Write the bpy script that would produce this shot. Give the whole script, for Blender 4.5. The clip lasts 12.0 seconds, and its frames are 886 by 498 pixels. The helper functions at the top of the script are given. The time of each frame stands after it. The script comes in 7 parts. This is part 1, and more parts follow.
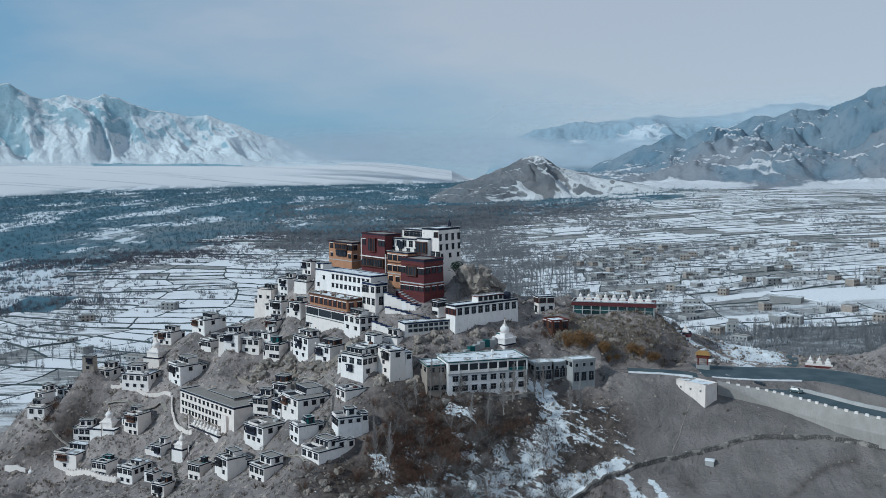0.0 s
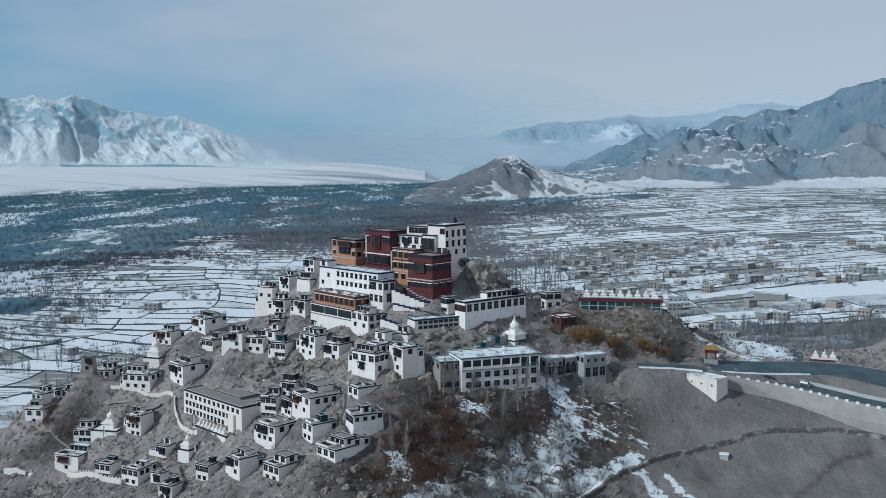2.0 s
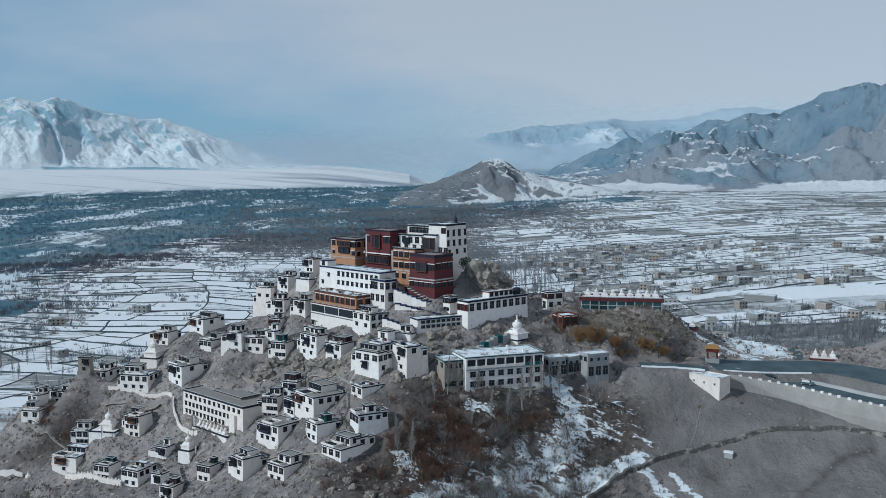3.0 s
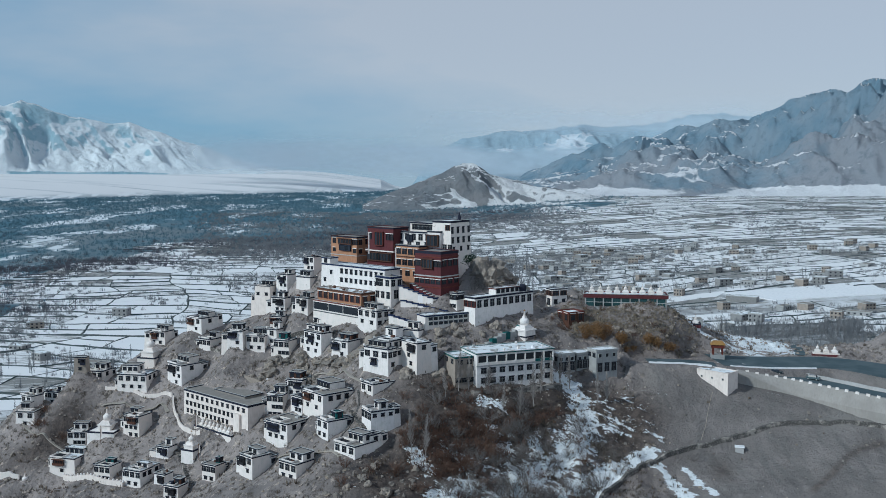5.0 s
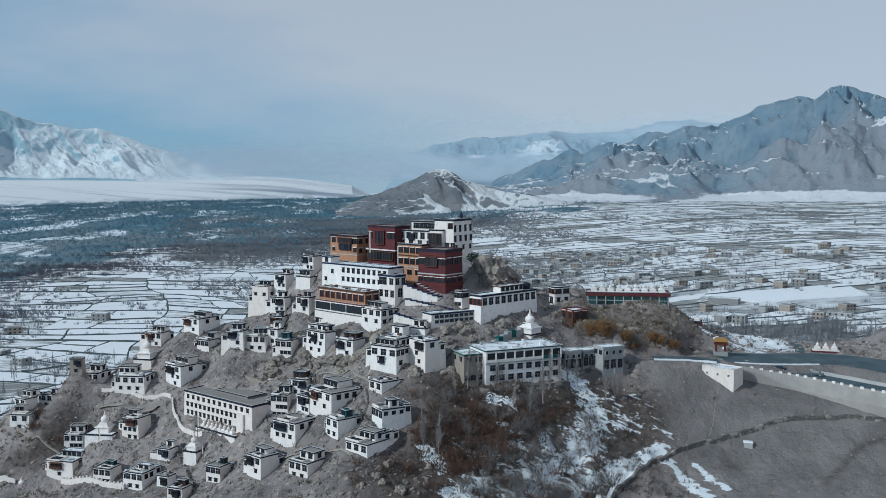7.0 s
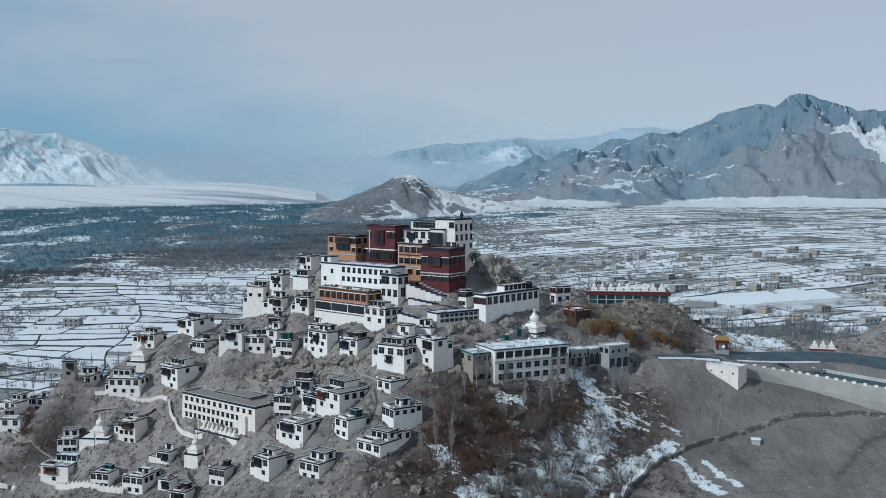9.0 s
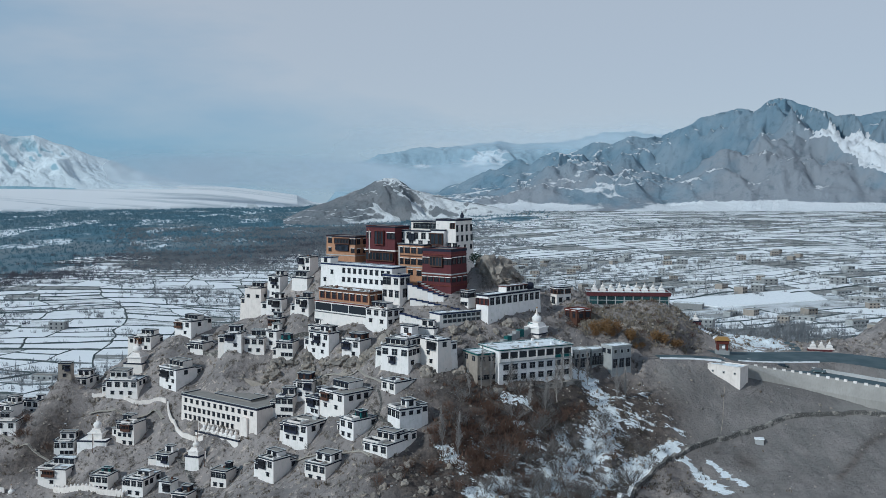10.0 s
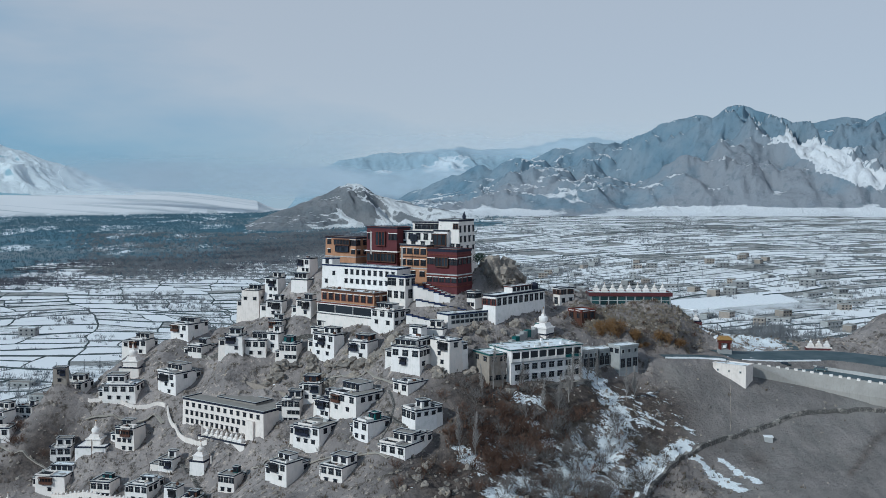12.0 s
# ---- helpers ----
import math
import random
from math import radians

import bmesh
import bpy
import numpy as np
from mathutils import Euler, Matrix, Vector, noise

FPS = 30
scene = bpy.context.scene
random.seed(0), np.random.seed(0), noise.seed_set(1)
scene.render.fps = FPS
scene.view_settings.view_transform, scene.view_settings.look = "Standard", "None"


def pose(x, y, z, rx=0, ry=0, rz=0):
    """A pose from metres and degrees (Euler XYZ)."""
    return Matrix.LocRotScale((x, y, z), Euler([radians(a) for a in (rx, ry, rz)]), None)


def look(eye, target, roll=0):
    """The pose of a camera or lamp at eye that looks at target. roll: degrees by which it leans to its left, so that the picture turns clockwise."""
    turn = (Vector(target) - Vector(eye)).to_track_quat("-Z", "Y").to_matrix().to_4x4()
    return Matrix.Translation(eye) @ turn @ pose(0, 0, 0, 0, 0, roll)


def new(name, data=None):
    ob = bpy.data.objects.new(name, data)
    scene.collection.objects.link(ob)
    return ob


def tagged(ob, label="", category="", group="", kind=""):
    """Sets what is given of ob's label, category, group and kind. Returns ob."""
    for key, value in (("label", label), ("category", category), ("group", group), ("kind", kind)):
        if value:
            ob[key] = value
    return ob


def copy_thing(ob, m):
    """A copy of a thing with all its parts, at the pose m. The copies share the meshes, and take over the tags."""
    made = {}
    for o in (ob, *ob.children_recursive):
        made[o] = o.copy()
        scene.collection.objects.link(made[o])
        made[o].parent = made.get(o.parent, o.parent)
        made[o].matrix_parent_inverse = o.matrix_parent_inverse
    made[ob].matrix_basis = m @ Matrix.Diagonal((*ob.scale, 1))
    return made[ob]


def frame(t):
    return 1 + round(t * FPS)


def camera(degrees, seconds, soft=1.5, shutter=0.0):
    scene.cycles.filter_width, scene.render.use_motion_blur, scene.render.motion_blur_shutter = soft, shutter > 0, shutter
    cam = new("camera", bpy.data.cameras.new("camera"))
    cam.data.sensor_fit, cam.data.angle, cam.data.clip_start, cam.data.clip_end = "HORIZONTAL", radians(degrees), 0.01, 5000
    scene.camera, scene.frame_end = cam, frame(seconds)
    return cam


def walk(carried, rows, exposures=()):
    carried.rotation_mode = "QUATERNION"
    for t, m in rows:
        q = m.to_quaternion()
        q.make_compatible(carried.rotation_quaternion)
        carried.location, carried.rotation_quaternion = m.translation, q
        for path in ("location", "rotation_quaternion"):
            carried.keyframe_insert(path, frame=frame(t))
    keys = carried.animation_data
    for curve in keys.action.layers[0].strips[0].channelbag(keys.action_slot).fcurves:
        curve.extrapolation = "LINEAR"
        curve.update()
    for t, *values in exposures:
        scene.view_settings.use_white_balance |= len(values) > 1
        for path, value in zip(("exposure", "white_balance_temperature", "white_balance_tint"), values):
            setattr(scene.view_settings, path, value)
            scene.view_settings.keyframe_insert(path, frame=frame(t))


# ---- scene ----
cam = camera(49.6, 12.0, soft=0.65)
PATH = [
    (0, (2.815, -0.544, 99.571), (2.795, 1.446, 99.376), -0.1),
    (0.5, (-0.184, -0.293, 99.326), (-0.189, 1.697, 99.13), -0.1),
    (1, (-3.337, 0.011, 98.968), (-3.327, 2.001, 98.772), -0.2),
    (1.5, (-6.5, 0.566, 98.689), (-6.475, 2.556, 98.493), -0.2),
    (2, (-9.794, 1.058, 98.015), (-9.753, 3.048, 97.821), -0.2),
    (2.5, (-12.791, 1.463, 97.359), (-12.734, 3.453, 97.168), -0.1),
    (3, (-16.067, 1.873, 96.593), (-15.991, 3.862, 96.406), -0.1),
    (5, (-28.397, 4.216, 93.342), (-28.256, 6.203, 93.167), -0.0),
    (5.5, (-31.246, 4.733, 92.613), (-31.088, 6.719, 92.441), -0.0),
    (6, (-34.149, 5.319, 91.869), (-33.976, 7.304, 91.7), -0.0),
    (6.5, (-36.866, 5.875, 91.112), (-36.678, 7.859, 90.947), 0.0),
    (7, (-39.889, 6.457, 90.329), (-39.684, 8.44, 90.168), 0.0),
    (9, (-53.367, 10.152, 87.575), (-53.082, 12.127, 87.428), 0.1),
    (9.5, (-56.828, 11.135, 87.012), (-56.523, 13.106, 86.869), 0.2),
    (10, (-60.303, 12.102, 86.451), (-59.977, 14.07, 86.312), 0.2),
    (10.5, (-63.685, 13.211, 85.905), (-63.34, 15.177, 85.769), 0.2),
    (11, (-67.552, 14.326, 85.341), (-67.184, 16.287, 85.208), 0.2),
    (11.5, (-71.26, 15.486, 84.849), (-70.871, 17.443, 84.72), 0.2),
    (12, (-75.052, 16.779, 84.403), (-74.641, 18.732, 84.277), 0.2),
]
walk(cam, [(t, look(eye, target, roll)) for t, eye, target, roll in PATH], [(0.0, -0.12, 5270, -1), (12.0, -0.09, 5320, -1)])

# ---- daylight: a thin winter sun from behind the left shoulder, under high cloud ----
SUN_EL, SUN_AZ = radians(32), radians(246)  # azimuth clockwise from +y
world = bpy.data.worlds.new("winter_sky")
scene.world = world
world.use_nodes = True
wt = world.node_tree
wt.nodes.clear()
w_out = wt.nodes.new("ShaderNodeOutputWorld")
w_bg = wt.nodes.new("ShaderNodeBackground")
w_sky = wt.nodes.new("ShaderNodeTexSky")
w_sky.sky_type, w_sky.sun_disc = "NISHITA", False
w_sky.sun_elevation, w_sky.sun_rotation = SUN_EL, SUN_AZ
w_sky.altitude, w_sky.air_density, w_sky.dust_density, w_sky.ozone_density = 3000, 1.0, 2.5, 1.5
w_co = wt.nodes.new("ShaderNodeTexCoord")
w_map = wt.nodes.new("ShaderNodeMapping")
w_map.inputs["Scale"].default_value = (1.0, 1.0, 3.5)
w_no = wt.nodes.new("ShaderNodeTexNoise")
w_no.inputs["Scale"].default_value, w_no.inputs["Detail"].default_value, w_no.inputs["Roughness"].default_value = 1.1, 6, 0.55
w_ra = wt.nodes.new("ShaderNodeValToRGB")
w_ra.color_ramp.elements[0].position, w_ra.color_ramp.elements[1].position = 0.40, 0.62
w_ra.color_ramp.elements[0].color, w_ra.color_ramp.elements[1].color = (3.7, 5.35, 6.75, 1), (8.1, 7.55, 7.5, 1)
w_mix = wt.nodes.new("ShaderNodeMix")
w_mix.data_type = "RGBA"
wt.links.new(w_co.outputs["Generated"], w_map.inputs["Vector"])
wt.links.new(w_map.outputs["Vector"], w_no.inputs["Vector"])
w_sep = wt.nodes.new("ShaderNodeSeparateXYZ")
w_add = wt.nodes.new("ShaderNodeMath")  # the cloud thickens to the east
w_add.operation, w_add.inputs[1].default_value = "MULTIPLY_ADD", 0.34
wt.links.new(w_co.outputs["Generated"], w_sep.inputs["Vector"])
wt.links.new(w_sep.outputs["X"], w_add.inputs[0])
wt.links.new(w_no.outputs["Fac"], w_add.inputs[2])
wt.links.new(w_add.outputs[0], w_ra.inputs["Fac"])
w_veil = wt.nodes.new("ShaderNodeMapRange")  # the high cloud thins towards the zenith
for key, value in (("From Min", 0.3), ("From Max", 0.85), ("To Min", 0.8), ("To Max", 0.55)):
    w_veil.inputs[key].default_value = value
wt.links.new(w_sep.outputs["Z"], w_veil.inputs["Value"])
wt.links.new(w_veil.outputs["Result"], w_mix.inputs["Factor"])
wt.links.new(w_sky.outputs["Color"], w_mix.inputs["A"])
wt.links.new(w_ra.outputs["Color"], w_mix.inputs["B"])
wt.links.new(w_mix.outputs["Result"], w_bg.inputs["Color"])
w_bg.inputs["Strength"].default_value = 0.0745
wt.links.new(w_bg.outputs["Background"], w_out.inputs["Surface"])
sun = new("sun", bpy.data.lights.new("sun", "SUN"))
sun.data.energy, sun.data.angle, sun.data.color = 2.75, radians(3), (1.0, 0.91, 0.81)
to_sun = Vector((math.sin(SUN_AZ) * math.cos(SUN_EL), math.cos(SUN_AZ) * math.cos(SUN_EL), math.sin(SUN_EL)))
sun.matrix_world = look(to_sun * 1000, (0, 0, 0))

# ---- materials ----
class Nodes:
    """A small wrapper for building node materials."""

    def __init__(self, name):
        self.m = bpy.data.materials.new(name)
        self.m.use_nodes = True
        self.t = self.m.node_tree
        self.b = self.t.nodes["Principled BSDF"]

    def n(self, kind, **kw):
        node = self.t.nodes.new("ShaderNode" + kind)
        for k, v in kw.items():
            node.inputs[k.replace("_", " ")].default_value = v
        return node

    def link(self, a, b):
        self.t.links.new(a, b)

    def pos(self, sx=1.0, sy=1.0, sz=1.0, turn=0.0):
        g = self.n("NewGeometry")
        mp = self.n("Mapping")
        mp.inputs["Scale"].default_value = (sx, sy, sz)
        mp.inputs["Rotation"].default_value = (0, 0, radians(turn))
        self.link(g.outputs["Position"], mp.inputs["Vector"])
        return mp.outputs["Vector"]

    def grain(self, turn, sx, sy, sz=1.0):
        """Position turned by degrees about z, then squeezed along the turned axes."""
        g = self.n("NewGeometry")
        r = self.n("VectorRotate", Angle=radians(turn))
        r.rotation_type = "Z_AXIS"
        mp = self.n("Mapping")
        mp.inputs["Scale"].default_value = (sx, sy, sz)
        self.link(g.outputs["Position"], r.inputs["Vector"])
        self.link(r.outputs["Vector"], mp.inputs["Vector"])
        return mp.outputs["Vector"]

    def island(self):
        return self.n("NewGeometry").outputs["Random Per Island"]

    def noise(self, scale, detail=5, rough=0.55, vec=None):
        x = self.n("TexNoise", Scale=scale, Detail=detail, Roughness=rough)
        self.link(vec if vec is not None else self.pos(), x.inputs["Vector"])
        return x.outputs["Fac"]

    def step(self, fac, lo, hi, a=0.0, b=1.0):
        x = self.n("MapRange")
        x.interpolation_type = "SMOOTHSTEP"
        self.link(fac, x.inputs["Value"])
        for k, v in zip(("From Min", "From Max", "To Min", "To Max"), (lo, hi, a, b)):
            x.inputs[k].default_value = v
        return x.outputs["Result"]

    def math(self, op, a, b=None):
        x = self.t.nodes.new("ShaderNodeMath")
        x.operation = op
        for i, v in enumerate((a, b)):
            if v is None:
                continue
            if isinstance(v, (int, float)):
                x.inputs[i].default_value = v
            else:
                self.link(v, x.inputs[i])
        return x.outputs[0]

    def mix(self, fac, a, b):
        x = self.t.nodes.new("ShaderNodeMix")
        x.data_type = "RGBA"
        for key, v in (("Factor", fac), ("A", a), ("B", b)):
            if isinstance(v, tuple):
                x.inputs[key].default_value = (*v[:3], 1)
            elif isinstance(v, (int, float)):
                x.inputs[key].default_value = v
            else:
                self.link(v, x.inputs[key])
        return x.outputs["Result"]

    def attr(self, name):
        x = self.t.nodes.new("ShaderNodeAttribute")
        x.attribute_name = name
        return x.outputs["Fac"]

    def rand(self):
        return self.t.nodes.new("ShaderNodeObjectInfo").outputs["Random"]

    def done(self, col, rough=0.85, bump=None, strength=0.4, dist=0.1, metal=0.0, spec=0.3):
        if isinstance(col, tuple):
            self.b.inputs["Base Color"].default_value = (*col[:3], 1)
        else:
            self.link(col, self.b.inputs["Base Color"])
        self.b.inputs["Roughness"].default_value = rough
        self.b.inputs["Metallic"].default_value = metal
        self.b.inputs["Specular IOR Level"].default_value = spec
        if bump is not None:
            bp = self.n("Bump", Strength=strength, Distance=dist)
            self.link(bump, bp.inputs["Height"])
            self.link(bp.outputs["Normal"], self.b.inputs["Normal"])
        return self.m


def weathered(name, col, dark, scale=0.6, rough=0.9, spread=(0.35, 0.7), spec=0.2):
    """A plain coat with stains at two scales and a little grain."""
    k = Nodes(name)
    big = k.step(k.noise(scale, 6, 0.6), *spread)
    streak = k.step(k.noise(1.0, 4, 0.6, k.pos(2.2, 2.2, 0.35)), 0.45, 0.75, 0.0, 0.45)
    c = k.mix(big, col, tuple(0.5 * (a + b) for a, b in zip(col, dark)))
    c = k.mix(streak, c, dark)
    fine = k.noise(7.0, 4, 0.7)
    return k.done(c, rough, fine, 0.35, 0.05, spec=spec)


def make_lime():
    """Whitewash: each coat its own shade, runs of dirt, patches where the mud shows."""
    k = Nodes("white_lime_plaster")
    base = k.mix(k.rand(), (0.885, 0.835, 0.81), (0.83, 0.745, 0.685))
    c = k.mix(k.step(k.noise(0.6, 6, 0.6), 0.42, 0.8), base, (0.72, 0.69, 0.64))
    c = k.mix(k.step(k.noise(1.0, 5, 0.65, k.pos(2.6, 2.6, 0.3)), 0.5, 0.74, 0.0, 0.4), c, (0.56, 0.52, 0.47))
    c = k.mix(k.step(k.noise(0.9, 6, 0.7), 0.64, 0.70, 0.0, 0.8), c, (0.44, 0.38, 0.32))
    return k.done(c, 0.9, k.noise(7.0, 4, 0.7), 0.35, 0.05, spec=0.2)


LIME = make_lime()
CREAM = weathered("cream_lime_plaster", (0.84, 0.755, 0.695), (0.60, 0.525, 0.47), spread=(0.4, 0.8))
VILLAGEWALL = weathered("grey_beige_village_plaster", (0.30, 0.295, 0.29), (0.18, 0.178, 0.175))
MUD = weathered("mud_plaster", (0.36, 0.31, 0.265), (0.22, 0.19, 0.165))
GREYWALL = weathered("grey_cement_render", (0.40, 0.40, 0.395), (0.25, 0.25, 0.245))
CONCRETE = weathered("grey_concrete", (0.52, 0.51, 0.50), (0.36, 0.35, 0.34), 0.25)
MAROON = weathered("maroon_wash", (0.125, 0.040, 0.044), (0.08, 0.028, 0.032), 0.5)
OCHRE = weathered("ochre_wash", (0.47, 0.255, 0.15), (0.31, 0.165, 0.10), 0.5)
TIMBER = weathered("brown_timber", (0.115, 0.055, 0.038), (0.05, 0.027, 0.021), 1.5, 0.7)
REDTIMBER = weathered("red_painted_timber", (0.15, 0.040, 0.030), (0.075, 0.024, 0.02), 1.5, 0.6)
NAVY = weathered("dark_brushwood_band", (0.030, 0.034, 0.055), (0.016, 0.018, 0.028), 2.0, 0.9)
BLUE = weathered("blue_painted_coping", (0.022, 0.034, 0.088), (0.014, 0.02, 0.05), 2.0, 0.8)
SLATE = weathered("pale_slate_coping", (0.50, 0.50, 0.49), (0.32, 0.32, 0.31), 1.5)
BLACK = weathered("black_window_surround", (0.028, 0.028, 0.034), (0.014, 0.014, 0.018), 3.0, 0.8)
TEAL = weathered("teal_painted_sheet", (0.022, 0.125, 0.125), (0.012, 0.065, 0.07), 1.0, 0.55)
GOLD = weathered("gilt_copper", (0.36, 0.21, 0.07), (0.20, 0.11, 0.045), 2.0, 0.35)
ROOFMUD = weathered("trodden_mud_roof", (0.30, 0.275, 0.25), (0.20, 0.18, 0.16), 0.4)
TYRE = weathered("black_rubber", (0.02, 0.02, 0.02), (0.012, 0.012, 0.012))


def make_snowroof():
    k = Nodes("snowy_mud_roof")
    s = k.step(k.noise(0.35, 6, 0.6), 0.36, 0.50)
    c = k.mix(s, (0.28, 0.26, 0.24), (0.82, 0.84, 0.86))
    return k.done(c, 0.85, k.noise(3.0), 0.3, 0.1)


SNOWROOF = make_snowroof()


def make_snow():
    k = Nodes("wind_packed_snow")
    c = k.mix(k.step(k.noise(0.5, 5), 0.4, 0.75), (0.88, 0.875, 0.88), (0.76, 0.76, 0.775))
    return k.done(c, 0.7, k.noise(2.5), 0.3, 0.15)


SNOW = make_snow()


def make_glass(name, tint):
    k = Nodes(name)
    c = k.mix(k.rand(), tint, tuple(v * 0.35 for v in tint))
    return k.done(c, 0.25, spec=0.35)


GLASS = make_glass("dark_window_glass", (0.03, 0.038, 0.05))
TEALGLASS = make_glass("green_window_glass", (0.035, 0.085, 0.09))


def make_asphalt():
    k = Nodes("worn_asphalt")
    c = k.mix(k.step(k.noise(0.15, 6, 0.6), 0.35, 0.7), (0.055, 0.083, 0.096), (0.098, 0.126, 0.138))
    return k.done(c, 0.85, k.noise(20.0), 0.2, 0.02)


ASPHALT = make_asphalt()


def make_stone():
    k = Nodes("dry_stone")
    v = k.n("TexVoronoi", Scale=2.2)
    k.link(k.pos(), v.inputs["Vector"])
    c = k.mix(k.step(v.outputs["Distance"], 0.1, 0.6), (0.22, 0.205, 0.19), (0.10, 0.093, 0.087))
    c = k.mix(k.step(k.noise(0.4), 0.5, 0.65), c, (0.40, 0.36, 0.32))
    return k.done(c, 0.95, v.outputs["Distance"], 0.8, 0.2)


STONE = make_stone()


def make_rock():
    k = Nodes("weathered_outcrop_rock")
    big = k.step(k.noise(0.09, 8, 0.62, k.pos(1, 1, 1.7)), 0.35, 0.68)
    c = k.mix(big, (0.37, 0.32, 0.275), (0.20, 0.18, 0.162))
    c = k.mix(k.step(k.noise(0.7, 6, 0.65), 0.5, 0.72), c, (0.52, 0.43, 0.34))
    return k.done(c, 0.95, k.noise(1.2, 8, 0.7), 0.9, 0.8)


ROCK = make_rock()


def twig(name, a, b):
    k = Nodes(name)
    return k.done(k.mix(k.rand(), a, b), 0.9)


TWIG = twig("grey_bare_twigs", (0.14, 0.127, 0.12), (0.225, 0.205, 0.195))
RUSSET = twig("russet_bare_twigs", (0.098, 0.058, 0.043), (0.165, 0.10, 0.073))
GOLDTWIG = twig("yellow_autumn_leaves", (0.19, 0.105, 0.05), (0.25, 0.145, 0.065))
# twigs shifted to blue: distance haze put into the colour
FARWOOD = twig("haze_blue_bare_wood", (0.082, 0.162, 0.208), (0.142, 0.208, 0.252))
HEDGE = twig("lilac_bare_wood", (0.10, 0.12, 0.143), (0.155, 0.163, 0.18))
GROVE = twig("grey_bare_grove", (0.19, 0.198, 0.212), (0.25, 0.25, 0.256))
PALETWIG = twig("pale_poplar_twigs", (0.26, 0.235, 0.22), (0.36, 0.33, 0.31))
BARK = twig("brown_bark", (0.12, 0.10, 0.085), (0.18, 0.155, 0.135))


def make_ground():
    """Hill soil and rock, snow patches, winter fields with dark banks, river woods."""
    k = Nodes("hill_and_valley_ground")
    soil = k.mix(k.step(k.noise(0.05, 8, 0.6), 0.35, 0.7), (0.36, 0.315, 0.295), (0.188, 0.168, 0.163))
    soil = k.mix(k.step(k.noise(0.3, 8, 0.75), 0.5, 0.64), soil, (0.095, 0.080, 0.068))
    soil = k.mix(k.step(k.noise(0.42, 8, 0.75), 0.545, 0.66), soil, (0.55, 0.46, 0.395))
    scree = k.mix(k.step(k.noise(0.12, 6), 0.35, 0.7), (0.195, 0.176, 0.167), (0.262, 0.235, 0.222))
    scree = k.mix(k.step(k.noise(1.6, 5, 0.7), 0.58, 0.75), scree, (0.11, 0.102, 0.095))
    rill = k.step(k.noise(0.22, 6, 0.65, k.pos(1.0, 0.22, 0.22, -28)), 0.48, 0.68, 0.0, 0.6)
    scree = k.mix(rill, scree, (0.15, 0.143, 0.137))
    scree = k.mix(k.step(k.noise(0.035, 5, 0.6), 0.5, 0.64, 0.0, 0.6), scree, (0.275, 0.256, 0.238))
    soil = k.mix(k.attr("scree"), soil, scree)
    brush = k.mix(k.step(k.noise(0.5, 5, 0.7), 0.4, 0.65), (0.072, 0.060, 0.055), (0.145, 0.116, 0.10))
    soil = k.mix(k.attr("brush"), soil, brush)
    # snow lies in patches that the slope keeps
    ledge = k.noise(0.42, 7, 0.68, k.grain(24, 0.28, 1.35))
    patch = k.math("ADD", k.math("MULTIPLY", k.noise(0.15, 7, 0.7), 1.3), k.math("MULTIPLY", ledge, 1.6))
    patch = k.math("ADD", k.math("SUBTRACT", patch, 0.85), k.math("MULTIPLY", k.math("SUBTRACT", k.noise(1.9, 5, 0.7, k.grain(24, 0.4, 1.3)), 0.5), 0.8))
    lie = k.math("ADD", patch, k.attr("snow"))
    hill = k.mix(k.step(lie, 1.04, 1.08), soil, (0.82, 0.84, 0.86))
    # the plain between the plots
    snowf = k.mix(k.noise(0.02, 4), (0.87, 0.865, 0.875), (0.77, 0.77, 0.785))
    stubble = k.mix(k.noise(0.2, 6, 0.7), (0.24, 0.225, 0.20), (0.38, 0.36, 0.335))
    field = k.mix(k.step(k.noise(0.03, 7, 0.7, k.grain(-4, 0.5, 1.6)), 0.44, 0.58), snowf, stubble)
    orchard = k.mix(k.step(k.noise(0.06, 7, 0.75), 0.4, 0.62), (0.16, 0.16, 0.16), (0.50, 0.50, 0.51))
    field = k.mix(k.math("MULTIPLY", k.attr("orchard"), k.step(k.noise(0.011, 6, 0.6, k.pos(1.4, 0.8, 1)), 0.37, 0.52)), field, orchard)
    # woods on the flood plain, haze painted in as blue, broken by white clearings
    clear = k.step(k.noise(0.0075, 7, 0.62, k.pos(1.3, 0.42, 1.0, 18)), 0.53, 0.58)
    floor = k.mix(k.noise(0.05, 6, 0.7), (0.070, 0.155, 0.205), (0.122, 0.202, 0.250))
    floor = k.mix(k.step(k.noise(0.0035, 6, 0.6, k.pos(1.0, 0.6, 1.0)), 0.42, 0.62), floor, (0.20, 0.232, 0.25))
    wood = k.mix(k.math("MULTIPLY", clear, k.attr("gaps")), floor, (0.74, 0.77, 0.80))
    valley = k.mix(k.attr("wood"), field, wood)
    fan = k.mix(k.step(k.noise(0.004, 7, 0.6, k.pos(0.3, 2.5, 1.0, -4)), 0.52, 0.72), (0.78, 0.77, 0.775), (0.44, 0.47, 0.50))
    valley = k.mix(k.attr("fan"), valley, fan)
    c = k.mix(k.attr("valley"), hill, valley)
    h = k.math("ADD", k.noise(0.5, 8, 0.65), k.math("MULTIPLY", k.noise(3.0, 4, 0.7), 0.2))
    return k.done(c, 0.95, h, 0.9, 1.25, spec=0.15)


GROUND = make_ground()


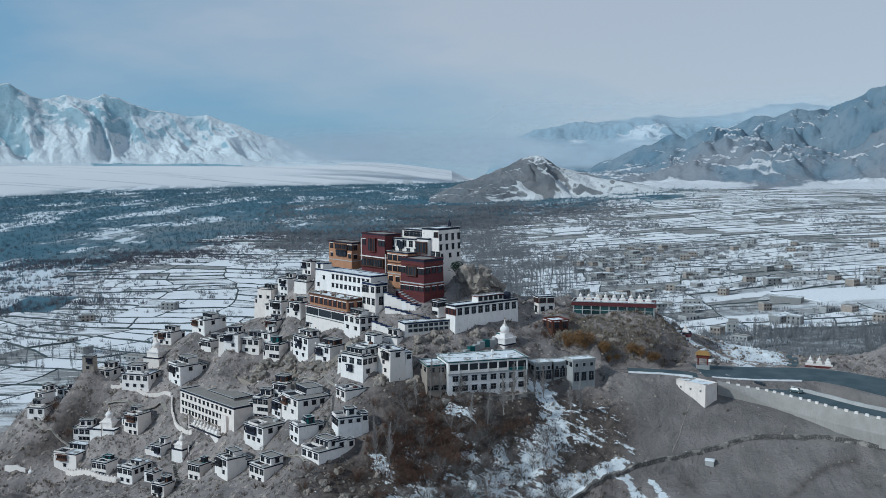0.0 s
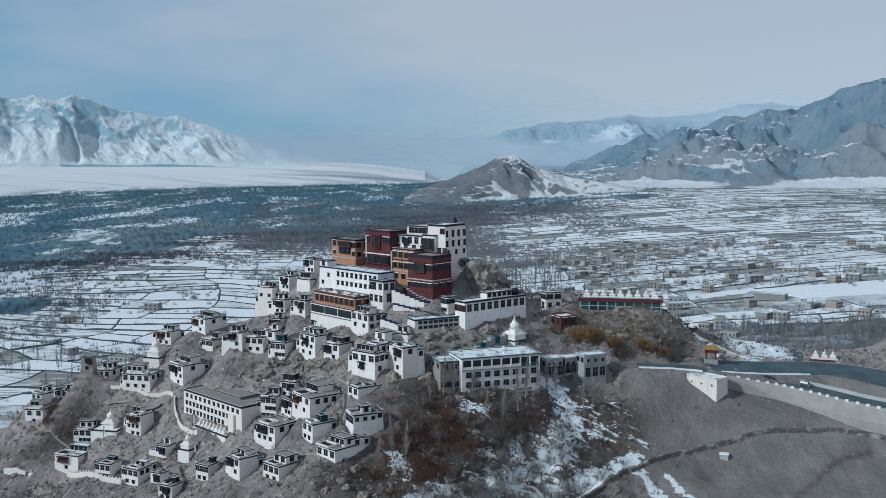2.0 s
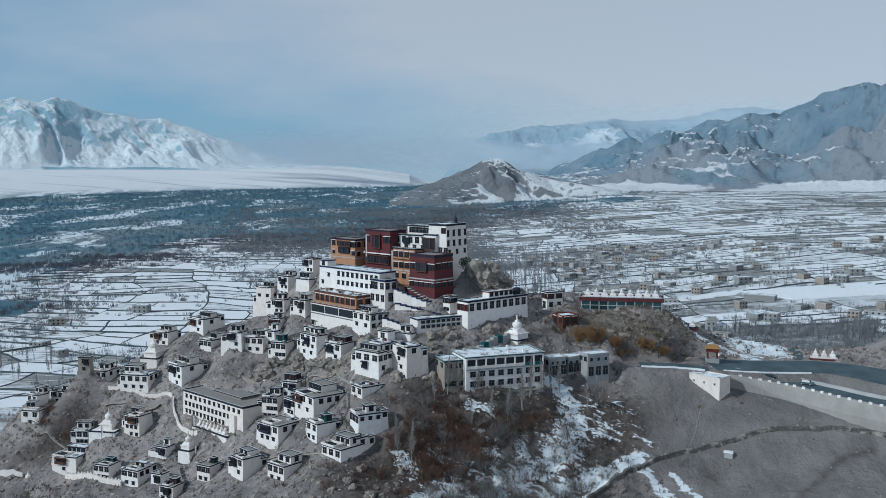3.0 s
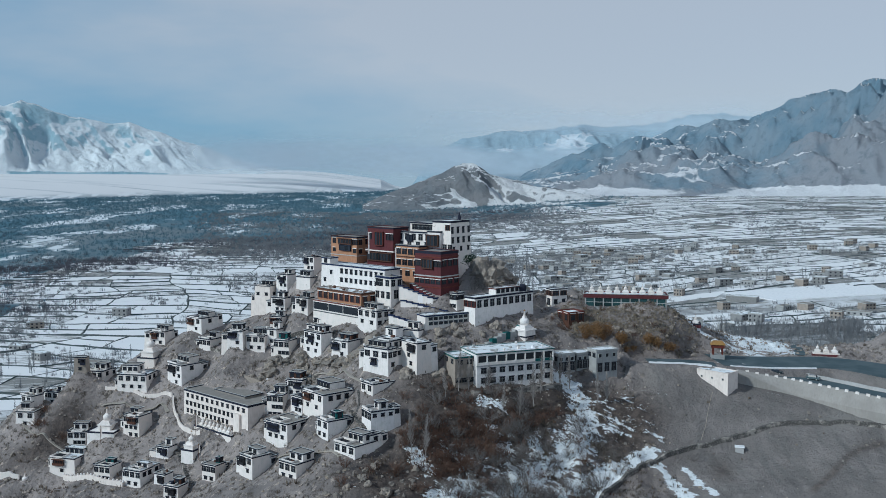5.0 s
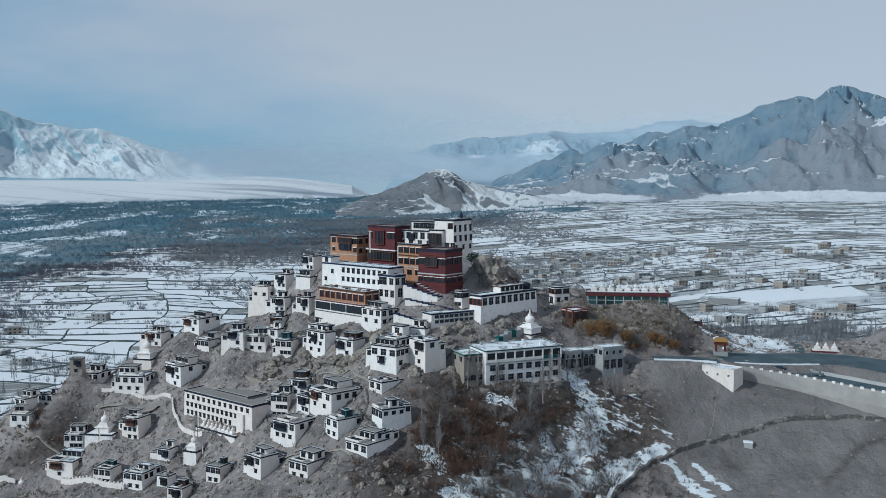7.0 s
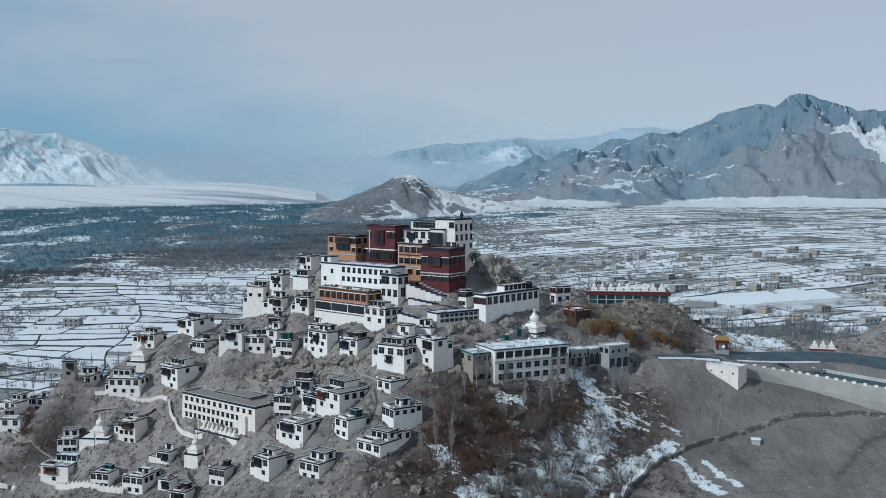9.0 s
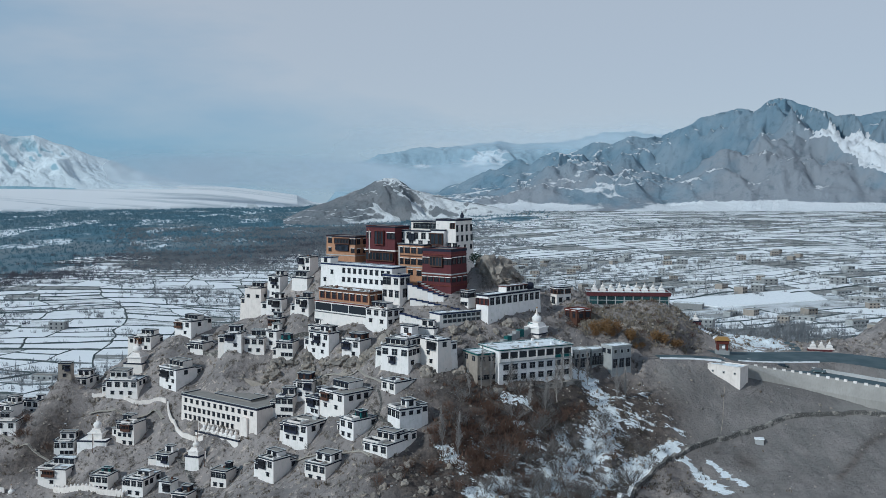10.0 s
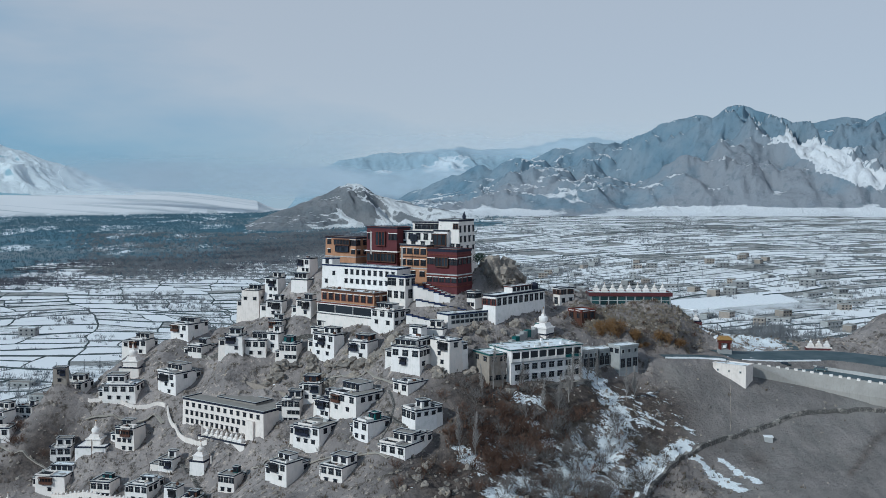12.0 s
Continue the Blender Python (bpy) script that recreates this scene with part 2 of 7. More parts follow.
def make_plots():
    """Walled winter plots: most under snow, some with stubble showing, some bare."""
    k = Nodes("snowy_winter_plots")
    east = k.n("SeparateXYZ")
    k.link(k.pos(), east.inputs["Vector"])
    kind = k.math("ADD", k.math("ADD", k.island(), k.step(east.outputs["X"], 40, 380, 0.0, 0.13)), k.math("MULTIPLY", k.math("SUBTRACT", k.noise(0.006, 4, 0.6), 0.5), 0.9))
    snow = k.mix(k.noise(0.03, 5), (0.89, 0.875, 0.875), (0.80, 0.79, 0.795))
    furrow = k.noise(0.16, 7, 0.72, k.grain(-6, 0.35, 1.7))
    earth = k.mix(k.noise(0.25, 6, 0.7), (0.20, 0.195, 0.185), (0.33, 0.32, 0.305))
    thin = k.mix(k.step(furrow, 0.46, 0.62), snow, earth)
    c = k.mix(k.step(kind, 0.60, 0.64), k.mix(k.step(furrow, 0.62, 0.72, 0.0, 0.6), snow, earth), thin)
    c = k.mix(k.step(kind, 0.90, 0.93), c, k.mix(k.step(furrow, 0.34, 0.46), snow, earth))
    return k.done(c, 0.9, k.noise(0.8, 5, 0.7), 0.5, 0.3, spec=0.1)


PLOTS = make_plots()


def make_banks():
    k = Nodes("dark_scrub_banks")
    c = k.mix(k.noise(0.05, 5, 0.6), (0.045, 0.072, 0.080), (0.12, 0.125, 0.12))
    return k.done(c, 0.95, k.noise(1.5, 5, 0.7), 0.8, 0.4, spec=0.05)


BANKS = make_banks()


def make_cloud():
    """Low cloud: thin, ragged, lit by the sun and sky like anything else."""
    k = Nodes("low_cloud")
    t = k.t
    t.nodes.remove(k.b)
    out = t.nodes["Material Output"]
    n = k.noise(0.0016, 7, 0.58, k.pos(1, 1, 2.6))
    dens = k.math("MULTIPLY", k.attr("veil"), k.step(n, 0.25, 0.65, 0.55, 1.15))
    clear = t.nodes.new("ShaderNodeBsdfTransparent")
    vapour = t.nodes.new("ShaderNodeBsdfDiffuse")
    vapour.inputs["Color"].default_value = (0.64, 0.715, 0.79, 1)
    mix = t.nodes.new("ShaderNodeMixShader")
    k.link(k.math("MINIMUM", dens, 1.0), mix.inputs["Fac"])
    k.link(clear.outputs[0], mix.inputs[1])
    k.link(vapour.outputs[0], mix.inputs[2])
    k.link(mix.outputs[0], out.inputs["Surface"])
    return k.m


CLOUD = make_cloud()


def make_range(name, rock_a, rock_b, snow, lo, hi, grain, relief=0.9, low=None):
    """Bare rock with snow where the slope lets it lie; low: the colour of the scree skirts."""
    k = Nodes(name)
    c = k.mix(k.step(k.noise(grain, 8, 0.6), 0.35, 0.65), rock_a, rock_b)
    if low:
        c = k.mix(k.math("MULTIPLY", k.attr("skirt"), k.step(k.noise(grain * 0.7, 6, 0.6), 0.3, 0.55)), c, low)
    c = k.mix(k.step(k.noise(grain * 5, 6, 0.7), 0.5, 0.72, 0.0, 0.45), c, tuple(v * 0.55 for v in rock_a))
    g = k.n("NewGeometry")
    s = k.n("SeparateXYZ")
    k.link(g.outputs["Normal"], s.inputs["Vector"])
    lie = k.math("ADD", s.outputs["Z"], k.math("MULTIPLY", k.noise(grain * 1.6, 8, 0.66), 0.6))
    lie = k.math("ADD", lie, k.attr("snow"))
    c = k.mix(k.step(lie, lo, hi), c, snow)
    return k.done(c, 0.95, k.noise(grain * 3, 9, 0.72), relief, 22.0, spec=0.05)


# west, east and far tones are blued to paint in distance haze
RANGE_L = make_range("haze_blue_snowy_range", (0.33, 0.50, 0.585), (0.47, 0.60, 0.665), (0.78, 0.83, 0.86), 0.82, 0.96, 0.007, 0.9)
RANGE_R = make_range("haze_blue_rock_range", (0.165, 0.25, 0.32), (0.25, 0.31, 0.365), (0.76, 0.76, 0.78), 1.23, 1.33, 0.006, 0.8, (0.29, 0.305, 0.335))
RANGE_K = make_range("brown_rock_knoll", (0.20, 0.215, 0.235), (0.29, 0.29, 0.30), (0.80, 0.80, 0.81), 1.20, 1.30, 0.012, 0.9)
RANGE_B = make_range("haze_paled_far_range", (0.27, 0.365, 0.44), (0.305, 0.40, 0.47), (0.58, 0.63, 0.68), 1.36, 1.5, 0.003, 0.5)

# ---- the shape of the land ----
FOOT = []  # feet of buildings and bits of bare slope: x, y, z


def slope_at(x, y, z):
    FOOT.append((x, y, z))


def smooth(a, lo, hi):
    u = np.clip((a - lo) / (hi - lo), 0, 1)
    return u * u * (3 - 2 * u)


def fan_start(x, y):
    """Distance at which the snowy fans begin to rise, by bearing."""
    return np.interp(np.degrees(np.arctan2(x, np.maximum(y, 1.0))), [-40, -25, -13, -6, 0, 3], [3000, 3300, 4000, 4200, 4400, 4800])


def valley_z(x, y):
    d = np.hypot(x, y)
    d0 = fan_start(x, y)
    z = -30 + 0.052 * np.clip(x, 0, 620) + 0.012 * np.clip(x - 620, 0, 3000)
    return z + 88 * np.clip((d - d0) / np.maximum(4600 - d0, 200), 0, 1.1) * (1 - smooth(d0, 4200, 4600))


# bare slopes of the monastery hill
slope_at(-26, 255, 11), slope_at(19, 282, 23), slope_at(44, 286, 19), slope_at(-47, 251, 7), slope_at(-76, 329, 18.5)
slope_at(-73, 338, 22.5), slope_at(-135, 325, -13), slope_at(45, 325, 40), slope_at(5, 335, 59.5), slope_at(9, 331.5, 57.5), slope_at(14, 333, 57.5), slope_at(19, 335, 54), slope_at(8, 327, 52), slope_at(15, 329, 51.5), slope_at(10, 342, 54), slope_at(60, 279, 13)
slope_at(19, 252, 5), slope_at(84, 263, 7.5), slope_at(-2, 267, 16), slope_at(36, 259, 4), slope_at(103, 262, 12)
slope_at(67, 305, 30), slope_at(120, 262, 12), slope_at(140, 270, 16), slope_at(165, 300, 24), slope_at(155, 336, 31)
slope_at(182, 356, 36), slope_at(60, 322, 38), slope_at(75, 322, 35), slope_at(79, 336.5, 41.2), slope_at(82, 335, 38.2), slope_at(85.2, 333, 34.8), slope_at(90, 331, 33), slope_at(97, 327, 29.6), slope_at(103.5, 323.5, 27.9), slope_at(97, 337, 29.5), slope_at(110, 334, 27.6), slope_at(124, 331, 26.6), slope_at(108, 349, 27.8), slope_at(117, 358, 26.3), slope_at(128, 347, 25), slope_at(100, 348, 30.5), slope_at(94, 352, 32), slope_at(112, 374, 20), slope_at(135, 358, 14), slope_at(116, 327, 26.8), slope_at(135, 375, -4)
slope_at(20, 343, 48), slope_at(40, 362, 46), slope_at(65, 362, 41), slope_at(90, 374, 22), slope_at(-20, 378, 52), slope_at(-55, 385, 40), slope_at(5, 385, 38)
slope_at(-95, 398, 12), slope_at(-130, 392, -8), slope_at(0, 415, 8), slope_at(60, 400, 6), slope_at(-50, 420, 2), slope_at(-165, 375, -14)
slope_at(-170, 350, -12), slope_at(-165, 320, -20), slope_at(-120, 300, -14), slope_at(-90, 285, -8), slope_at(-75, 268, -3), slope_at(-20, 235, 2)
slope_at(-60, 235, -6), slope_at(30, 232, -3), slope_at(70, 240, 2), slope_at(110, 240, 5), slope_at(-120, 270, -22), slope_at(0, 190, -16)
slope_at(-80, 200, -22), slope_at(80, 195, -12), slope_at(150, 220, 2), slope_at(190, 270, 14), slope_at(10, 300, 33), slope_at(-8, 276, 23)
slope_at(-22, 305, 38.2), slope_at(10, 303, 35.5), slope_at(24, 314, 39.5), slope_at(-95, 340, 12), slope_at(-85, 345, 21), slope_at(-60, 300, 10), slope_at(-75, 291, 0)
for i in range(36):
    a = i * math.pi / 18
    slope_at(0 + 330 * math.cos(a), 300 + 235 * math.sin(a), float(valley_z(330 * math.cos(a), 300 + 235 * math.sin(a))))

slope_at(103, 292, 20.5), slope_at(112, 282, 19), slope_at(120, 269, 16.2), slope_at(96, 297, 22.5), slope_at(130, 258, 15)

# ---- roads: centre line with heights ----
ROADS = {
    "lower": [(60, 308, 29.6), (74, 306.5, 29.2), (86, 304.5, 28.0), (96, 302.5, 26.4), (106, 298.5, 25.4), (114, 290.5, 24.8), (121, 280.5, 24.5), (130.5, 270, 24.2), (144, 257, 23.5)],
    "upper": [(84, 313, 28.6), (97, 313, 27.6), (110, 313, 27.2), (123, 312, 27.1), (132.5, 305, 26.9), (140.5, 294, 26.5), (151, 280, 26.0), (166, 264, 25.0)],
}
PATHWALL = [(22, 244, 1.5), (30, 252, 3.2), (37, 259, 4.8), (46, 265.5, 7.0), (56, 271, 9.2), (66, 274, 10.6), (78, 275.5, 12), (92, 278, 14.3), (106, 275, 15.9), (120, 270, 16.3), (134, 262, 16.3), (150, 250, 16)]


def along(points, gap):
    """Points along a polyline, smoothed, at about the given gap."""
    pts = [Vector(p) for p in points]
    out = []
    for i in range(len(pts) - 1):
        p0, p1, p2, p3 = pts[max(i - 1, 0)], pts[i], pts[i + 1], pts[min(i + 2, len(pts) - 1)]
        n = max(1, int((p2 - p1).length / gap))
        for j in range(n):
            u = j / n
            out.append(0.5 * ((2 * p1) + (p2 - p0) * u + (2 * p0 - 5 * p1 + 4 * p2 - p3) * u * u + (3 * p1 - p0 - 3 * p2 + p3) * u ** 3))
    out.append(pts[-1])
    return out

# ---- building kit ----
def box(bm, x0, x1, y0, y1, z0, z1, inset=0.0):
    """A box; inset draws its top in on all sides."""
    i = inset
    lo = [bm.verts.new(p) for p in ((x0, y0, z0), (x1, y0, z0), (x1, y1, z0), (x0, y1, z0))]
    hi = [bm.verts.new(p) for p in ((x0 + i, y0 + i, z1), (x1 - i, y0 + i, z1), (x1 - i, y1 - i, z1), (x0 + i, y1 - i, z1))]
    bm.faces.new(lo[::-1]), bm.faces.new(hi)
    for j in range(4):
        bm.faces.new((lo[j], lo[(j + 1) % 4], hi[(j + 1) % 4], hi[j]))
    return bm


def ring(bm, x0, x1, y0, y1, z0, z1, t):
    """A rectangular frame lying flat, of wall thickness t, butted at its corners."""
    box(bm, x0, x1, y0, y0 + t, z0, z1)
    box(bm, x0, x1, y1 - t, y1, z0, z1)
    box(bm, x0, x0 + t, y0 + t, y1 - t, z0, z1)
    box(bm, x1 - t, x1, y0 + t, y1 - t, z0, z1)


def turned(bm, profile, seg=20, x=0, y=0):
    """A solid of revolution from (radius, z) pairs."""
    rows = []
    for r, z in profile:
        rows.append([bm.verts.new((x + r * math.cos(2 * math.pi * i / seg), y + r * math.sin(2 * math.pi * i / seg), z)) for i in range(seg)])
    for a, b in zip(rows, rows[1:]):
        for i in range(seg):
            bm.faces.new((a[i], a[(i + 1) % seg], b[(i + 1) % seg], b[i]))
    bm.faces.new(rows[0][::-1]), bm.faces.new(rows[-1])
    return bm


def mesh_of(bm, name, mat, flat=True):
    me = bpy.data.meshes.new(name)
    bm.to_mesh(me)
    bm.free()
    me.materials.append(mat)
    if not flat:
        me.shade_smooth()
    return me


def part(name, bm, mat, parent, label="", flat=True):
    ob = new(name, bm if isinstance(bm, bpy.types.Mesh) else mesh_of(bm, name, mat, flat))
    ob.parent = parent
    if label:
        ob["label"] = label
    return ob


def thing(name, m, label, category, group=""):
    ob = new(name)
    ob.empty_display_size = 0.5
    ob.matrix_world = m
    return tagged(ob, label, category, group)


WINDOWS = {}


def window_meshes(w, h, style):
    """A recessed window: flared dark surround with a lintel, and its pane behind two bars."""
    key = (round(w, 1), round(h, 1), style)
    if key in WINDOWS:
        return WINDOWS[key]
    w, h = key[0], key[1]
    mat = {"black": BLACK, "red": REDTIMBER, "timber": TIMBER, "plain": SLATE, "dark": BLACK}[style]
    bm = bmesh.new()
    t = 0.2 if style != "plain" else 0.08
    flare = 0.10 if style != "plain" else 0.0
    for s in (-1, 1):  # jambs, wider at the foot
        a, b = sorted((s * (w / 2), s * (w / 2 + t)))
        v0 = [bm.verts.new((x, y, -h / 2 - 0.12)) for x, y in ((a - (flare if s < 0 else 0), -0.15), (b + (flare if s > 0 else 0), -0.15), (b + (flare if s > 0 else 0), 0.3), (a - (flare if s < 0 else 0), 0.3))]
        v1 = [bm.verts.new((x, y, h / 2)) for x, y in ((a, -0.15), (b, -0.15), (b, 0.3), (a, 0.3))]
        bm.faces.new(v0[::-1]), bm.faces.new(v1)
        for j in range(4):
            bm.faces.new((v0[j], v0[(j + 1) % 4], v1[(j + 1) % 4], v1[j]))
    box(bm, -w / 2 - t - 0.06, w / 2 + t + 0.06, -0.2, 0.3, h / 2, h / 2 + 0.14)
    box(bm, -w / 2, w / 2, -0.13, 0.3, -h / 2 - 0.12, -h / 2)
    frame_me = mesh_of(bm, "window", mat)
    bm = bmesh.new()
    box(bm, -w / 2 - t - 0.16, w / 2 + t + 0.16, -0.34, 0.05, h / 2 + 0.145, h / 2 + (0.27 if style in ("black", "plain") else 0.36))
    lintel_me = mesh_of(bm, "lintel", NAVY if style == "black" else (LIME if style != "plain" else CONCRETE))
    bm = bmesh.new()
    box(bm, -w / 2, w / 2, -0.06, 0.06, -h / 2, h / 2)
    pane_me = mesh_of(bm, "pane", GLASS)
    bm = bmesh.new()
    box(bm, -0.035, 0.035, -0.10, -0.062, -h / 2, h / 2)
    box(bm, -w / 2, -0.036, -0.095, -0.062, h * 0.16, h * 0.16 + 0.07)
    box(bm, 0.036, w / 2, -0.095, -0.062, h * 0.16, h * 0.16 + 0.07)
    bar_me = mesh_of(bm, "glazing_cross", VILLAGEWALL if style == "black" else TIMBER)
    WINDOWS[key] = (frame_me, lintel_me, pane_me, bar_me)
    return WINDOWS[key]


def window(parent, m, w, h, style="black"):
    fr, li, pa, ba = window_meshes(w, h, style)
    ob = part("window", fr, None, parent)
    ob.matrix_local = m
    part("pane", pa, None, ob)
    if style != "plain":
        part("lintel", li, None, ob)
        if w > 0.95:
            part("glazing_cross", ba, None, ob)


def faces(w, d):
    """Each wall's pose for local (along, out, up) and its length."""
    return {"F": (pose(0, -d / 2, 0), w), "R": (pose(w / 2, 0, 0, 0, 0, 90), d), "L": (pose(-w / 2, 0, 0, 0, 0, -90), d), "B": (pose(0, d / 2, 0, 0, 0, 180), w)}


def window_rows(parent, w, d, batter, rows, origin=Matrix()):
    """rows: (wall, height of the sill row's centre, count, width, height[, style, from, to])."""
    sides = faces(w, d)
    for wall, zc, n, ww, wh, *rest in rows:
        style = rest[0] if rest else "black"
        a, b = (rest[1], rest[2]) if len(rest) > 2 else (0.0, 1.0)
        m, length = sides[wall]
        for i in range(n):
            x = length * (a + (b - a) * (i + 0.5) / n - 0.5)
            window(parent, origin @ m @ pose(x, batter * max(zc, 0) - 0.03, zc), ww, wh, style)


def roof_parts(parent, w, d, z, batter_in, deck, band, coping, lip=0.14, tall=0.5):
    """A flat roof: deck, dark band below the edge, thin coping slabs."""
    hx, hy = w / 2 - batter_in, d / 2 - batter_in
    bm = bmesh.new()
    box(bm, -hx + 0.25, hx - 0.25, -hy + 0.25, hy - 0.25, z - 0.3, z + 0.02)
    part("roof", bm, deck, parent)
    bm = bmesh.new()
    ring(bm, -hx - lip, hx + lip, -hy - lip, hy + lip, z - tall * 0.65, z + tall * 0.35, 0.45)
    part("parapet_band", bm, band, parent)
    bm = bmesh.new()
    ring(bm, -hx - lip - 0.12, hx + lip + 0.12, -hy - lip - 0.12, hy + lip + 0.12, z + tall * 0.35 + 0.004, z + tall * 0.35 + 0.10, 0.36)
    part("coping", bm, coping, parent)


def block(parent, x, y, z, w, d, h, wall=LIME, deck=ROOFMUD, band=NAVY, coping=SLATE, rows=(), deep=2.5, batter=0.035, name="wall", label="", lip=0.14, tall=0.5):
    """One storeyed block of a building, in its parent's own axes, with battered walls, roof and windows."""
    top = part(name, box(bmesh.new(), -w / 2 - batter * deep, w / 2 + batter * deep, -d / 2 - batter * deep, d / 2 + batter * deep, -deep, h - 0.05, batter * (h + deep)), wall, parent, label)
    top.matrix_local = pose(x, y, z)
    roof_parts(top, w, d, h, batter * h, deck, band, coping, lip, tall)
    # windows belong to this block's wall
    window_rows(top, w, d, batter, rows)
    return top


rng = random.Random(7)


def roof_clutter(parent, w, d, z, n):
    """Stacked brushwood and small vents on a flat roof."""
    for _ in range(n):
        bm = bmesh.new()
        x, y = rng.uniform(-w / 2 + 0.8, w / 2 - 0.8), rng.uniform(-d / 2 + 0.8, d / 2 - 0.8)
        s = rng.uniform(0.3, 0.7)
        box(bm, x - s, x + s, y - s * 0.7, y + s * 0.7, z, z + rng.uniform(0.35, 0.8), 0.08)
        part("roof_vent", bm, rng.choice((TIMBER, MUD, SLATE, NAVY)), parent)


def auto_rows(w, d, h, front, side):
    """Rows of windows by storey for a village house."""
    rows = []
    storeys = max(1, round(h / 2.7))
    for s in range(storeys):
        zc = h - 1.45 - s * min(2.6, h / storeys)
        if zc < 0.6:
            continue
        small = 0.62 if s else 1.0
        if front:
            lo, hi = (0.0, 1.0) if s == 0 else ((0.08, 0.9) if rng.random() < 0.5 else (0.3, 0.98))
            rows.append(("F", zc - (0.2 if s else 0.0), front if s == 0 else max(1, front - (rng.random() < 0.5)), 1.02 * small, 1.3 * small, "black", lo, hi))
        if side > 1 and s == 0:
            rows.append(("R", zc, side - 1 if rng.random() < 0.6 else side, 0.9 * small, 1.1 * small, "black", 0.12, 0.88))
    return rows


def house(x, y, z, rot, w, d, h, label, front=3, side=2, upper=None, wall=LIME, snow=False, porch=None, rows=None, clutter=2):
    """A flat-roofed monks' house. upper: (x, y, w, d, h, wall); porch: (x, width, z) of a dark timber balcony on the front."""
    ob = thing("monk_house", pose(x, y, z, 0, 0, rot), label, "house", "hillside houses")
    m = pose(x, y, 0, 0, 0, rot)
    for lx, ly, dz in ((w / 2, -d / 2, 0.3), (-w / 2, -d / 2, 0.7), (0, d / 2, 0.25 * d)):
        v = m @ Vector((lx, ly, 0))
        slope_at(v.x, v.y, z + dz)
    deck = SNOWROOF if snow else ROOFMUD
    main = block(ob, 0, 0, 0, w, d, h, wall, deck, rows=auto_rows(w, d, h, front, side) if rows is None else rows, lip=0.1, tall=0.4)
    roof_clutter(main, w, d, h, clutter)
    if upper:
        ux, uy, uw, ud, uh, um = upper
        up = block(ob, ux * w, uy * d, h + 0.03, uw, ud, uh, um, TEAL if um is TEAL else ROOFMUD, rows=[("F", uh * 0.5, max(1, int(uw / 2)), 0.9, 1.0), ("R", uh * 0.5, 1, 0.8, 1.0)], deep=0.0, name="upper_room", label="teal-clad rooftop room" if um is TEAL else "rooftop room", tall=0.35)
    if clutter and w > 4.5 and rng.random() < 0.75:  # a lower wing at one side
        aw, ad, ah = rng.uniform(2.0, 3.4), rng.uniform(0.45, 0.8) * d, rng.uniform(0.5, 0.85) * h
        block(ob, -w / 2 - aw / 2 + 0.25, rng.uniform(-0.1, 0.2) * d, 0.1, aw, ad, ah, wall, deck, rows=[("F", ah - 1.3, 1, 0.9, 1.1)] if ah > 2.4 else (), name="side_wing", tall=0.3, lip=0.08)
    if clutter and d > 4 and rng.random() < 0.55:  # a wing stepping down behind, along the slope
        bw, bd, bh = rng.uniform(0.5, 0.8) * w, rng.uniform(2.2, 3.6), rng.uniform(0.7, 1.0) * h
        block(ob, 0.5 * (w - bw) - 0.1, d / 2 + bd / 2 - 0.25, 0.6, bw, bd, bh, wall, deck, rows=[("R", bh - 1.4, 1, 0.8, 1.0)], name="rear_wing", tall=0.3, lip=0.08)
    if clutter and not upper and w > 4.5 and rng.random() < 0.7:  # the back of the house stands a storey higher
        uw, ud, uh = rng.uniform(0.45, 0.8) * w, rng.uniform(0.35, 0.5) * d, rng.uniform(1.3, 2.3)
        side = rng.choice((-1, 1))
        block(ob, side * 0.5 * (w - uw - 0.5), 0.5 * (d - ud) - 0.3, h + 0.03, uw, ud, uh, wall, deck, rows=[("F", uh * 0.5, max(1, int(uw / 1.6)), 0.9, min(1.1, uh - 0.6))], deep=0.0, name="raised_storey", tall=0.26, lip=0.08)
    if clutter and w > 5.5 and d > 5:  # a light well: low rim round a black slab that paints its shade
        lx, ly = rng.uniform(-0.22, 0.1) * w, rng.uniform(-0.3, -0.16) * d
        lw, ld = rng.uniform(0.22, 0.34) * w, rng.uniform(0.2, 0.3) * d
        bm = bmesh.new()
        ring(bm, lx - lw, lx + lw, ly - ld, ly + ld, h + 0.024, h + rng.uniform(0.3, 0.7), 0.28)
        well = part("light_well", bm, wall, main)
        part("well_floor", box(bmesh.new(), lx - lw + 0.28, lx + lw - 0.28, ly - ld + 0.28, ly + ld - 0.28, h + 0.022, h + 0.06), BLACK, well, "black slab painted as the shade inside the light well")
    if clutter:  # brushwood and posts at the roof's corners
        hx, hy = w / 2 - 0.035 * h, d / 2 - 0.035 * h
        for sx, sy in ((-1, -1), (1, -1), (1, 1)):
            if rng.random() < 0.55:
                k = rng.uniform(0.2, 0.34)
                tall = rng.uniform(0.25, 0.6)
                part("corner_post", box(bmesh.new(), sx * hx - k, sx * hx + k, sy * hy - k, sy * hy + k, h + 0.28, h + 0.28 + tall, 0.05), wall if rng.random() < 0.5 else NAVY, main)
    if porch is None and rows is None and front and h > 3.6 and rng.random() < 0.5:
        porch = (rng.choice((-1, 1)) * w * rng.uniform(0.05, 0.24), w * rng.uniform(0.34, 0.5), h - 2.75)
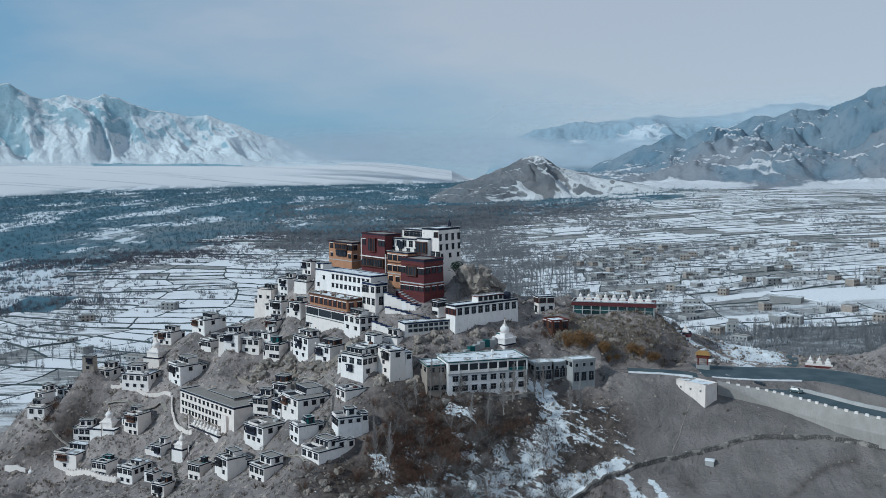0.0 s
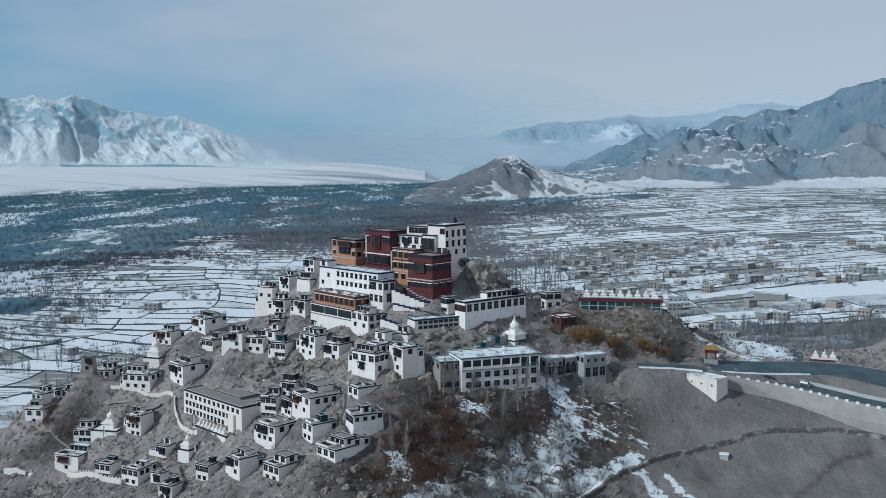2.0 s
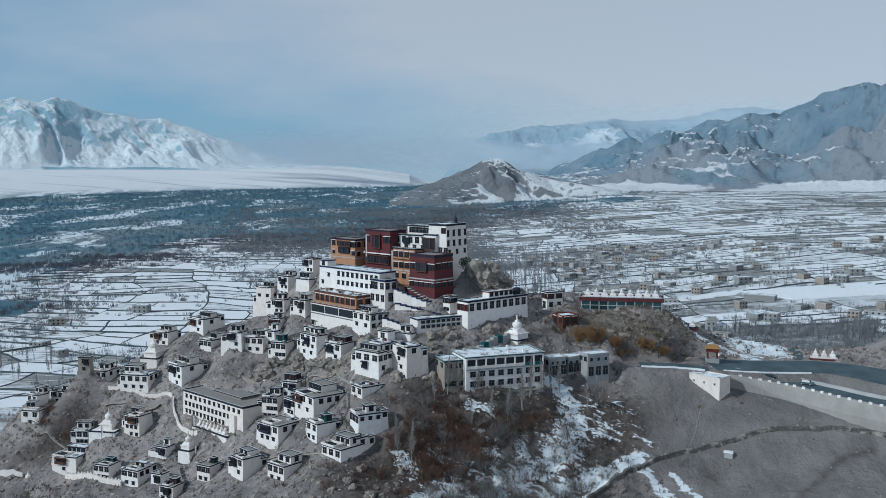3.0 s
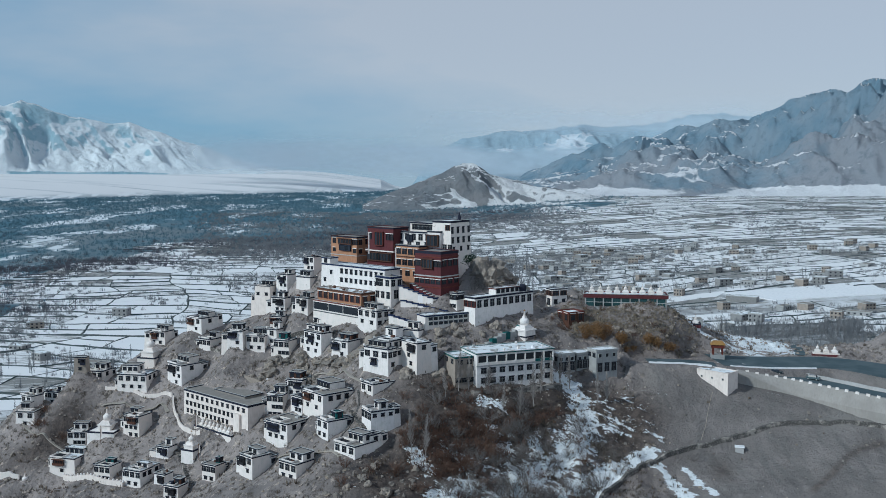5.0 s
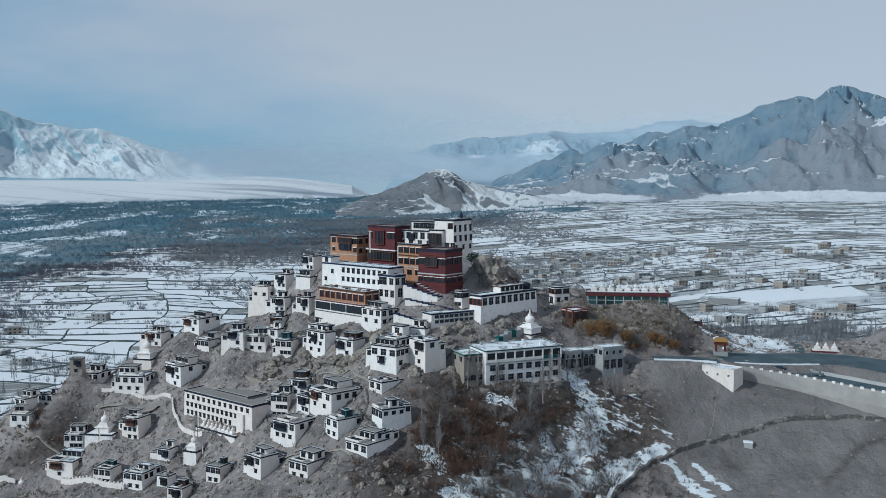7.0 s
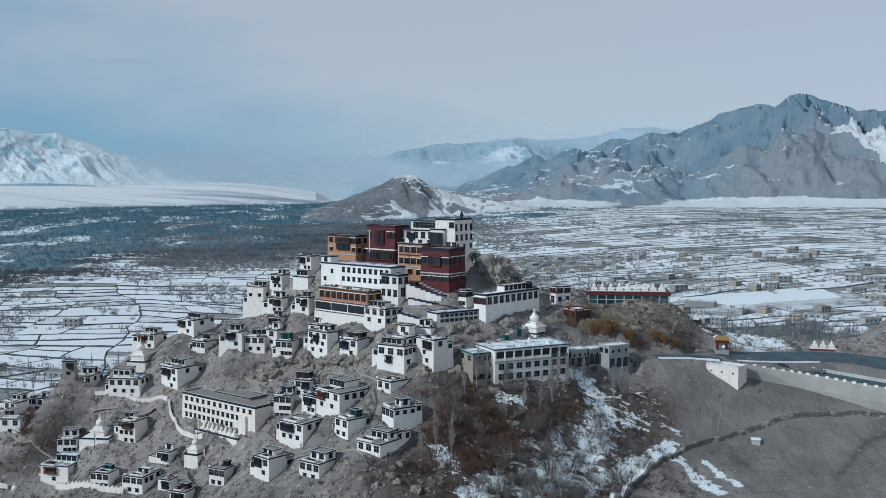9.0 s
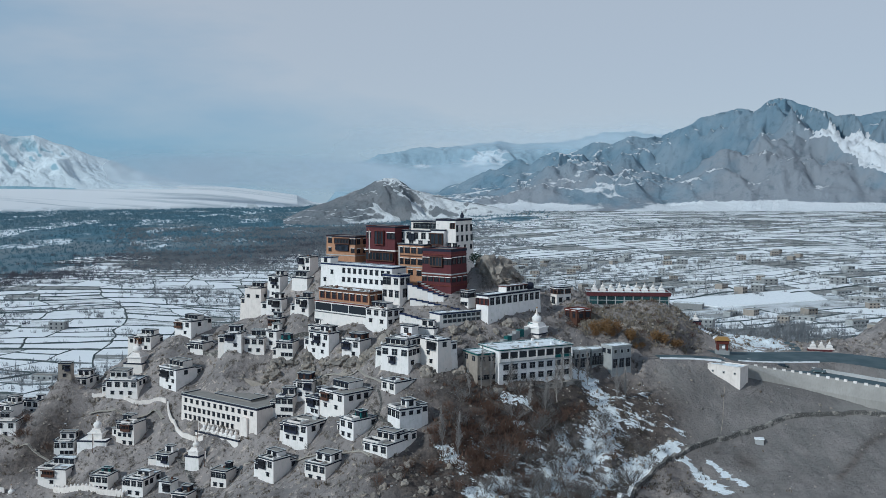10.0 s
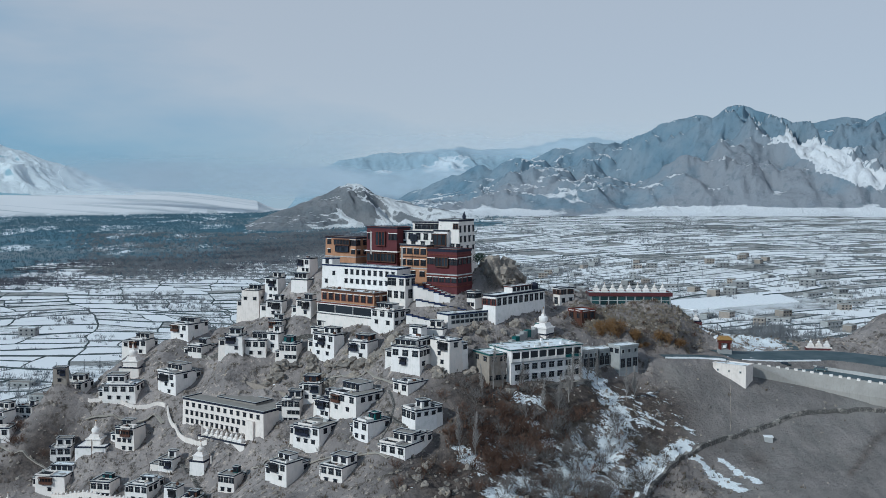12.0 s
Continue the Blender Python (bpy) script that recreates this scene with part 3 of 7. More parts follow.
    if porch:
        px, pw, pz = porch
        timber = rng.choice((NAVY, NAVY, BLACK, TIMBER))
        bm = bmesh.new()
        box(bm, px - pw / 2, px + pw / 2, -d / 2 - 0.75, -d / 2 + 0.05, pz, pz + 0.8)
        balcony = part("balcony", bm, timber, main, "dark painted timber balcony")
        bm = bmesh.new()
        box(bm, px - pw / 2 - 0.2, px + pw / 2 + 0.2, -d / 2 - 0.95, -d / 2 + 0.05, pz + 1.95, pz + 2.15)
        part("canopy", bm, timber, balcony)
        n = max(2, round(pw / 1.0))
        for i in range(n + 1):
            x = px - pw / 2 + 0.08 + (pw - 0.16) * i / n
            part("balcony_post", box(bmesh.new(), x - 0.07, x + 0.07, -d / 2 - 0.75, -d / 2 - 0.6, pz + 0.804, pz + 1.946), timber, balcony)
        # black box on the wall paints the shade of an open balcony
        part("recess", box(bmesh.new(), px - pw / 2 + 0.1, px + pw / 2 - 0.1, -d / 2 - 0.3, -d / 2 + 0.05, pz + 0.804, pz + 1.946), BLACK, balcony)
    return ob


def stupa(x, y, z, s, label, rot=-40, plinth=None, group="stupas"):
    """A whitewashed stupa: stepped base, dome, ringed spire."""
    ob = thing("stupa", pose(x, y, z, 0, 0, rot), label, "stupa", group)
    bm = bmesh.new()
    if plinth:
        pw, ph = plinth
        box(bm, -pw / 2, pw / 2, -pw / 2, pw / 2, -1.5, ph, 0.1)
        part("plinth", bm, LIME, ob)
        bm = bmesh.new()
        ring(bm, -pw / 2 - 0.05, pw / 2 + 0.05, -pw / 2 - 0.05, pw / 2 + 0.05, ph - 0.3, ph + 0.15, 0.4)
        part("plinth_band", bm, NAVY, ob)
        z0 = ph
    else:
        z0 = -0.4 * s
    bm = bmesh.new()
    for i, (r, h) in enumerate(((1.3, 0.9), (1.45, 0.18), (1.1, 0.22), (0.95, 0.22), (0.8, 0.22))):
        box(bm, -r * s, r * s, -r * s, r * s, z0, z0 + h * s, 0.03 * s)
        z0 += h * s
    part("stepped_base", bm, LIME, ob)
    bm = bmesh.new()
    turned(bm, [(0.62 * s, z0), (0.74 * s, z0 + 0.4 * s), (0.78 * s, z0 + 0.7 * s), (0.62 * s, z0 + 0.98 * s), (0.3 * s, z0 + 1.1 * s)], 18)
    part("dome", bm, LIME, ob, flat=False)
    z0 += 1.1 * s
    bm = bmesh.new()
    box(bm, -0.26 * s, 0.26 * s, -0.26 * s, 0.26 * s, z0 - 0.02, z0 + 0.25 * s)
    part("harmika", bm, LIME, ob)
    z0 += 0.25 * s
    bm = bmesh.new()
    prof = []
    for i in range(7):
        r = 0.22 - 0.025 * i
        prof += [(r * s, z0 + i * 0.13 * s), (r * s, z0 + (i * 0.13 + 0.08) * s), (r * 0.7 * s, z0 + (i * 0.13 + 0.09) * s)]
    turned(bm, prof, 12)
    part("spire", bm, CREAM, ob)
    bm = bmesh.new()
    turned(bm, [(0.17 * s, z0 + 0.92 * s), (0.2 * s, z0 + 0.97 * s), (0.05 * s, z0 + 1.05 * s), (0.02 * s, z0 + 1.2 * s)], 10)
    part("finial", bm, GOLD, ob)
    return ob

# ---- monks' houses on the slope ----
house(-153.0, 353.1, 0.4, -10, 7.2, 6.8, 5.1, "white two-storey house with four square windows on a scrub slope", 2, 1, clutter=1)
house(-154.3, 360.2, 6.1, -35, 5.7, 5.4, 3.3, "low white house with a dark upper room", 2, 1, upper=(0.1, 0.25, 4.2, 3.0, 2.6, LIME))
house(-147.0, 364.4, 5.5, -23, 5.1, 4.8, 4.2, "small white house standing alone on the hill edge", 2, 1)
house(-135.2, 356.8, 18.2, -5, 4.6, 3.5, 5.7, "weathered mud tower house with a dark roof band", 1, 0, wall=MUD, clutter=0)
house(-131.6, 365.4, 11.9, -18, 6.9, 6.6, 5.3, "white two-storey house below the mud tower", 3, 2, upper=(0.1, 0.22, 4.5, 3.4, 2.2, LIME))
house(-114.7, 353.8, 12.1, -14, 11.4, 9.0, 6.3, "large white house with three rows of small windows", 4, 2, upper=(-0.18, 0.1, 6.2, 5.0, 2.8, LIME), snow=True)
house(-111.1, 378.8, 23.5, -27, 7.4, 6.0, 6.0, "white house with dark timber windows above a stupa", 3, 1, porch=(-1.4, 2.6, 3.0))
house(-94.5, 373.6, 29.2, -42, 8.8, 8.3, 6.4, "tall white house with open dark galleries", 2, 2, porch=(-2.0, 3.4, 3.6))
house(-89.8, 361.6, 25.2, -37, 6.0, 5.7, 4.1, "low white house with a black window row", 3, 1)
house(-97.0, 349.7, 15.7, -46, 9.1, 8.7, 6.9, "white half-ruined house with a dark broken gallery", 2, 2, porch=(-1.5, 4.4, 4.0), clutter=5)
house(-110.7, 336.2, 0.4, -29, 7.2, 6.8, 7.3, "tall white three-storey house with paired windows", 3, 1)
house(-132.9, 343.8, -4.1, -6, 6.6, 5.2, 4.4, "white house with a darker raised back storey", 3, 1, upper=(0.12, 0.2, 5.0, 3.4, 2.4, LIME))
house(-132.4, 331.4, -10.4, -20, 10.0, 9.0, 5.6, "wide white house with snow on its flat roof", 1, 2, snow=True, porch=(-1.2, 4.2, 3.0))
house(-116.3, 318.0, -8.7, -23, 6.5, 6.1, 4.7, "white house with three black windows", 3, 1, upper=(0.05, 0.25, 3.0, 2.0, 1.2, TEAL))
house(-104.4, 310.5, -9.2, -29, 6.7, 6.4, 5.8, "white two-storey house with a snowy roof", 3, 2, snow=True)
house(-97.5, 319.8, -2.9, -29, 5.0, 4.8, 4.1, "small white house with a dark doorway", 2, 1)
house(-95.2, 303.7, -6.7, -29, 4.4, 4.0, 3.8, "small white house beside a stepped lane", 1, 1)
house(-90.1, 297.2, -9.0, -28, 5.6, 5.2, 4.5, "white house with black windows at the foot of a lane", 2, 1, upper=(0.1, 0.2, 2.6, 2.2, 1.6, TIMBER))
house(-78.8, 299.3, -4.1, -33, 5.6, 5.0, 5.3, "white house with teal shutters on a stony slope", 3, 1, upper=(0.25, 0.2, 1.6, 1.6, 1.8, TEAL))
house(-70.0, 344.9, 27.9, -18, 7.2, 5.5, 5.4, "white house with a row of black windows over the rocks", 3, 1)
house(-77.2, 345.2, 28.5, -18, 6.2, 5.2, 6.6, "plain white house with few openings", 1, 1, upper=(0.0, 0.15, 4.0, 3.0, 2.0, LIME))
house(-64.0, 344.1, 28.9, -32, 4.6, 4.4, 6.6, "narrow white tower house", 1, 1)
house(-59.5, 333.3, 27.5, -24, 6.2, 5.9, 6.1, "white house with a bright teal rooftop room", 3, 1, upper=(-0.1, 0.15, 3.2, 2.6, 2.0, TEAL))
house(-47.8, 326.1, 30.7, -50, 10, 5, 6.8, "white house with a dark carved balcony", 3, 1, porch=(-0.6, 2.8, 3.4), upper=(0.1, 0.25, 5.0, 3.4, 1.8, LIME))
house(-38.0, 313.0, 30.8, -39, 7.0, 6.7, 6.2, "old white house with open dark balconies", 2, 1, porch=(-1.6, 3.0, 3.2), upper=(0.0, 0.2, 5.0, 3.6, 1.6, TIMBER))
house(-27.1, 293.1, 29.8, -40, 10, 4.5, 8.3, "large white house with a projecting bay window", 3, 1, rows=[("F", 6.4, 3, 1.3, 1.4), ("R", 6.4, 2, 1.0, 1.3), ("R", 3.4, 1, 0.8, 1.0)], porch=(-0.6, 2.0, 3.1))
house(-24.1, 297.7, 35.5, -43, 7.5, 6.6, 4.4, "white upper house with a snowy roof behind a larger one", 4, 2, snow=True)
house(-16.2, 291.7, 30.5, -57, 8.6, 5.7, 9.6, "white corner house with black windows and snowy roof", 1, 2, snow=True)
house(-28.7, 285.5, 25.8, -56, 6.3, 6.0, 3.4, "low white house with two black windows", 2, 1)
house(-27.9, 271.3, 19.6, -66, 6.7, 7.3, 5.2, "white house with three tall windows and a rooftop room", 3, 3, upper=(0.1, 0.1, 3.0, 3.0, 2.0, LIME), rows=[("F", 3.6, 3, 1.1, 1.6), ("R", 3.9, 3, 0.6, 0.7)])
house(-34.3, 263.1, 14.1, -46, 8.3, 7.9, 3.6, "white house with a pillared upper storey", 3, 1, upper=(0.05, 0.22, 6.0, 3.6, 2.4, LIME))
house(-29.8, 264.6, 14.6, -46, 3.6, 4.6, 4.9, "narrow white annexe with two small windows", 0, 2)
house(-41.3, 276.0, 15.4, -56, 6.5, 6.2, 5.5, "white house with blue windows and a teal stair head", 2, 1, upper=(0.2, 0.2, 2.6, 2.4, 2.0, TEAL))
house(-42.9, 290.5, 19.7, -54, 11.7, 11.2, 6.2, "large white courtyard house with dark balconies", 3, 3, porch=(-2.6, 3.2, 3.4), clutter=5)
house(-50.2, 295.0, 18.4, -50, 5.0, 6.0, 4.8, "white wing with small windows beside a courtyard house", 3, 1)
house(-59.9, 312.1, 12.9, -20, 5.9, 5.7, 7.0, "stacked white house with black windows", 3, 1, upper=(0.1, 0.2, 4.0, 3.0, 2.2, LIME))
house(-53.5, 313.6, 18.5, -26, 6.0, 5.4, 5.8, "white upper house with a pale roof terrace", 2, 1, upper=(-0.1, 0.1, 4.4, 3.4, 2.0, TIMBER))
house(-54.8, 287.8, 11.0, -43, 9.6, 9.1, 6.7, "rough white house with stepped front walls", 3, 2, clutter=4)
house(-63.6, 279.0, 3.3, -49, 6.7, 6.4, 6.7, "tall white house with six front windows", 2, 1)
house(-50.5, 265.7, 7.7, -43, 7.2, 6.8, 4.4, "white house with a glazed upper porch", 3, 1, upper=(0.1, 0.2, 5.4, 4.2, 2.2, LIME))

# ---- houses crowding below the monastery ----
house(-70.9, 379, 34.5, -29, 7.7, 5.9, 12.3, "tall weathered tower house at the cliff edge", 0, 1, wall=CREAM, snow=True, rows=[("F", 9.0, 2, 0.7, 0.8), ("R", 9.0, 1, 0.7, 0.8)])
house(-62.9, 376.9, 43.7, -42, 6.4, 5, 7.6, "white house with a dark balcony under the monastery", 2, 1, porch=(0.4, 2.4, 4.4))
house(-53.9, 361.8, 46.9, -40, 7.2, 4, 5.0, "plain white blank-walled building", 0, 0)
house(-51.6, 365.8, 53, -48, 5.9, 4.5, 6.2, "white house with black doors beside the long wall", 2, 1, porch=(-1.5, 2.6, 3.4))
house(-63.2, 358.3, 38.9, -33, 6.6, 4, 5.9, "small white house with a teal window", 2, 1, upper=(0.1, 0.1, 3.0, 2.6, 1.8, LIME))
house(-53.5, 345.8, 41, -39, 6.2, 4, 5.4, "white house with a teal and dark porch", 2, 1, porch=(1.0, 2.4, 2.4))
house(-63.2, 348.7, 35.5, -29, 4.9, 3.5, 3.8, "low white house with dark openings", 3, 1)
house(-47.5, 338.6, 34.4, -40, 8.0, 6.5, 3.4, "low house with a wide mud roof", 2, 2, clutter=4)
house(-29.1, 320.7, 39.6, -51, 10, 5.7, 6.0, "white two-storey house with ten black windows", 3, 3, rows=[("F", 4.6, 3, 1.2, 1.3), ("R", 4.6, 2, 1.0, 1.3), ("F", 2.0, 2, 0.8, 0.9), ("R", 2.0, 2, 0.9, 1.0)])
house(-22.6, 302.4, 39.4, -42, 4.4, 3.5, 3.2, "white hut with a rust-red roof band", 1, 0, clutter=0)
house(-16.3, 304.9, 38.6, -36, 5.5, 3, 2.8, "low white hut with a grey roof", 0, 1, clutter=1)

# ---- the monastery: its great buildings ----
def great(name, x, y, z, rot, label, w=10, d=8, near=0.3, back=2.5):
    m = pose(x, y, 0, 0, 0, rot)
    for lx, ly, dz in ((0, -d / 2, near), (w / 2, -d / 2, near), (0, d / 2, back)):
        v = m @ Vector((lx, ly, 0))
        slope_at(v.x, v.y, z + dz)
    return thing(name, pose(x, y, z, 0, 0, rot), label, "monastery building", "monastery buildings")


def bands(parent, w, d, z, mat, tall=0.35, out=0.16):
    """A timber or painted string course round a block."""
    bm = bmesh.new()
    ring(bm, -w / 2 - out, w / 2 + out, -d / 2 - out, d / 2 + out, z, z + tall, 0.35)
    part("string_course", bm, mat, parent)


def gallery(parent, w, d, z, x0, x1, h, mat, n, wall="F"):
    """A projecting timber gallery of glazed bays."""
    m, length = faces(w, d)[wall]
    bm = bmesh.new()
    box(bm, x0, x1, -0.7, 0.1, 0, 0.35)
    box(bm, x0 - 0.15, x1 + 0.15, -0.85, 0.1, h - 0.25, h)
    box(bm, x0, x1, -0.3, 0.1, 0.35, h - 0.25)
    ob = part("gallery", bm, mat, parent, "projecting timber gallery")
    ob.matrix_local = m @ pose(0, 0, z)
    for i in range(n + 1):
        x = x0 + (x1 - x0) * i / n
        part("gallery_post", box(bmesh.new(), x - 0.1, x + 0.1, -0.68, -0.5, 0.35, h - 0.25), mat, ob)
    for i in range(n):
        a, b = x0 + (x1 - x0) * i / n, x0 + (x1 - x0) * (i + 1) / n
        bm = bmesh.new()
        box(bm, a + 0.1, b - 0.1, -0.58, -0.54, 0.35, h - 0.25)
        part("pane", bm, GLASS, ob)


# red assembly temple
ob = great("red_temple", -7.7, 326.3, 51.3, -44, "maroon temple with dark timber galleries and white string courses", 11.8, 9.6)
top = block(ob, 0, 0, 0, 11.8, 9.6, 13.0, MAROON, ROOFMUD, NAVY, REDTIMBER, rows=[("F", 9.2, 2, 1.2, 1.8, "dark", 0.02, 0.30), ("F", 9.2, 2, 1.2, 1.8, "dark", 0.72, 0.99), ("R", 9.4, 3, 1.5, 1.9, "dark", 0.06, 0.95), ("F", 3.2, 5, 1.3, 1.3, "dark"), ("R", 3.2, 3, 1.5, 1.3, "dark")], batter=0.02, tall=0.9)
for zc, m in ((11.2, REDTIMBER), (4.8, SLATE), (4.35, REDTIMBER), (1.1, REDTIMBER)):
    bands(top, 11.8 - 0.04 * zc, 9.6 - 0.04 * zc, zc, m, 0.4)
gallery(top, 11.5, 9.3, 7.4, -2.3, 2.5, 3.4, TIMBER, 4)
for i in range(7):  # stepped parapet of the stair along its foot
    x, z = -6.6 + i * 1.5, 1.9 - i * 0.55
    part("stair_parapet", box(bmesh.new(), x, x + 1.46, -6.2, -5.2, -3.5, z), MAROON, ob)
    part("stair_coping", box(bmesh.new(), x - 0.1, x + 1.2, -6.3, -5.1, z + 0.004, z + 0.3), SLATE, ob)

# white palace tower, the highest block
ob = great("white_palace", -1.4, 344.1, 49.0, -40, "tall white palace tower with battered walls and black windows", 9.5, 13, back=3)
block(ob, 0, 0, 0, 9.9, 13.4, 24.5, LIME, SNOWROOF, NAVY, SLATE, rows=[("R", 21.4, 4, 0.65, 2.0), ("R", 17.9, 4, 0.65, 1.8), ("R", 14.8, 3, 0.6, 1.3), ("F", 22.4, 1, 1.6, 1.8, "timber", 0.6, 0.95), ("F", 15.5, 2, 1.0, 1.5, "black", 0.55, 1.0)], batter=0.042, tall=0.7)
roofb = block(ob, -2.5, -6.2, 0, 6.6, 3.0, 20.9, LIME, ROOFMUD, NAVY, SLATE, batter=0.03, name="front_wing")
gallery(roofb, 6.0, 2.4, 15.6, -2.4, 2.4, 4.2, TIMBER, 3)
gallery(roofb, 6.0, 2.4, 12.0, -2.4, 2.4, 3.0, NAVY, 3)
wing = block(ob, -11.4, -3.0, 0, 15.3, 9.0, 20.4, LIME, ROOFMUD, NAVY, SLATE, rows=[("F", 18.6, 5, 1.2, 1.9), ("F", 16.0, 4, 1.1, 1.5)], batter=0.03, name="west_wing")
gallery(wing, 12.0, 7.8, 17.0, -2.8, -0.4, 2.4, NAVY, 2)
block(ob, -9.0, -1.0, 20.4, 13.0, 5.4, 3.2, CREAM, SNOWROOF, NAVY, SLATE, rows=[("F", 1.6, 6, 1.4, 1.6, "black", 0.08, 0.9)], deep=0.0, batter=0.0, name="roof_pavilion")
bm = bmesh.new()
turned(bm, [(0.55, 24.8), (0.7, 25.6), (0.5, 26.2), (0.25, 26.6), (0.1, 27.4)], 12, 1.5, 3.0)
part("roof_ornament", bm, NAVY, ob, "dark roof-top banner ornament", False)
ob = great("red_back_temple", -23.7, 355.0, 56.0, -47, "dark red temple with a carved bay and white ledge", 13.8, 8, 0.0, 1)
tb = block(ob, 0, 0, 0, 13.8, 8.0, 14.6, MAROON, ROOFMUD, NAVY, REDTIMBER, rows=[("F", 11.4, 1, 1.3, 2.0, "dark", 0.02, 0.2), ("F", 11.4, 2, 1.2, 2.0, "dark", 0.72, 1.0)], batter=0.01)
bands(tb, 13.6, 7.8, 6.0, LIME, 0.4, 0.6)
gallery(tb, 13.6, 7.8, 8.0, -2.4, 1.8, 5.2, REDTIMBER, 3)
gallery(tb, 13.6, 7.9, 2.4, -6.4, 6.4, 3.2, TIMBER, 8)
ob = great("ochre_middle_house", -14.6, 344.9, 50.0, -47, "ochre building with two rows of brown windows", 11.6, 6.5, 0.0, 1)
mid = block(ob, 0, 0, 0, 11.6, 6.5, 14.8, OCHRE, ROOFMUD, NAVY, SLATE, rows=[("F", 12.7, 4, 1.7, 1.8, "dark"), ("F", 8.8, 4, 1.7, 1.8, "dark"), ("F", 5.0, 3, 1.6, 1.6, "dark")], batter=0.0)
bands(mid, 11.6, 6.5, 10.6, TIMBER, 0.4)
bands(mid, 11.6, 6.5, 6.7, SLATE, 0.35)
ob = great("ochre_gatehouse", -37.6, 365.6, 57.0, -46, "orange-washed house with a dark carved balcony", 14.3, 7, -1, 0)
og = block(ob, 0, 0, 0, 14.3, 7.0, 9.6, OCHRE, ROOFMUD, NAVY, TIMBER, rows=[("F", 8.0, 1, 1.3, 1.8, "dark", 0.02, 0.25), ("F", 4.6, 1, 0.9, 1.2, "dark", 0.02, 0.25), ("R", 7.8, 2, 1.2, 1.8, "dark"), ("F", 7.8, 2, 1.2, 1.8, "dark", 0.84, 0.99), ("F", 4.6, 1, 1.2, 1.4, "dark", 0.86, 0.98), ("R", 4.4, 2, 1.0, 1.4, "dark")], batter=0.01)
bands(og, 14.2, 6.9, 2.6, SLATE, 0.3)
gallery(og, 14.1, 6.8, 4.4, -2.0, 4.0, 2.2, NAVY, 4)
gallery(og, 14.1, 6.8, 6.8, -2.6, 4.6, 2.2, TIMBER, 5)

# long white residence with two window rows, and its square tower
ob = great("white_residence", -36.0, 338.6, 46.0, -46.5, "long white residence wall with two rows of black windows", 33, 4, 0.0, 3)
lw = block(ob, 0, 3.0, 0, 33.2, 8.0, 12.0, LIME, SNOWROOF, BLUE, SLATE, rows=[("F", 10.0, 9, 0.65, 1.35, "black", 0.30, 0.98), ("F", 6.9, 9, 0.65, 1.25, "black", 0.30, 0.98), ("F", 9.2, 1, 0.6, 1.1, "black", 0.14, 0.2), ("F", 6.4, 1, 0.6, 1.0, "black", 0.04, 0.1)], batter=0.03)
hut = block(ob, -14.2, 1.5, 12.0, 4.6, 4.0, 2.2, LIME, ROOFMUD, BLUE, SLATE, rows=[("F", 1.1, 1, 0.9, 1.2)], deep=0.0, name="roof_hut", tall=0.4)
ob = great("white_gate_tower", -23.9, 325.9, 45.3, -50, "square white tower with blue-black windows and banded roof", 8.1, 5.5)
block(ob, 0, 0, 0, 8.1, 5.5, 10.6, LIME, ROOFMUD, BLUE, SLATE, rows=[("F", 8.6, 1, 3.0, 2.1, "black", 0.02, 0.5), ("F", 8.6, 1, 1.2, 1.7, "black", 0.6, 0.95), ("F", 4.5, 3, 1.0, 1.9), ("R", 8.6, 2, 1.0, 1.8), ("R", 4.8, 1, 1.7, 2.5)], batter=0.03, tall=0.7)
# terrace building with ochre upper storey over a dark glazed one
ob = great("terrace_hall", -39.0, 334.8, 39.5, -49, "terrace hall with ochre storey, red windows and white base", 25.5, 8, -0.9, 3)
base = block(ob, 0, 0, 0, 25.5, 8.0, 2.8, LIME, ROOFMUD, NAVY, SLATE, batter=0.02, tall=0.2)
mid = block(ob, 0, 0.2, 2.85, 24.8, 7.4, 3.7, NAVY, ROOFMUD, REDTIMBER, SLATE, deep=0.0, batter=0.0, name="glazed_storey", label="dark glazed lower storey", tall=0.4, lip=0.5)
gallery(mid, 24.8, 7.4, 0.2, -12.1, 12.1, 3.2, LIME, 3)
up = block(ob, 0.2, 0.5, 6.6, 23.7, 6.6, 4.1, OCHRE, SNOWROOF, TIMBER, SLATE, rows=[("F", 2.0, 8, 1.7, 2.1, "red", 0.01, 0.99), ("R", 2.0, 2, 1.5, 2.0, "red")], deep=0.0, batter=0.0, name="ochre_storey", label="ochre upper storey", tall=0.7)

for i in range(16):  # dry garden tubs along the terrace roof
    x, y, k = -10.8 + i * 1.4 + rng.uniform(-0.5, 0.5), rng.uniform(-2.0, 2.2), rng.uniform(0.25, 0.55)
    part("roof_tub", box(bmesh.new(), x - k, x + k, y - k, y + k, 10.75, 10.75 + rng.uniform(0.3, 0.9), 0.06), rng.choice((MUD, TIMBER, ROOFMUD)), ob)

# long white hall with black windows
ob = great("long_white_hall", 12.9, 319.8, 41.3, -53, "long white hall with a row of black windows and snow roof", 5.5, 27.3)
block(ob, 0, 0, 0, 5.5, 27.3, 9.1, LIME, SNOWROOF, NAVY, SLATE, rows=[("R", 7.0, 9, 1.2, 2.0, "black", 0.02, 0.98), ("F", 7.0, 3, 1.2, 1.9, "red")], batter=0.03, tall=0.6)
block(ob, -0.5, 2.6, 9.1, 3.4, 11.0, 2.0, LIME, SNOWROOF, REDTIMBER, SLATE, rows=[("R", 1.1, 5, 0.9, 1.0)], deep=0.0, name="roof_room", tall=0.35)
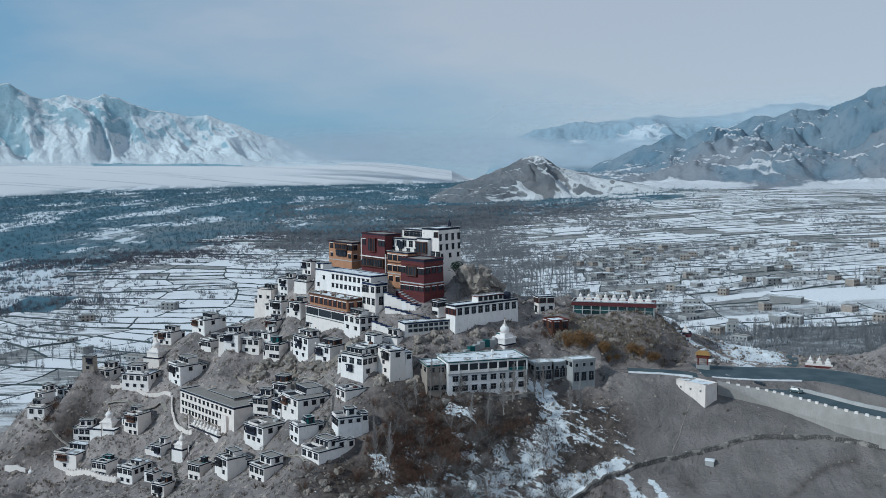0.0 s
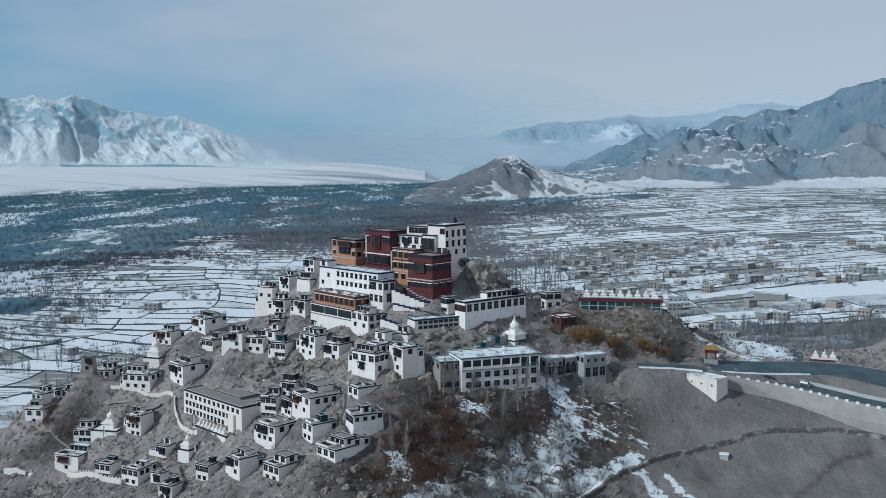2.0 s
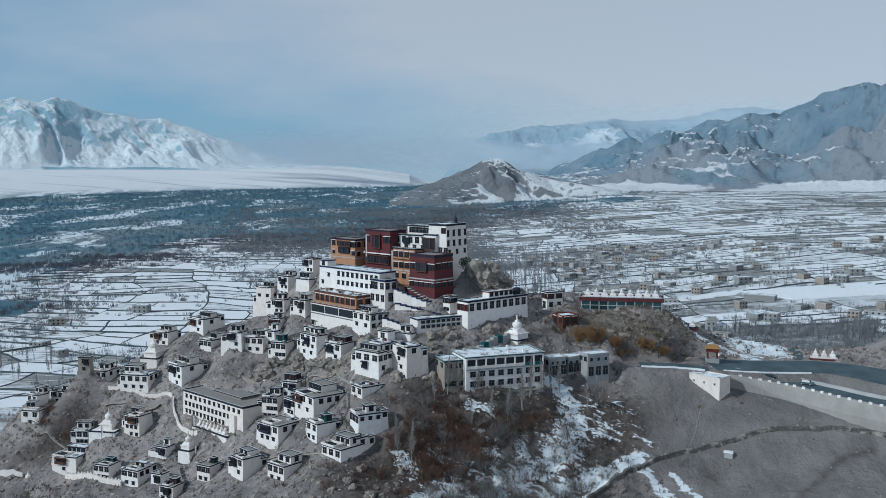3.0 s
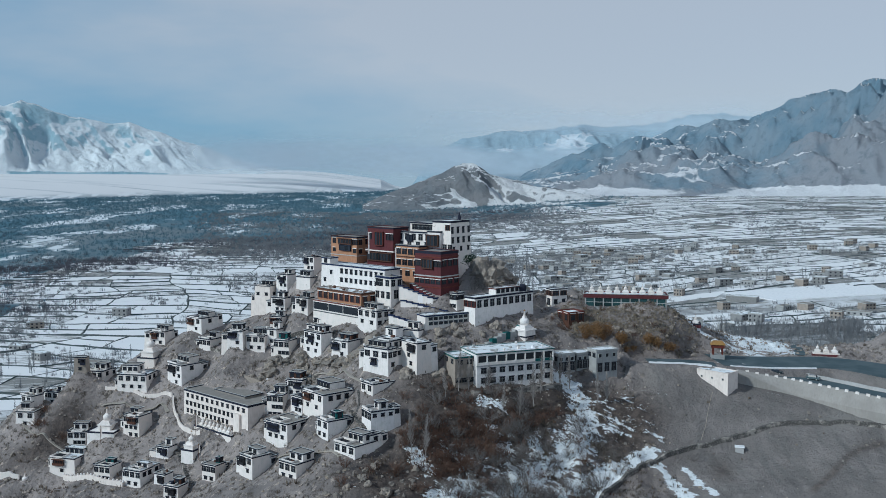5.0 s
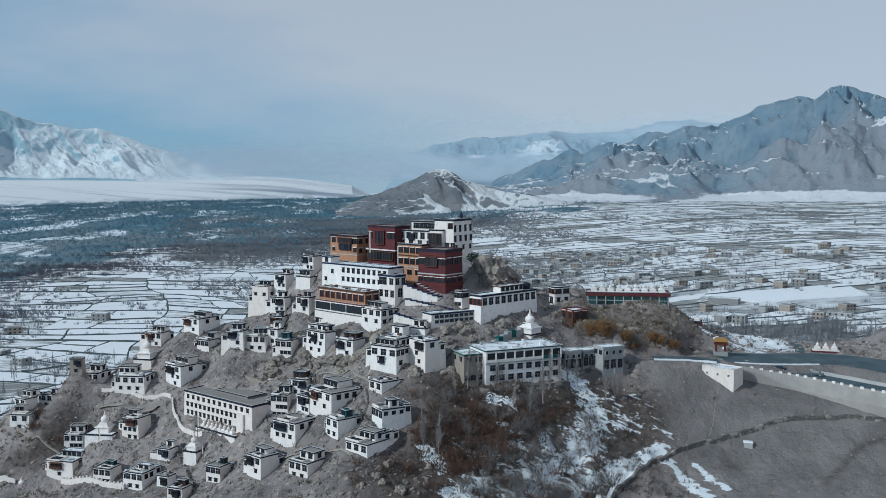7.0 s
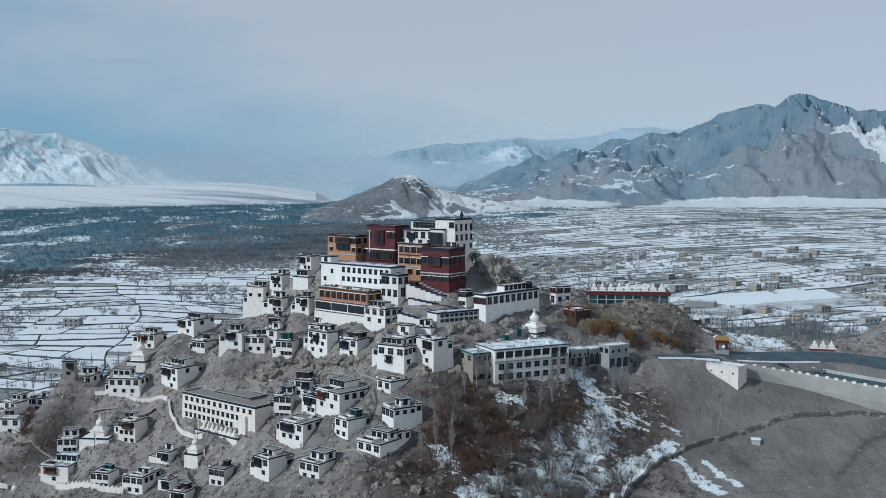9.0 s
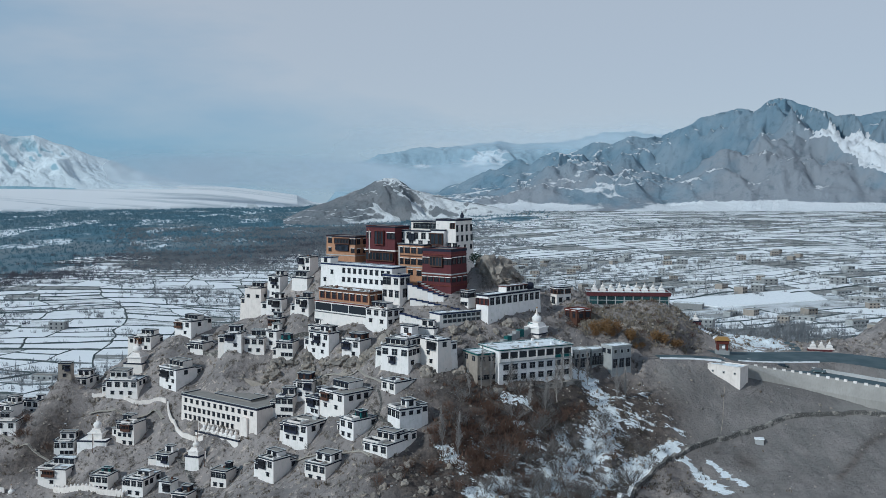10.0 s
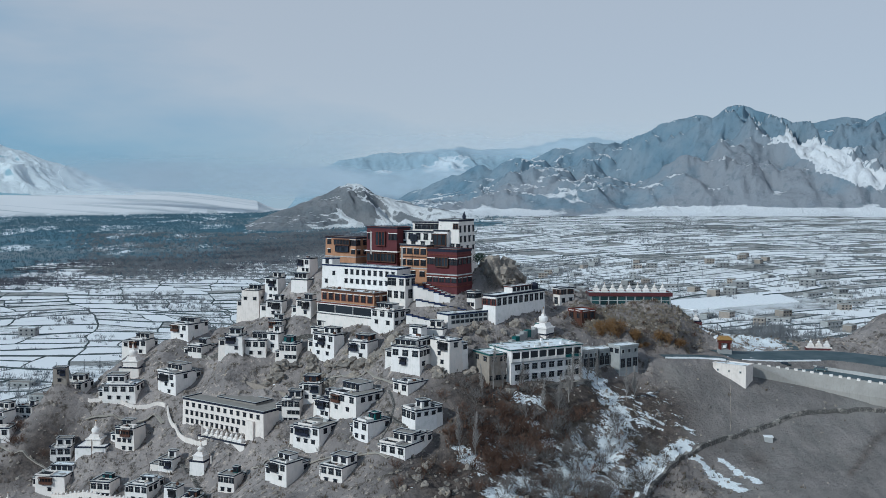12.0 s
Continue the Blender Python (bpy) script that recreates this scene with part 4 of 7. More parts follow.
bm = bmesh.new()
turned(bm, [(1.3, 9.12), (1.3, 10.9), (1.0, 11.4), (0.3, 11.6)], 16, 0.4, 10.5)
part("water_tank", bm, NAVY, ob, "black round water tank", False)
house(-1.6, 316.6, 46.0, -49, 3.4, 3.8, 5.4, "small white house with a pair of black windows by the hall", 2, 2)
# white building with lattice of small windows
ob = great("lattice_wall_building", -5.9, 311.7, 41.5, -65, "white terrace building with a lattice of grey windows", 6, 17.8, 0.3, 3)
block(ob, 0, 0, 0, 6.0, 17.8, 3.9, LIME, SNOWROOF, BLUE, SLATE, rows=[("R", 2.95, 9, 1.4, 1.0, "plain", 0.06, 0.99), ("R", 1.4, 9, 1.4, 1.0, "plain", 0.06, 0.99)], batter=0.04)

# ---- stepped boundary walls with blue copings ----
def stepped_wall(x0, y0, z0, x1, y1, z1, steps, h, label):
    """A white wall that goes down a slope in steps, each with a blue coping."""
    a, b = Vector((x0, y0, 0)), Vector((x1, y1, 0))
    length = (b - a).length
    rot = math.degrees(math.atan2(y1 - y0, x1 - x0))
    ob = thing("stepped_wall", pose(x0, y0, z0, 0, 0, rot), label, "wall", "stepped white walls")
    for i in range(steps):
        p, q = length * i / steps, length * (i + 1) / steps
        z = (z1 - z0) * (i + 0.5) / steps
        bm = bmesh.new()
        box(bm, p, q - 0.004, -0.3, 0.3, z - 4.0, z + h)
        part("wall_bay", bm, LIME, ob)
        bm = bmesh.new()
        box(bm, p - 0.1, q + 0.06, -0.45, 0.45, z + h + 0.004, z + h + 0.42)
        part("coping", bm, BLUE, ob)


stepped_wall(-20.6, 323.0, 52.2, -9.5, 317.0, 48.4, 7, 0.9, "white stepped wall with blue coping below the red temple")
stepped_wall(-9.5, 317.0, 48.2, 1.5, 327.0, 50.0, 4, 0.8, "white terrace wall with blue coping under the temple")
stepped_wall(-20.0, 320.5, 47.6, -5.0, 313.5, 44.6, 8, 0.8, "white stepped stair wall with blue coping")
stepped_wall(-24.0, 315.0, 43.6, -14.0, 306.5, 41.6, 6, 0.8, "lower white stepped wall with blue coping")
slope_at(-14, 317.5, 46.2), slope_at(-18, 313, 42.8), slope_at(-8, 320, 49.0), slope_at(-24, 319, 43), slope_at(2, 322, 47.5), slope_at(-12, 308, 40.6), slope_at(-2, 309, 41.2)

# ---- lower assembly hall with its row of small stupas ----
ob = thing("lower_assembly_hall", pose(-76.4, 325.0, 4.6, 0, 0, -46), "long cream three-storey hall with rows of black windows", "monastery building", "monastery buildings")
slope_at(-95.5, 332.2, 7.0), slope_at(-71.5, 303.8, 5.0), slope_at(-84.5, 317.5, 4.6), slope_at(-79.5, 311.5, 4.4), slope_at(-66, 334, 17.5), slope_at(-57.5, 322, 15.5)
la = block(ob, 0, 0, 0, 36.5, 15.0, 12.2, CREAM, ROOFMUD, NAVY, SLATE, rows=[("F", 10.4, 12, 0.6, 1.0, "black", 0.03, 0.97), ("F", 7.8, 12, 0.6, 1.1, "black", 0.03, 0.8), ("F", 5.2, 11, 0.45, 1.1, "black", 0.04, 0.72), ("R", 2.0, 1, 1.4, 2.2, "timber", 0.6, 0.9)], batter=0.03, tall=0.7)
raised = block(la, 1.0, 1.5, 12.2, 17.0, 7.0, 0.8, ROOFMUD, ROOFMUD, NAVY, SLATE, deep=0.0, name="roof_lantern", tall=0.35)
bm = bmesh.new()
box(bm, 11.0, 14.5, -8.3, -7.0, -2.5, 9.0, 0.2)
part("buttress", bm, CREAM, la)
bm = bmesh.new()
box(bm, -7.5, 13.0, -10.4, -7.3, -9.0, 2.2, 0.05)
terrace = part("front_terrace", bm, LIME, la)
bm = bmesh.new()
ring(bm, -7.6, 13.1, -10.5, -7.35, 1.9, 2.35, 0.4)
part("terrace_band", bm, NAVY, terrace)
for i in range(8):
    p = Matrix(pose(-76.4, 325.0, 4.6, 0, 0, -46)) @ Vector((-4.5 + i * 2.1, -8.9, 2.4))
    stupa(p.x, p.y, p.z, 0.75, "small white stupa in a row before the lower hall", -46, group="small stupas before the lower hall")

# stupas among the houses
stupa(-112.8, 367.1, 17.4, 2.0, "large white stupa on a square house-like plinth", -20, (7.4, 4.2))
stupa(-121.6, 338.2, -1.4, 1.8, "white stupa on a long white plinth with dark band", -14, (10.0, 3.4))
slope_at(-118, 332.5, 0.6), slope_at(-126, 333.5, 0.2), slope_at(-121, 334, 0.7)
stupa(-87.7, 311.3, -0.6, 1.35, "white stupa on a low banded plinth", -29, (5.0, 3.0))
stupa(19.9, 310.5, 36.4, 2.0, "white stupa with a gold finial behind the guest house", -48, (5.2, 1.6))
stupa(-146.0, 327.0, -14.0, 1.3, "old grey stupa on the lower slope", -25)

# ---- three-storey guest house ----
ob = great("guest_house", 11.9, 293.0, 27.2, -73, "grey-white three-storey guest house with open loggias and snowy roof", 12, 25.5, 0.3, 4)
slope_at(13, 285.5, 25.9), slope_at(25, 289.5, 25.7), slope_at(0.5, 281.5, 25.4), slope_at(14, 280.5, 23.6), slope_at(2, 276, 22.4)
gh = block(ob, 0, 0, 0, 12.0, 25.5, 10.2, LIME, SNOWROOF, TEAL, SLATE, rows=[("R", 4.9, 8, 1.2, 1.3, "black", 0.03, 0.98), ("R", 1.9, 8, 1.2, 1.3, "black", 0.03, 0.98), ("L", 5.3, 4, 1.0, 1.2), ("F", 8.2, 2, 1.0, 1.0, "black"), ("F", 5.3, 2, 0.9, 0.9, "black")], deep=4.0, batter=0.0, lip=0.3, tall=0.32)
m, length = faces(12.0, 25.5)["R"]
for i in range(9):
    bm = bmesh.new()
    x = -12.55 + i * 3.137
    box(bm, x - 0.2, x + 0.2, -0.35, 0.1, 6.6, 9.5)
    p = part("pier", bm, LIME, gh)
    p.matrix_local = m
for i in range(8):
    a, b = -12.35 + i * 3.137, -9.61 + i * 3.137
    bm = bmesh.new()
    box(bm, a, b, -0.06, 0.05, 7.5, 9.4)
    p = part("loggia_glazing", bm, GLASS, gh, "dark loggia glazing")
    p.matrix_local = m
    bm = bmesh.new()
    box(bm, a, b, -0.3, 0.05, 6.65, 7.45)
    p = part("loggia_rail", bm, TEAL if i > 5 else LIME, gh)
    p.matrix_local = m
bm = bmesh.new()
box(bm, 5.95, 6.2, -12.8, 12.8, 6.2, 6.55)
part("floor_band", bm, SLATE, gh)
for i in range(9):  # vents and tanks on the roof terrace
    x, y, k = rng.uniform(-4.5, 4.5), -11.5 + i * 2.8 + rng.uniform(-0.8, 0.8), rng.uniform(0.25, 0.5)
    part("roof_vent", box(bmesh.new(), x - k, x + k, y - k, y + k, 10.22, 10.22 + rng.uniform(0.4, 0.9), 0.04), rng.choice((LIME, SLATE, SNOW)), gh)
block(ob, -1.0, -15.6, 0, 9.0, 6.0, 9.0, MUD, SNOWROOF, TEAL, SLATE, rows=[("R", 7.4, 2, 1.0, 1.0), ("R", 2.0, 3, 1.2, 1.0), ("F", 7.4, 2, 1.0, 1.0)], batter=0.0, deep=4.0, name="grey_wing", label="plain grey cement wing")
part("terrace_wall", box(bmesh.new(), 6.3, 9.0, -15.0, 14.5, -6.0, -0.6, 0.1), STONE, ob, "dark rubble terrace under the house")
for x, y, z, rot, w, d, h, lab in ((30.5, 300.0, 29.0, -70, 5.0, 6.0, 5.2, "low grey house with a flat white roof"), (37.0, 303.0, 29.2, -70, 5.0, 6.0, 4.6, "small grey house with a snowy roof"), (43.5, 300.8, 27.0, -69, 5.0, 7.9, 8.1, "grey two-storey block with tall dark windows")):
    ob = thing("annexe_house", pose(x, y, z, 0, 0, rot), lab, "house", "annexes by the guest house")
    slope_at(x, y, z + 0.3)
    block(ob, 0, 0, 0, w, d, h, GREYWALL, SNOWROOF, SLATE, SLATE, rows=[("R", h - 1.6, 3, 1.0, 1.1, "plain"), ("R", max(1.2, h - 5.4), 3, 1.1, 2.4, "black"), ("F", h - 1.6, 2, 0.9, 1.0, "black")], batter=0.0, deep=3.0)

# ---- east side: gate tower, shed, hall of stupas ----
ob = great("gate_tower", 35.3, 335.6, 43.0, -70, "small white gate tower with wooden upper windows", 3.9, 6.4)
block(ob, 0, 0, 0, 3.9, 6.4, 7.0, LIME, SNOWROOF, NAVY, SLATE, rows=[("R", 5.6, 2, 2.1, 1.6, "timber"), ("F", 5.6, 2, 1.2, 1.6, "timber"), ("R", 2.6, 2, 0.9, 1.3), ("F", 2.4, 1, 1.3, 2.0)], batter=0.02)
ob = thing("red_roofed_shed", pose(38.2, 324.8, 39.8, 0, 0, -66), "dark timber shed with a rust-red and snowy roof", "shed")
slope_at(38.2, 322.0, 40.6)
block(ob, 0, 0, 0, 6.4, 6.2, 3.6, TIMBER, SNOWROOF, REDTIMBER, REDTIMBER, rows=[("R", 2.2, 2, 1.6, 2.2, "timber"), ("F", 2.2, 2, 1.4, 2.2, "timber")], batter=0.0, tall=0.9)
ob = great("stupa_hall", 60.2, 336.9, 43.3, -13, "long low hall with green glass front and red roof edge", 28, 8)
slope_at(47, 344, 43), slope_at(77, 337, 41.5), slope_at(55, 332, 42.4), slope_at(70, 328, 41.4)
sh = block(ob, 0, 0, 0, 28.4, 8.0, 4.2, GREYWALL, SNOWROOF, MAROON, SLATE, batter=0.0, tall=1.3, lip=0.5)
for i in range(10):
    x = -13.9 + i * 3.09
    bm = bmesh.new()
    box(bm, x - 0.14, x + 0.14, -4.3, -3.9, -1.5, 3.3)
    part("post", bm, SLATE, sh)
for i in range(9):
    bm = bmesh.new()
    box(bm, -13.7 + i * 3.09, -11.05 + i * 3.09, -4.12, -4.0, 0.3, 3.2)
    part("pane", bm, TEALGLASS, sh)
bm = bmesh.new()
box(bm, -14.0, 14.0, -4.2, -3.98, 1.7, 1.9)
part("transom", bm, SLATE, sh)
for i in range(9):
    p = Matrix(pose(60.2, 336.9, 43.3, 0, 0, -13)) @ Vector((-11.8 + i * 2.95, -1.2, 4.9))
    stupa(p.x, p.y, p.z, 0.82, "small white stupa on the roof of the green hall", -13, group="stupas on the green hall")

# ---- by the road ----
ob = thing("white_store", pose(79.9, 297.7, 19.5, 0, 0, -50), "blank white blockhouse on the road embankment", "building")
block(ob, 0, 0, 0, 11.1, 6.2, 8.8, CREAM, SNOWROOF, CREAM, CREAM, rows=[("F", 6.8, 3, 0.4, 0.4, "plain")], deep=4, batter=0.01, lip=0.02, tall=0.35)
block(ob, -5.6, 2.5, 4.5, 3.4, 5.0, 3.4, CREAM, SNOWROOF, CREAM, CREAM, rows=[("F", 2.0, 3, 0.5, 0.5, "plain")], deep=6, batter=0.01, lip=0.02, tall=0.3, name="side_room")
ob = stupa(85.0, 334.2, 33.6, 0.75, "red and white stupa beside the snowy stair", -20, (3.4, 3.6))
bm = bmesh.new()
ring(bm, -1.9, 1.9, -1.9, 1.9, 2.2, 3.25, 0.4)
part("red_band", bm, MAROON, ob)
ob = thing("road_shrine", pose(86.4, 315.5, 28.9, 0, 0, -15), "red gateway shrine with a gilt pitched roof", "gateway")
for sx in (-1, 1):
    for sy in (-1, 1):
        part("pillar", box(bmesh.new(), sx * 1.5 - 0.25, sx * 1.5 + 0.25, sy * 1.0 - 0.25, sy * 1.0 + 0.25, 0.9, 3.2), REDTIMBER, ob)
part("plinth", box(bmesh.new(), -2.2, 2.2, -1.4, 1.4, -2.0, 0.9), GREYWALL, ob)
part("lintel", box(bmesh.new(), -2.1, 2.1, -1.5, 1.5, 3.2, 4.3), REDTIMBER, ob)
part("roof", box(bmesh.new(), -2.5, 2.5, -1.9, 1.9, 4.3, 5.5, 1.0), GOLD, ob, "tarnished gilt roof")
ob = thing("triple_stupa_base", pose(129.0, 325.5, 26.6, 0, 0, -20), "red and white plinth for three small stupas", "plinth")
part("base", box(bmesh.new(), -4.6, 4.6, -1.4, 1.4, -1.5, 0.7), MAROON, ob)
part("white_course", box(bmesh.new(), -4.4, 4.4, -1.25, 1.25, 0.704, 1.1), LIME, ob)
for i in range(3):
    p = Matrix(pose(129.0, 325.5, 26.6, 0, 0, -20)) @ Vector((-2.8 + 2.8 * i, 0, 1.45))
    stupa(p.x, p.y, p.z, 0.72, "small white stupa on a red plinth by the road", -20, group="three stupas by the road")

# windows and galleries that carry pieces of their own belong to the building itself
bpy.context.view_layer.update()
for ob in list(bpy.data.objects):
    if ob.children and ob.parent and ob.parent.parent:
        top = ob.parent
        while top.parent:
            top = top.parent
        world = ob.matrix_world.copy()
        ob.parent = top
        ob.matrix_world = world

# ---- the ground sheet ----
FX = np.array(FOOT)
DELTA = FX[:, 2] - valley_z(FX[:, 0], FX[:, 1])


def tps(r2):
    return np.where(r2 > 0, 0.5 * r2 * np.log(np.maximum(r2, 1e-9)), 0.0)


N = len(FX)
K = tps((FX[:, None, 0] - FX[None, :, 0]) ** 2 + (FX[:, None, 1] - FX[None, :, 1]) ** 2) + np.eye(N) * 12.0
Q = np.c_[np.ones(N), FX[:, :2]]
LHS = np.block([[K, Q], [Q.T, np.zeros((3, 3))]])
SOL = np.linalg.solve(LHS, np.r_[DELTA, 0, 0, 0])
LINES = {k: np.array([tuple(p) for p in along(v, 1.5)]) for k, v in ROADS.items()}


LATTICE = {}


def lattice_noise(x, y, seed, octaves=4):
    """Smooth value noise for arrays, about -1 to 1."""
    out, amp, tot = np.zeros_like(x), 1.0, 0.0
    if seed not in LATTICE:
        LATTICE[seed] = np.random.RandomState(seed).rand(256, 256) * 2 - 1
    table = LATTICE[seed]
    for o in range(octaves):
        u, v = x * 2 ** o + 31.7 * o, y * 2 ** o + 17.3 * o
        i, j = np.floor(u).astype(int), np.floor(v).astype(int)
        fu, fv = u - i, v - j
        fu, fv = fu * fu * (3 - 2 * fu), fv * fv * (3 - 2 * fv)
        g = lambda a, b: table[a % 256, b % 256]
        out += amp * ((g(i, j) * (1 - fu) + g(i + 1, j) * fu) * (1 - fv) + (g(i, j + 1) * (1 - fu) + g(i + 1, j + 1) * fu) * fv)
        tot += amp
        amp *= 0.5
    return out / tot


def hill_fade(x, y):
    return 1 - smooth(np.hypot((x - 0) / 330, (y - 300) / 235), 0.80, 0.98)


def on_road(x, y):
    near = np.full(np.shape(x), 1e9)
    for key, line in LINES.items():
        for px, py, _ in line:
            near = np.minimum(near, ((x - px) ** 2 + (y - py) ** 2) / (11.0 if key == "upper" else 7.5) ** 2)
    return near < 1


def scree_mask(x, y):
    m = smooth(x, 40, 62) * (1 - smooth(y, 298, 306)) * smooth(x - (y - 250) * 0.15, 38, 58)
    return np.clip(m, 0, 1)


DRIFTS = [(0.72, 5.5, [(30.7, 293), (33.7, 286), (30, 271), (25, 266)]), (0.68, 3.0, [(16.5, 268), (22.5, 260)]), (0.75, 7.0, [(17, 260), (4, 250)]), (0.7, 5.5, [(-4, 251), (-12, 247)]), (0.74, 3.4, [(20, 252), (29, 258.5), (40, 266), (52, 273)]), (0.9, 1.9, [(52.5, 268), (57.5, 252)]), (0.85, 1.4, [(59.5, 266), (64, 253)]), (0.6, 3.0, [(-18, 262), (-14, 256)]), (0.55, 4.0, [(-8, 263), (0, 259)]), (0.55, 3.5, [(5, 270), (10, 263)]), (0.5, 3.0, [(2, 278), (8, 277)])]


def snowy(x, y):
    """How thickly the winding drifts of the gully lie at a place."""
    best = np.zeros(np.shape(x))
    for weight, width, points in DRIFTS:
        for p in along([(a, b, 0) for a, b in points], 1.5):
            best = np.maximum(best, weight * np.exp(-((x - p.x) ** 2 + (y - p.y) ** 2) / width ** 2))
    return best


def ground_z(x, y, rough=True):
    x, y = np.atleast_1d(np.asarray(x, float)), np.atleast_1d(np.asarray(y, float))
    z = valley_z(x, y)
    f = hill_fade(x, y)
    near = f > 0
    if near.any():
        xn, yn = x[near], y[near]
        d = np.full(xn.shape, SOL[N]) + SOL[N + 1] * xn + SOL[N + 2] * yn
        for s in range(0, len(xn), 20000):
            e = slice(s, s + 20000)
            d[e] += tps((xn[e, None] - FX[None, :, 0]) ** 2 + (yn[e, None] - FX[None, :, 1]) ** 2) @ SOL[:N]
        if rough:
            # ribs and outcrops of rock; smoother on scree and beside houses
            pad = np.full(xn.shape, 1e9)
            for fx, fy, _ in FX[:-36]:
                pad = np.minimum(pad, (xn - fx) ** 2 + (yn - fy) ** 2)
            calm = smooth(np.sqrt(pad), 4, 9) * (1 - 0.72 * scree_mask(xn, yn))
            rib = 1 - np.abs(lattice_noise(xn * 0.055 + 3, yn * 0.075, 3, 4)) * 2
            crag = 1 - np.abs(lattice_noise(xn * 0.16, yn * 0.2 + 9, 5, 4)) * 2
            d += calm * (1.9 * rib - 0.9 + 1.9 * (crag - 0.4)) + 0.25 * lattice_noise(xn * 0.5, yn * 0.5, 8, 3)
        zz = valley_z(xn, yn) + d * f[near]
        for key, line in LINES.items():
            best, bz, side = np.full(xn.shape, 1e9), np.zeros(xn.shape), np.zeros(xn.shape)
            way = np.gradient(line[:, :2], axis=0)
            for (px, py, pz), (wx, wy) in zip(line, way):
                q = (xn - px) ** 2 + (yn - py) ** 2
                hit = q < best
                best, bz = np.where(hit, q, best), np.where(hit, pz, bz)
                side = np.where(hit, wx * (yn - py) - wy * (xn - px), side)
            walled = (key == "lower") & (side < 0) & (xn > 86)  # the retaining wall holds this edge
            dist = np.sqrt(best)
            below = (key == "lower") & (side < 0) & ~walled
            u = np.where(walled, 1 - smooth(dist, 4.2, 7.5), 1 - smooth(dist, 10.5 if key == "upper" else 5.6, 15 if key == "upper" else 11))
            zz = np.where(walled & (dist < 8.5), np.minimum(zz, bz - 0.3 - 1.9 * np.clip(dist - 4.0, 0, 2.3) * smooth(xn, 86, 106)), zz)
            u = np.where(below, 1 - smooth(dist, 4.0, 7.0), u)
            u = np.where(walled & (dist > 4.2), 0, u)
            zz = zz * (1 - u) + (bz - 0.12) * u
        z[near] = zz
    return z


def spread(lo, hi, fine_lo, fine_hi, fine, grow, cap):
    """Coordinates with a fine stretch, growing coarser outward."""
    mid = list(np.arange(fine_lo, fine_hi + fine / 2, fine))
    for sign, stop in ((1, hi), (-1, lo)):
        step = fine
        while (mid[-1] < stop) if sign > 0 else (mid[0] > stop):
            step = min(step * grow, cap)
            mid.append(mid[-1] + step) if sign > 0 else mid.insert(0, mid[0] - step)
    return np.array(mid)


gx = spread(-4900, 4900, -180, 165, 1.0, 1.06, 55)
gy = spread(-900, 5000, 228, 392, 1.0, 1.06, 55)
GX, GY = np.meshgrid(gx, gy)
GZ = ground_z(GX.ravel(), GY.ravel()).reshape(GX.shape)
nx, ny = len(gx), len(gy)
idx = np.arange(nx * ny).reshape(ny, nx)
quads = np.stack([idx[:-1, :-1], idx[:-1, 1:], idx[1:, 1:], idx[1:, :-1]], -1).reshape(-1, 4)
me = bpy.data.meshes.new("ground")
me.from_pydata(np.c_[GX.ravel(), GY.ravel(), GZ.ravel()], [], quads.tolist())
me.materials.append(GROUND)
me.shade_smooth()


def put_attr(me, name, values):
    me.attributes.new(name, "FLOAT", "POINT").data.foreach_set("value", np.asarray(values, np.float32).ravel())


def wood_line(x, y):
    """How far past the near edge of the river woods a place lies (metres, about)."""
    x = x + 130 * lattice_noise(x * 0.004 + 5, y * 0.0035, 12, 4)
    return y - np.interp(x, [-1500, -370, -290, 0, 400, 1500], [300, 800, 1330, 1650, 2300, 3600])


X, Y = GX.ravel(), GY.ravel()
put_attr(me, "valley", 1 - smooth(hill_fade(X, Y) + 0.12 * lattice_noise(X * 0.02, Y * 0.02, 9), 0.12, 0.5))
put_attr(me, "scree", scree_mask(X, Y))
steps_snow = np.zeros_like(X)
for px, py in ((79, 337), (82, 335.5), (86, 333.5), (90, 331.5), (94, 329.5), (97.5, 327.5), (101, 325.5), (104, 323.5)):
    steps_snow = np.maximum(steps_snow, np.exp(-(((X - px) / 2.6) ** 2 + ((Y - py) / 2.6) ** 2)))
steps_snow = np.maximum(steps_snow, np.exp(-(((X - 110) / 12) ** 4 + ((Y - 343) / 17) ** 4)))
# dark patches of brush; the two beside the guest house also paint shade
brush = 0.6 * np.exp(-(((X - 70) / 3) ** 2 + ((Y - 264) / 5) ** 2)) + 0.8 * np.exp(-(((X + 138) / 9) ** 2 + ((Y - 344) / 7) ** 2)) + 0.6 * np.exp(-(((X + 147) / 9) ** 2 + ((Y - 336) / 6) ** 2)) + 0.75 * np.exp(-(((X - 12) / 30) ** 2 + ((Y - 284) / 8) ** 2)) + 0.6 * np.exp(-(((X - 46) / 14) ** 2 + ((Y - 288) / 9) ** 2)) + 0.8 * np.exp(-(((X + 22) / 16) ** 2 + ((Y - 250) / 12) ** 2)) + np.exp(-(((X - 1) / 26) ** 2 + ((Y - 265) / 25) ** 2)) + 0.7 * np.exp(-(((X - 43) / 12) ** 2 + ((Y - 278) / 17) ** 2)) + 0.6 * np.exp(-(((X - 58) / 26) ** 2 + ((Y - 319) / 7) ** 2))
ledges = np.exp(-(((X - 45) / 15) ** 2 + ((Y - 282) / 14) ** 2))


